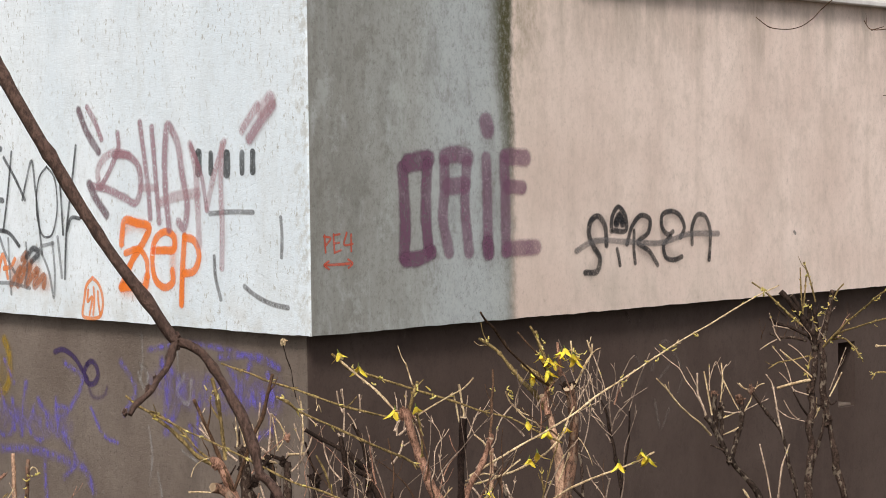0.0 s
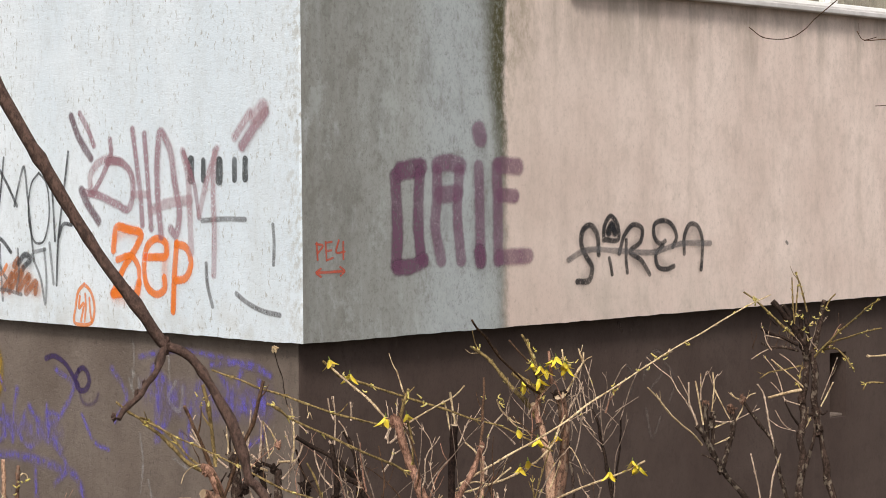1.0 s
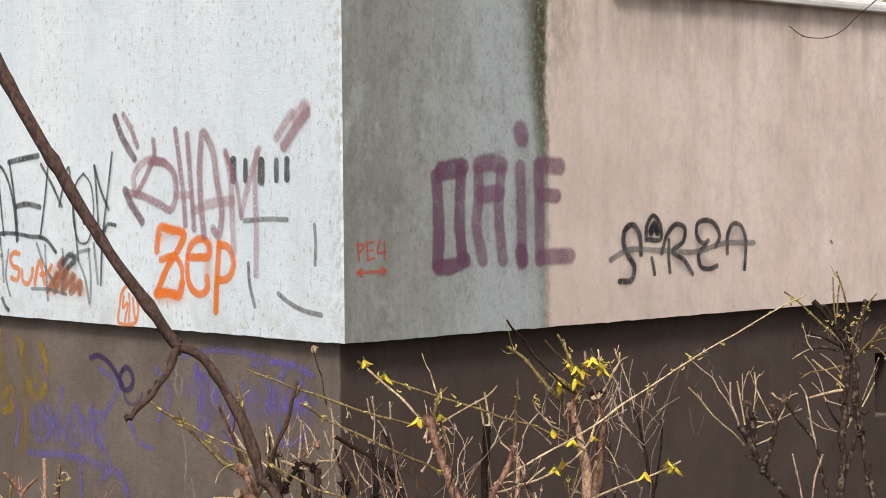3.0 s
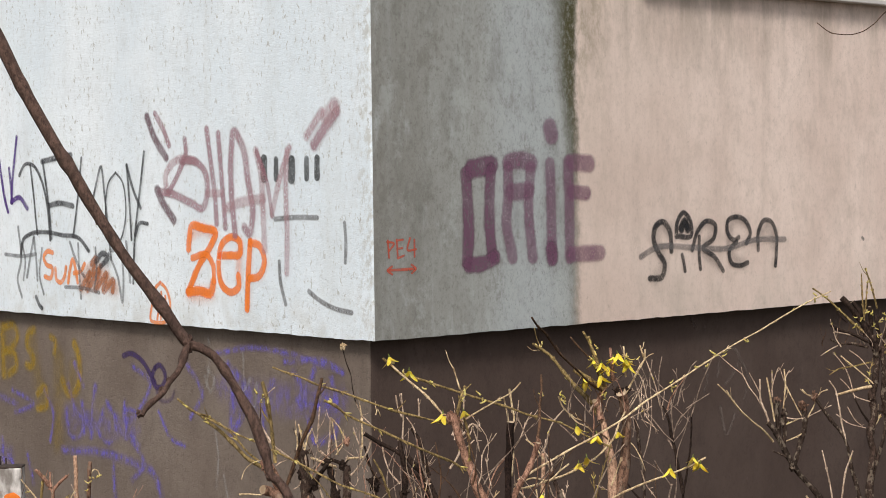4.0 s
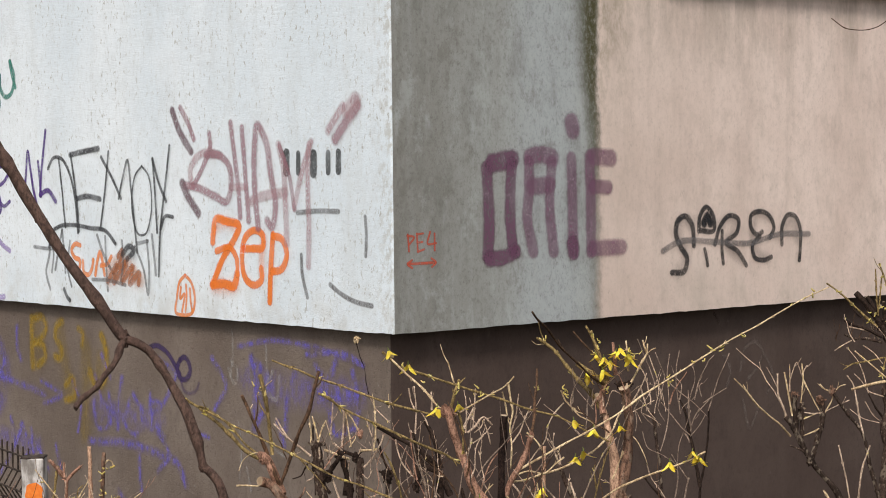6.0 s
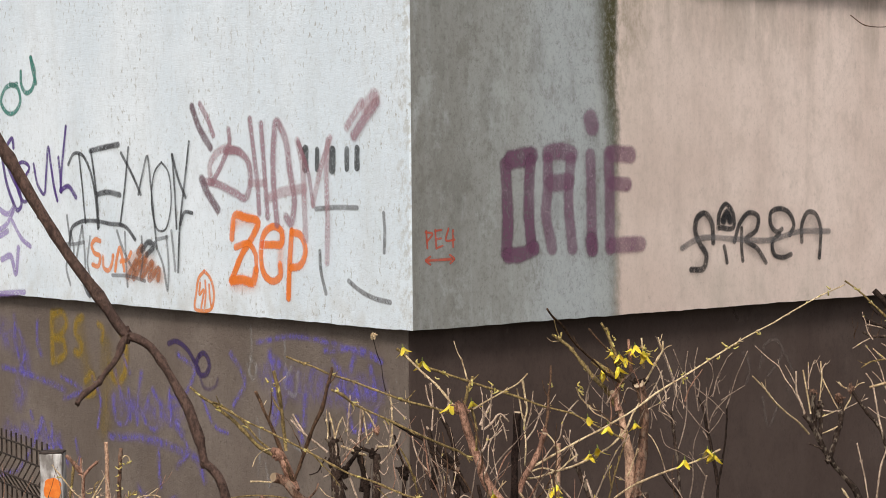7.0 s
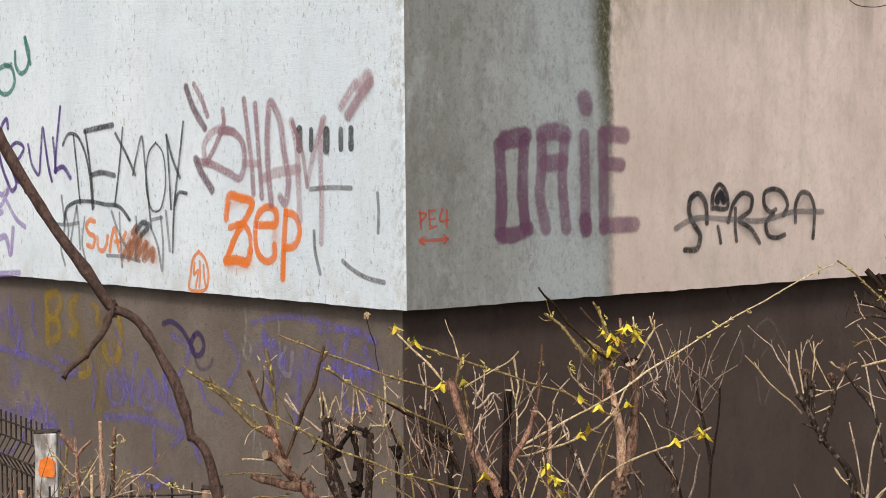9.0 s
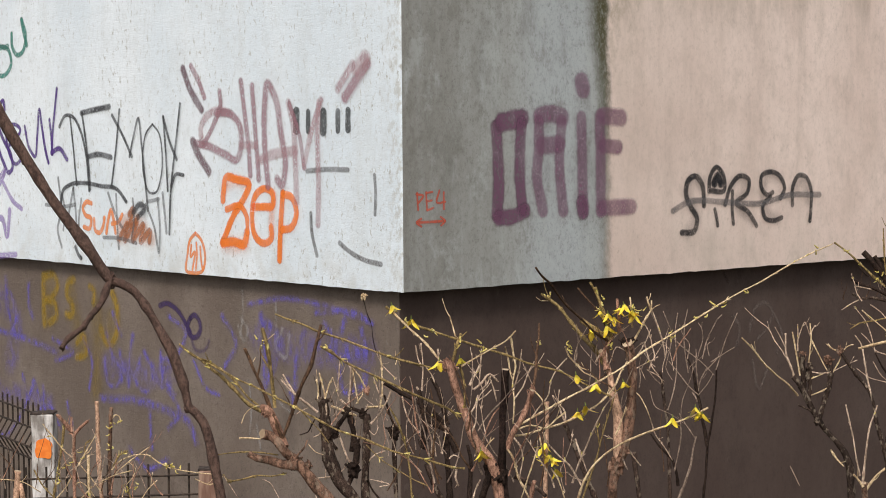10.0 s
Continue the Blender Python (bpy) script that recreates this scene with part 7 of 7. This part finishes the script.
knot(plant, "-3.2951,-3.6900,1.4954", 0.0028, "bark_smooth")
knot(plant, "-3.2911,-3.6929,1.5022", 0.0024, "bark_smooth")
knot(plant, "-3.2841,-3.6977,1.5164", 0.0024, "bark_smooth")
knot(plant, "-3.3075,-3.6805,1.4808", 0.0024, "bark_smooth")
knot(plant, "-3.2422,-3.7394,1.4372", 0.0034, "bark_smooth")
knot(plant, "-3.2982,-3.6821,1.5652", 0.0040, "bark_smooth")
knot(plant, "-3.3219,-3.6583,1.6132", 0.0038, "bark_smooth")
knot(plant, "-3.2343,-3.7471,1.4251", 0.0030, "bark_smooth")
knot(plant, "-3.2460,-3.7342,1.4639", 0.0030, "bark_smooth")
plant = shrub("low_shrub", (-1.75, -0.93), "low shrub of tan cut stalks and dry twigs with opening buds", "shrub")
twig(plant, "stem", "bark_red", 0.0046, 0.0043, "-1.751,-0.934,-0.030 -1.751,-0.934,0.390 -1.751,-0.934,0.780 -1.745,-0.923,0.833 -1.741,-0.917,0.899 -1.745,-0.925,0.943")
twig(plant, "branch", "bark_red", 0.0046, 0.0040, "-1.740,-0.916,0.939 -1.756,-0.911,0.962 -1.768,-0.906,0.979 -1.770,-0.892,0.986")
twig(plant, "branch", "bark_red", 0.0046, 0.0036, "-1.745,-0.925,0.940 -1.729,-0.929,0.958 -1.717,-0.941,0.972")
twig(plant, "twig", "bark_red", 0.0029, 0.0024, "-1.749,-0.925,0.947 -1.747,-0.917,0.963 -1.744,-0.912,0.981")
twig(plant, "stem", "bark_stalk", 0.0064, 0.0054, "-1.679,-0.890,-0.030 -1.656,-0.876,0.378 -1.641,-0.867,0.756 -1.640,-0.860,0.826 -1.638,-0.849,0.907 -1.640,-0.852,0.962 -1.639,-0.849,1.002")
twig(plant, "stem", "bark_rough", 0.0058, 0.0041, "-1.669,-0.898,-0.030 -1.642,-0.886,0.378 -1.624,-0.878,0.756 -1.620,-0.871,0.825 -1.622,-0.877,0.908 -1.618,-0.878,0.962 -1.611,-0.869,0.985")
twig(plant, "twig", "bark_tan", 0.0020, 0.0014, "-1.614,-0.873,0.959 -1.608,-0.882,0.969 -1.596,-0.880,0.963 -1.594,-0.883,0.948")
twig(plant, "stem", "bark_olive", 0.0040, 0.0030, "-1.776,-0.909,-0.030 -1.784,-0.900,0.390 -1.789,-0.895,0.779 -1.773,-0.894,0.846 -1.760,-0.902,0.937 -1.756,-0.904,0.974")
twig(plant, "stem", "bark_tan", 0.0040, 0.0033, "-1.733,-0.949,-0.030 -1.727,-0.954,0.390 -1.723,-0.957,0.779 -1.726,-0.956,0.836 -1.719,-0.943,0.892")
twig(plant, "twig", "bark_tan", 0.0020, 0.0013, "-1.627,-0.893,0.840 -1.611,-0.912,0.864 -1.584,-0.932,0.876 -1.563,-0.948,0.876 -1.546,-0.971,0.859 -1.522,-0.983,0.844 -1.482,-1.020,0.834 -1.445,-1.056,0.828")
twig(plant, "twig", "bark_tan", 0.0016, 0.0012, "-1.630,-0.904,0.828 -1.600,-0.919,0.856 -1.580,-0.939,0.877 -1.558,-0.948,0.893")
twig(plant, "twig", "bark_tan", 0.0016, 0.0012, "-1.744,-0.941,0.788 -1.715,-0.958,0.819 -1.681,-0.990,0.845 -1.644,-1.015,0.856")
twig(plant, "twig", "bark_tan", 0.0016, 0.0012, "-1.798,-0.873,0.966 -1.783,-0.898,0.934 -1.765,-0.917,0.902 -1.747,-0.924,0.885")
twig(plant, "twig", "bark_tan", 0.0020, 0.0015, "-1.742,-0.936,0.868 -1.724,-0.942,0.900 -1.713,-0.957,0.930 -1.707,-0.962,0.943")
twig(plant, "twig", "bark_tan", 0.0016, 0.0012, "-1.739,-0.930,0.876 -1.715,-0.945,0.840 -1.697,-0.965,0.804")
twig(plant, "twig", "bark_olive", 0.0022, 0.0013, "-1.785,-0.898,0.800 -1.779,-0.902,0.835 -1.778,-0.909,0.857 -1.764,-0.916,0.868")
twig(plant, "twig", "bark_tan", 0.0016, 0.0012, "-1.887,-0.812,0.839 -1.856,-0.825,0.834 -1.841,-0.856,0.831 -1.805,-0.871,0.805")
twig(plant, "stub", "bark_stalk", 0.0079, 0.0066, "-1.818,-0.874,-0.030 -1.840,-0.854,0.390 -1.854,-0.841,0.780 -1.851,-0.842,0.820 -1.849,-0.844,0.857")
twig(plant, "stub", "bark_stalk", 0.0066, 0.0053, "-1.806,-0.877,-0.030 -1.824,-0.858,0.389 -1.836,-0.846,0.778 -1.843,-0.855,0.803 -1.843,-0.845,0.825")
twig(plant, "twig", "bark_olive", 0.0022, 0.0017, "-1.818,-0.865,0.859 -1.808,-0.883,0.825 -1.785,-0.904,0.791")
twig(plant, "twig", "bark_tan", 0.0016, 0.0012, "-1.779,-0.893,0.788 -1.763,-0.910,0.814 -1.749,-0.920,0.844")
twig(plant, "twig", "bark_tan", 0.0016, 0.0011, "-1.746,-0.921,0.820 -1.740,-0.942,0.831 -1.723,-0.945,0.818 -1.711,-0.956,0.794")
twig(plant, "twig", "bark_olive", 0.0020, 0.0013, "-1.680,-0.988,0.866 -1.665,-0.994,0.892 -1.646,-0.999,0.901")
twig(plant, "twig", "bark_olive", 0.0017, 0.0012, "-1.674,-0.990,0.880 -1.660,-0.992,0.895")
twig(plant, "twig", "bark_tan", 0.0013, 0.0009, "-1.667,-1.006,0.795 -1.656,-1.003,0.820 -1.645,-1.019,0.841 -1.637,-1.019,0.860 -1.650,-1.010,0.876")
twig(plant, "twig", "bark_tan", 0.0013, 0.0009, "-1.627,-1.025,0.787 -1.615,-1.036,0.811 -1.600,-1.052,0.833")
twig(plant, "twig", "bark_olive", 0.0022, 0.0016, "-1.647,-1.012,0.788 -1.654,-1.010,0.810 -1.657,-0.999,0.822")
twig(plant, "twig", "bark_tan", 0.0016, 0.0012, "-1.535,-1.113,0.836 -1.506,-1.133,0.821 -1.481,-1.152,0.842")
twig(plant, "twig", "bark_olive", 0.0020, 0.0013, "-1.483,-1.154,0.845 -1.480,-1.165,0.833 -1.471,-1.170,0.826")
twig(plant, "twig", "bark_olive", 0.0016, 0.0011, "-1.725,-0.938,0.900 -1.726,-0.945,0.921 -1.713,-0.944,0.928")
knot(plant, "-1.744,-0.922,0.941", 0.0066, "bark_red")
buds(plant, "-1.538,-0.983,0.854", 3)
buds(plant, "-1.528,-0.992,0.849", 3)
buds(plant, "-1.521,-0.998,0.846", 3)
buds(plant, "-1.508,-1.010,0.841", 2)
buds(plant, "-1.611,-0.913,0.959", 3)
buds(plant, "-1.629,-0.898,0.952", 3)
buds(plant, "-1.634,-0.895,0.932", 2)
buds(plant, "-1.635,-0.897,0.898", 3)
buds(plant, "-1.607,-0.922,0.885", 3)
buds(plant, "-1.616,-0.915,0.877", 2)
buds(plant, "-1.781,-0.909,0.836", 4)
buds(plant, "-1.778,-0.910,0.852", 4)
buds(plant, "-1.764,-0.921,0.873", 3)
buds(plant, "-1.732,-0.946,0.895", 3)
buds(plant, "-1.794,-0.890,0.939", 2)
buds(plant, "-1.662,-1.012,0.811", 3)
buds(plant, "-1.643,-1.027,0.819", 3)
sprouts(plant, "-1.840,-0.849,0.819", 0.12, 12, 0.08, 0.2, ("bark_grey", "bark_dim", "bark_red", "bark_dusk"), 46)
sprouts(plant, "-1.730,-0.944,0.814", 0.16, 12, 0.06, 0.18, ("bark_grey", "bark_dim", "bark_red", "bark_dusk"), 47)
sprouts(plant, "-1.640,-1.022,0.794", 0.1, 8, 0.06, 0.14, ("bark_grey", "bark_dim", "bark_red", "bark_dusk"), 48)
plant = shrub("bare_sapling", (0.65, -2.10), "thin bare sapling reaching in beside the window", "tree")
twig(plant, "stem", "bark_dusk", 0.0107, 0.0046, "0.643,-2.107,-0.030 0.650,-2.098,0.376 0.638,-2.110,0.782 0.643,-2.088,1.360 0.660,-2.060,1.816 0.620,-2.014,2.303 0.551,-1.952,2.348")
twig(plant, "twig", "bark_dusk", 0.0021, 0.0012, "0.647,-2.068,1.816 0.647,-2.033,2.121 0.519,-1.902,2.259 0.393,-1.807,2.144 0.365,-1.772,2.107 0.350,-1.728,2.070 0.314,-1.725,2.044 0.304,-1.701,2.027 0.281,-1.685,2.019 0.247,-1.635,2.025 0.217,-1.612,2.052")
twig(plant, "twig", "bark_dusk", 0.0021, 0.0012, "0.671,-2.062,1.892 0.564,-1.962,1.984 0.467,-1.879,2.015 0.421,-1.833,2.018 0.410,-1.826,2.038")
twig(plant, "twig", "bark_dusk", 0.0018, 0.0010, "0.443,-1.828,2.014 0.441,-1.856,2.018 0.446,-1.865,2.021")
twig(plant, "twig", "bark_dusk", 0.0018, 0.0010, "0.670,-2.064,1.664 0.550,-1.971,1.801 0.481,-1.871,1.838 0.440,-1.865,1.836")


# ---- fence ----
def fence_post(place, height, half, material, label):
    top = thing("fence_post", (place[0], place[1], 0), label, "fence post", "fence posts")
    bm = bmesh.new()
    box(bm, (-half, -half, -0.05), (half, half, height), 0.006)
    bmesh.ops.subdivide_edges(bm, edges=[e for e in bm.edges if abs(e.verts[0].co.z - e.verts[1].co.z) > 0.3], cuts=12)
    bm.transform(Matrix.Translation((place[0], place[1], 0)) @ Matrix.Rotation(radians(-40), 4, "Z"))
    for v in bm.verts:
        v.co.x += noise.noise(v.co * 14) * 0.004
        v.co.y += noise.noise(v.co * 16) * 0.004
        v.co.z += noise.noise(v.co * 40) * 0.004 if v.co.z > height - 0.02 else 0
    part("post", bm, material, top)
    bm = bmesh.new()
    box(bm, (-half * 0.97, -half * 0.97, height - 0.004), (half * 0.97, half * 0.97, height + 0.003), 0.002)
    bmesh.ops.subdivide_edges(bm, edges=bm.edges[:], cuts=3, use_grid_fill=True)
    for v in bm.verts:
        v.co += Vector((noise.noise(v.co * 60), noise.noise(v.co * 70 + Vector((3, 1, 2))), noise.noise(v.co * 55))) * 0.004
    bm.transform(Matrix.Translation((place[0], place[1], 0)) @ Matrix.Rotation(radians(-40), 4, "Z"))
    part("cap", bm, CAP, top, "dark weathered cap")
    return top


def fence_panel(a, b, height):
    """Welded wire panel with V-shaped folds, hung between two posts."""
    a, b = Vector((*a, 0)), Vector((*b, 0))
    along = (b - a).normalized()
    out = Vector((along.y, -along.x, 0))
    top = thing("wire_fence", (a + b) / 2 + Vector((0, 0, 0.08)), "dark welded wire fence panel with folded top", "fence", "fence panels")
    span = (b - a).length

    def fold(z):
        k = height - z
        return out * (0.03 * (1 - abs(k - 0.10) / 0.05) if 0.05 < k < 0.15 else 0.0)

    zs = [0.03, height - 0.15, height - 0.10, height - 0.05, height + 0.03]
    count_w = int(span / 0.05)
    for k in range(1, count_w):
        p = a + along * span * k / count_w
        bm = bmesh.new()
        prev = None
        for z in zs:
            q = p + Vector((0, 0, z)) + fold(z)
            ring = [bm.verts.new(q + along * math.cos(w) * 0.0031 + out * math.sin(w) * 0.0031) for w in (0.5, 1.76, 3.0, 4.28, 5.5)]
            if prev:
                for i in range(5):
                    bm.faces.new((prev[i], prev[(i + 1) % 5], ring[(i + 1) % 5], ring[i]))
            prev = ring
        bm.faces.new(prev)
        part("wire", bm, WIRE, top)
    for z in (0.10, 0.35, height - 0.15, height - 0.10, height - 0.05, height):
        bm = bmesh.new()
        e0, e1 = a + Vector((0, 0, z)) + fold(z) + out * 0.005, b + Vector((0, 0, z)) + fold(z) + out * 0.005
        tube(bm, [e0, (e0 + e1) / 2, e1], 0.003, 0.003, 6, 0.0, 1)
        part("rail", bm, WIRE, top)


POSTS = [(-0.78, 2.20), (-1.062, 0.47), (-1.25, -0.74)]
ORANGE = plain("orange_mark", (0.70, 0.16, 0.02), (0.80, 0.24, 0.04), 60, 0.7, 0.3)
RAW_WOOD = plain("weathered_post_wood", (0.16, 0.085, 0.06), (0.40, 0.27, 0.20), 40, 0.85, 0.6, (1, 1, 0.15))
fence_post(POSTS[0], 0.78, 0.036, CONCRETE, "weathered concrete fence post")
marked = fence_post(POSTS[1], 0.78, 0.036, CONCRETE, "pale concrete fence post with an orange paint mark")
bm = bmesh.new()
blot = []
for k in range(28):
    w = 2 * math.pi * k / 28
    r = 0.031 * (1 + 0.16 * noise.noise(Vector((math.cos(w) * 2, math.sin(w) * 2, 3.3))) + 0.10 * noise.noise(Vector((math.cos(w) * 6, math.sin(w) * 6, 8.1))))
    sq = 1 / max(abs(math.cos(w)), abs(math.sin(w))) ** 0.55
    blot.append((max(-0.034, min(0.034, 0.004 + r * sq * 0.86 * math.cos(w))), 0.672 + r * sq * math.sin(w)))
outer = [bm.verts.new((x, -0.0385, z)) for x, z in blot]
inner = [bm.verts.new((x, -0.030, z)) for x, z in blot]
bm.faces.new(outer)
for k in range(28):
    bm.faces.new((outer[k], outer[k - 1], inner[k - 1], inner[k]))
bm.transform(Matrix.Translation((*POSTS[1], 0)) @ Matrix.Rotation(radians(-40), 4, "Z"))
part("paint_mark", bm, ORANGE, marked, "orange paint mark")
fence_post(POSTS[2], 0.78, 0.026, RAW_WOOD, "weathered brown wooden fence post")
fence_panel(POSTS[0], POSTS[1], 0.77)
fence_panel((-1.85, -0.34), POSTS[2], 0.765)
